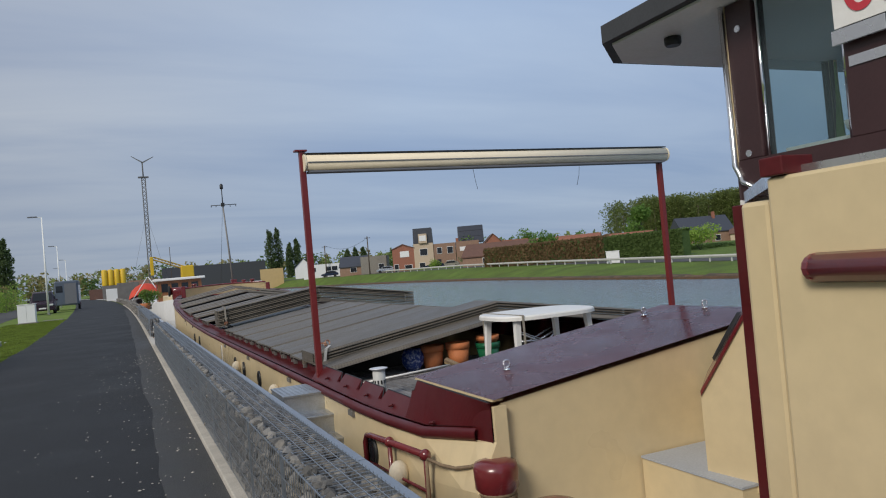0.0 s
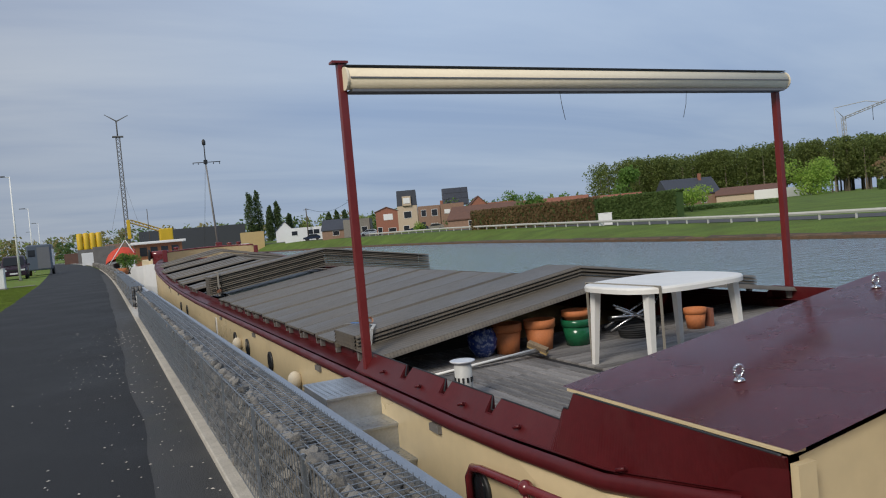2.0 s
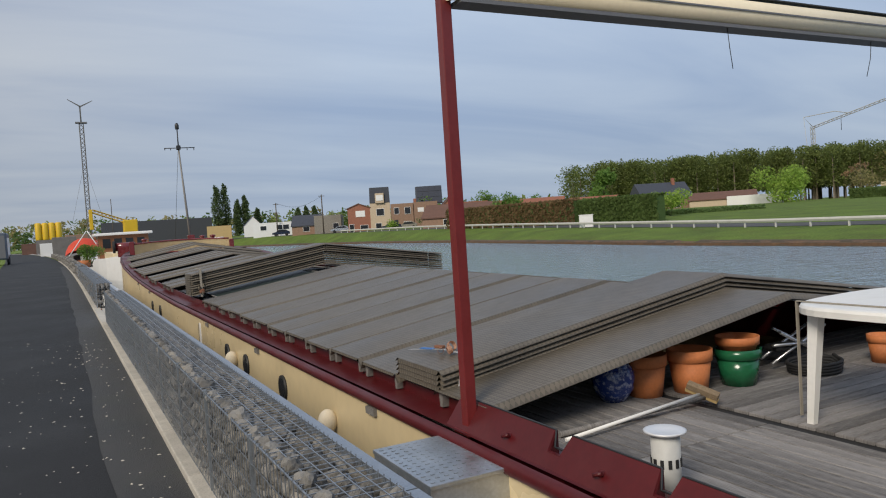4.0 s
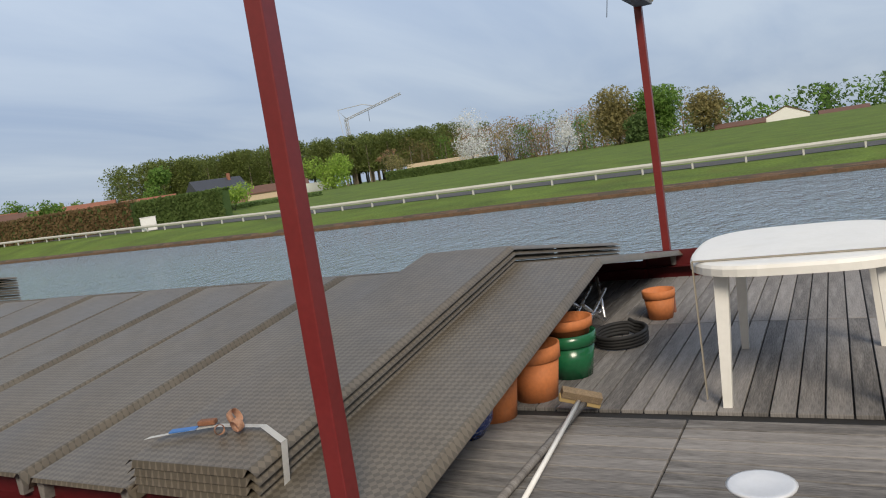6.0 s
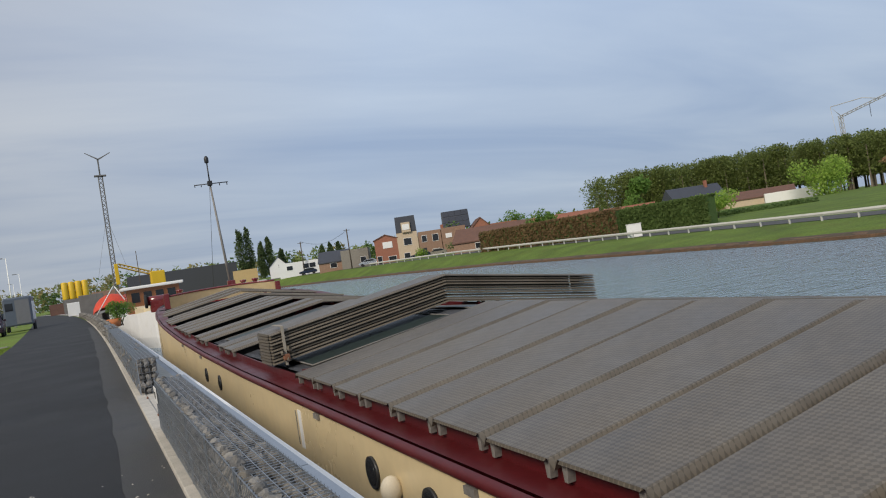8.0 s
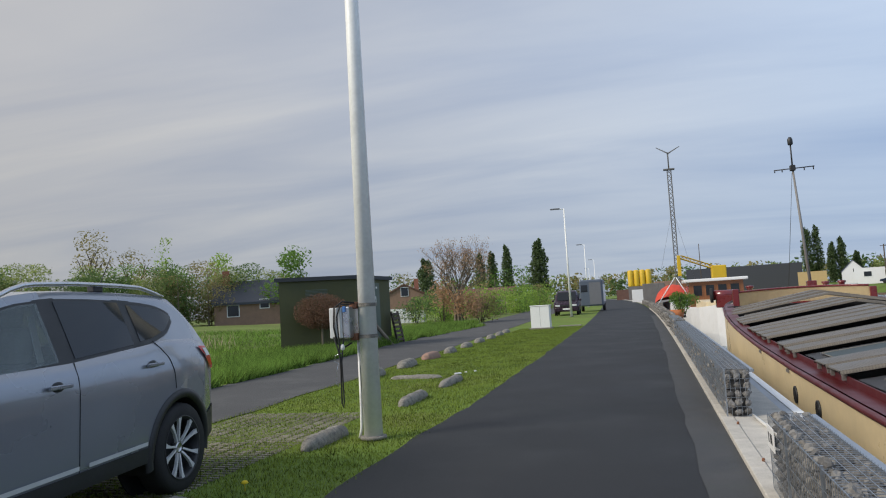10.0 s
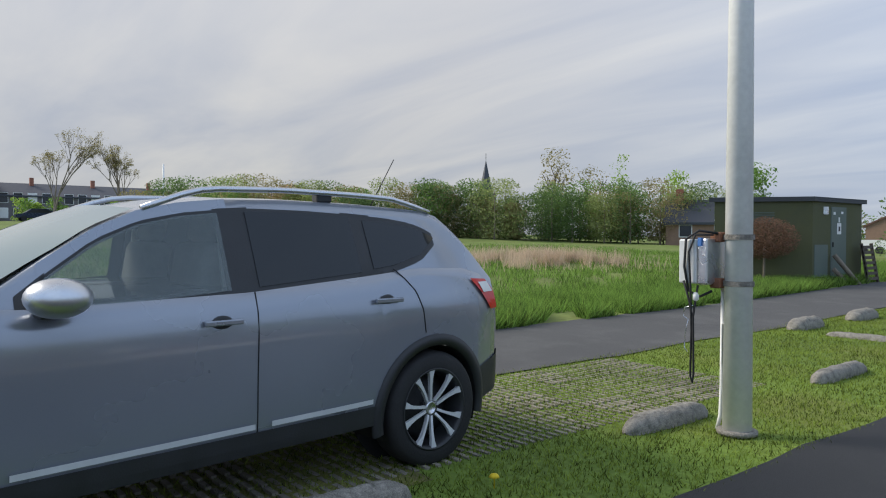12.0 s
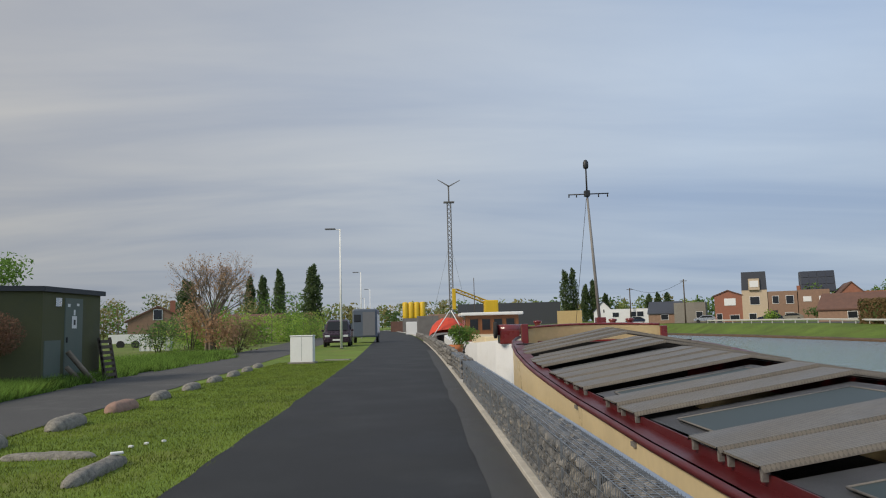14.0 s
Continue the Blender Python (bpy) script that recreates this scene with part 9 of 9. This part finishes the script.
for a in (148, 28, 268):
    t = radians(a)
    c_, s_ = math.cos(t), math.sin(t)
    bm_ = nprism([(0.1 * c_ - 0.07 * s_, 0.1 * s_ + 0.07 * c_), (1.7 * c_ - 0.03 * s_, 1.7 * s_ + 0.03 * c_), (1.7 * c_ + 0.05 * s_, 1.7 * s_ - 0.05 * c_), (0.1 * c_ + 0.10 * s_, 0.1 * s_ - 0.10 * c_)], -0.56, -0.52, "y")
    o = part("blade", bm_, M["mast_grey"], wt)
    o.location = (0, 0, 19.25)
for x, y in ((-3, 4), (3, 5)):
    part("guy_wire", nrod((0, 0, 12), (x, y, 0), 0.015, seg=3), M["mast_grey"], wt)
M["yellow"] = mat("yellow_paint", (0.62, 0.40, 0.015), 0.5, var=0.12, scale=1, fine=10, bump=0.03)
M["orange_red"] = mat("orange_red_tarpaulin", (0.55, 0.055, 0.025), 0.6, var=0.2, scale=1, fine=12, bump=0.1)
yp = thing("concrete_plant", "yellow silos on a dark frame by the harbour", "silo", (-2.2, 166, 0))
for i in range(4):
    part("silo", nlathe([(0.55, 2.7), (0.58, 3.0), (0.58, 5.9), (0.45, 6.1), (0, 6.15)], 14, (-1.6 + 1.17 * i, 0, 0)), M["yellow"], yp)
part("frame", nb(-2.2, 2.6, -0.6, 0.6, 0, 2.8), M["quay_wall"], yp)
yc = thing("crane_boom", "yellow crane boom above the harbour", "crane", (3.0, 100, 0))
part("boom", lattice(bmesh.new(), (0.3, 0, 5.2), (4.4, 1, 3.6), 0.18, 10, 0.05), M["yellow"], yc)
part("cab", nb(3.6, 5.2, 0.2, 1.8, 2.4, 4.0, bevel=0.1), M["yellow"], yc)
part("boom_tip", nb(-0.1, 0.3, -0.3, 0.3, 3.0, 5.4, bevel=0.05), M["yellow"], yc)
part("base", nb(2.8, 5.8, -0.5, 2.5, -1.5, 2.4), M["dark_plastic"], yc)


def boat(x, y, L, w_, z_top, paint, label, rz=0):
    e = thing("boat", label, "boat", (x, y, 0), rz=rz)
    r = []
    for i in range(17):
        t_ = i / 16
        b = w_ / 2 * (min(1, t_ / 0.16) ** 0.5) * (min(1, (1 - t_) / 0.12) ** 0.5 if t_ < 1 else 0) + 0.02
        s = z_top + 0.5 * (abs(t_ - 0.5) * 2) ** 3
        r.append([(-b * 0.9, t_ * L, -2.2), (-b, t_ * L, -1.0), (-b, t_ * L, s), (b, t_ * L, s), (b, t_ * L, -1.0), (b * 0.9, t_ * L, -2.2)])
    part("hull", grid(bmesh.new(), r), M[paint], e)
    return e


b2_ = boat(4.4, 49, 36, 5.2, 0.15, "white_paint", "pale hulled houseboat moored behind the barge", 1.0)
cb = thing("deck_cabin", "varnished wooden deck cabin with white roof", "cabin", (3.9, 64.5, 0.1))
M["varnish"] = mat("varnished_wood", (0.22, 0.085, 0.03), 0.35, var=0.25, scale=3, fine=25, bump=0.1, stretch=(4, 4, 1))
part("wall_shell", nb(-1.75, 1.75, 0, 3.4, 0.0, 1.75), M["varnish"], cb)
part("roof", nb(-2.05, 2.05, -0.3, 3.8, 1.75, 1.95, bevel=0.05), M["white_paint"], cb)
for xx in (-1.2, -0.4, 0.4, 1.2):
    wn_ = part("window", nb(xx - 0.32, xx + 0.32, -0.03, 0, 0.75, 1.55), M["varnish"], cb)
    part("pane", nb(xx - 0.27, xx + 0.27, -0.045, -0.032, 0.8, 1.5), M["pane"], wn_)
for yy in (0.6, 1.7, 2.8):
    part("side_window", nb(-1.78, -1.75, yy - 0.35, yy + 0.35, 0.75, 1.55), M["pane"], cb)
mesh_thing("coach_roof", nb(-1.9, 1.9, 0, 9, -0.3, 0.55, bevel=0.06), M["cream"], "cream coach roof of the houseboat", "cabin roof", (4.3, 53.5, 0.1))
for x, y in ((3.2, 50.6), (5.6, 50.8)):
    mesh_thing("winch", nrod((-0.4, 0, 0.4), (0.4, 0, 0.4), 0.34, seg=12), M["black"], "dark mooring winch on the houseboat", "winch", (x, y, 0.3))
boat(3.4, 86, 30, 4.8, 0.1, "quay_wall", "dark hulled work boat moored up the quay", 1.5)
tp = thing("tarpaulin_tent", "orange-red tarpaulin over a frame on the work boat", "tarpaulin", (1.9, 90, 0.1))
bm_ = bmesh.new()
r = []
for i in range(13):
    t_ = i / 12
    r.append([(1.9 * math.cos(math.pi * j / 10), (t_ - 0.5) * 3.5, (0.75 + 0.35 * math.sin(5 * t_) + 0.9 * math.sin(math.pi * t_)) * math.sin(math.pi * j / 10) + 0.12 * noise.noise(Vector((i, j, 0)))) for j in range(11)])
grid(bm_, r)
part("sheet", bm_, M["orange_red"], tp)
for a, b in (((-1.6, -1.9, 0), (0.2, -1.8, 2.6)), ((1.7, -1.9, 0), (0.3, -1.8, 2.6))):
    part("pole", nrod(a, b, 0.05, seg=6), M["white_paint"], tp)
for x, y, w_, d, h, mm in ((0.2, 118, 3, 6, 2.6, "quay_wall"), (-1.8, 128, 2.4, 4, 1.9, "white_paint"), (3, 132, 5, 8, 3.0, "brick2"), (7, 128, 6, 6, 2.4, "varnish"), (-4.8, 190, 6, 5, 2.4, "tiles2")):
    mesh_thing("dock_hut", nb(-w_ / 2, w_ / 2, 0, d, -1.6, h, bevel=0.05), M[mm], "low hut among the moored boats", "hut", (x, y, 0), group="dock huts")
for i in range(4):
    small_car(-9.5 - 1.4 * i, 150 + 14 * i, 0, 85, M[("white_paint", "satin", "blue_car", "white_paint")[i]], "parked car far up the path")
mesh_thing("signal_mast", nrod((0, 0, 0), (0, 0, 6.4), 0.06, 0.04, 6), M["bark"], "thin wooden mast among the boats", "mast", (5.2, 97, 0))
# leafy tub plants on the quay behind the wall
qb = shrub(0.95, 47.8, 0.25, 1.5, 1.15, "leaf_green", "leafy green shrub in a tub on the quay", 2200, 120, 0.05, "tub_plant", 1.1)
mesh_thing("plant_tub", nlathe([(0.32, 0), (0.42, 0.4), (0.38, 0.4), (0.3, 0.05), (0, 0.05)], 18), M["terracotta"], "clay tub under the leafy shrub", "plant tub", (0.95 - 0.35, 47.8, 0.03), smooth=True)

# ---- grass ----
def blades(name, label, region, n, h, wdt, material, seed, patch=0.0, lean=0.5):
    rg = np.random.RandomState(seed)
    V, F = [], []
    k = 0
    while k < n:
        x, y, z = region(rg)
        if patch and noise.noise(Vector((x * 0.9, y * 0.9, seed))) < patch - 1:
            continue
        k += 1
        hh = h * rg.uniform(0.5, 1.3)
        a = rg.uniform(0, 6.283)
        dx, dy = math.cos(a) * wdt, math.sin(a) * wdt
        lx, ly = rg.normal(0, lean) * hh, rg.normal(0, lean) * hh
        b = len(V)
        V.extend([(x - dx, y - dy, z), (x + dx, y + dy, z), (x + lx, y + ly, z + hh)])
        F.append((b, b + 1, b + 2))
    me_ = bpy.data.meshes.new(name)
    me_.from_pydata(V, [], F)
    me_.materials.append(M[material])
    return tagged(new(name, me_), label, "grass", kind="stuff")


def lawn(rg):
    while True:
        y = 11 + 34 * rg.uniform(0, 1) ** 1.6
        x = rg.uniform(-6.3, -2.85)
        if x < left_x(y) + rg.normal(0, 0.04) and x > road_in(y) - 0.05 + rg.normal(0, 0.05) and not (-5.9 < x < -4.05 and y < 20.4 and rg.uniform(0, 1) > lerp(y, (11, 14.8, 17.0), (0.16, 0.50, 0.92))):
            return x, y, -0.012


def verge(rg):
    y = 12 + 45 * rg.uniform(0, 1) ** 1.4
    x = road_out(y) - abs(rg.normal(0, 1.7)) + 0.08
    return x, y, land(x, y) - 0.02


def meadow(rg):
    y = 6 + 46 * rg.uniform(0, 1)
    x = -9.6 - 26 * rg.uniform(0, 1) ** 1.5
    return x, y, land(x, y) - 0.03


def reeds(rg):
    y = 29 + 10 * rg.uniform(0, 1)
    x = -23 + 2.6 * (y - 34) / 3 * 0.35 + rg.normal(0, 1.7)
    return x, y, land(x, y) - 0.03


blades("lawn_grass", "short mown lawn grass", lawn, 150000, 0.032, 0.0042, "grass_blade", 1)
blades("verge_grass", "taller fresh grass along the service road", verge, 120000, 0.29, 0.011, "grass_tall", 2, 0.9)
blades("meadow_grass", "rough tussocky meadow grass", meadow, 70000, 0.24, 0.016, "grass_tall", 3, 0.85)
blades("reeds", "dry pale reeds along the ditch", reeds, 9000, 0.6, 0.014, "reed", 4, 1.0, 0.22)

# small pale grit and leaf scraps on the path
rg_ = random.Random(31)
bm_ = bmesh.new()
for i in range(420):
    y = 16 * rg_.random() - 1
    x = -0.04 - abs(rg_.gauss(0, 0.55))
    if x > left_x(y) + 0.1:
        r_ = rg_.uniform(0.003, 0.009)
        t_ = rg_.uniform(0, 6.28)
        vs_ = [bm_.verts.new((x + r_ * math.cos(t_ + k * 1.57) * (1.6 if k % 2 else 1), y + r_ * math.sin(t_ + k * 1.57) * (1.6 if k % 2 else 1), 0.005)) for k in range(4)]
        top_ = bm_.verts.new((x, y, 0.005 + r_ * 0.7))
        for k in range(4):
            bm_.faces.new((vs_[k], vs_[(k + 1) % 4], top_))
tagged(new("grit", finish(bm_, M["kerb"])), "pale grit and leaf scraps scattered on the asphalt", "grit", kind="stuff")
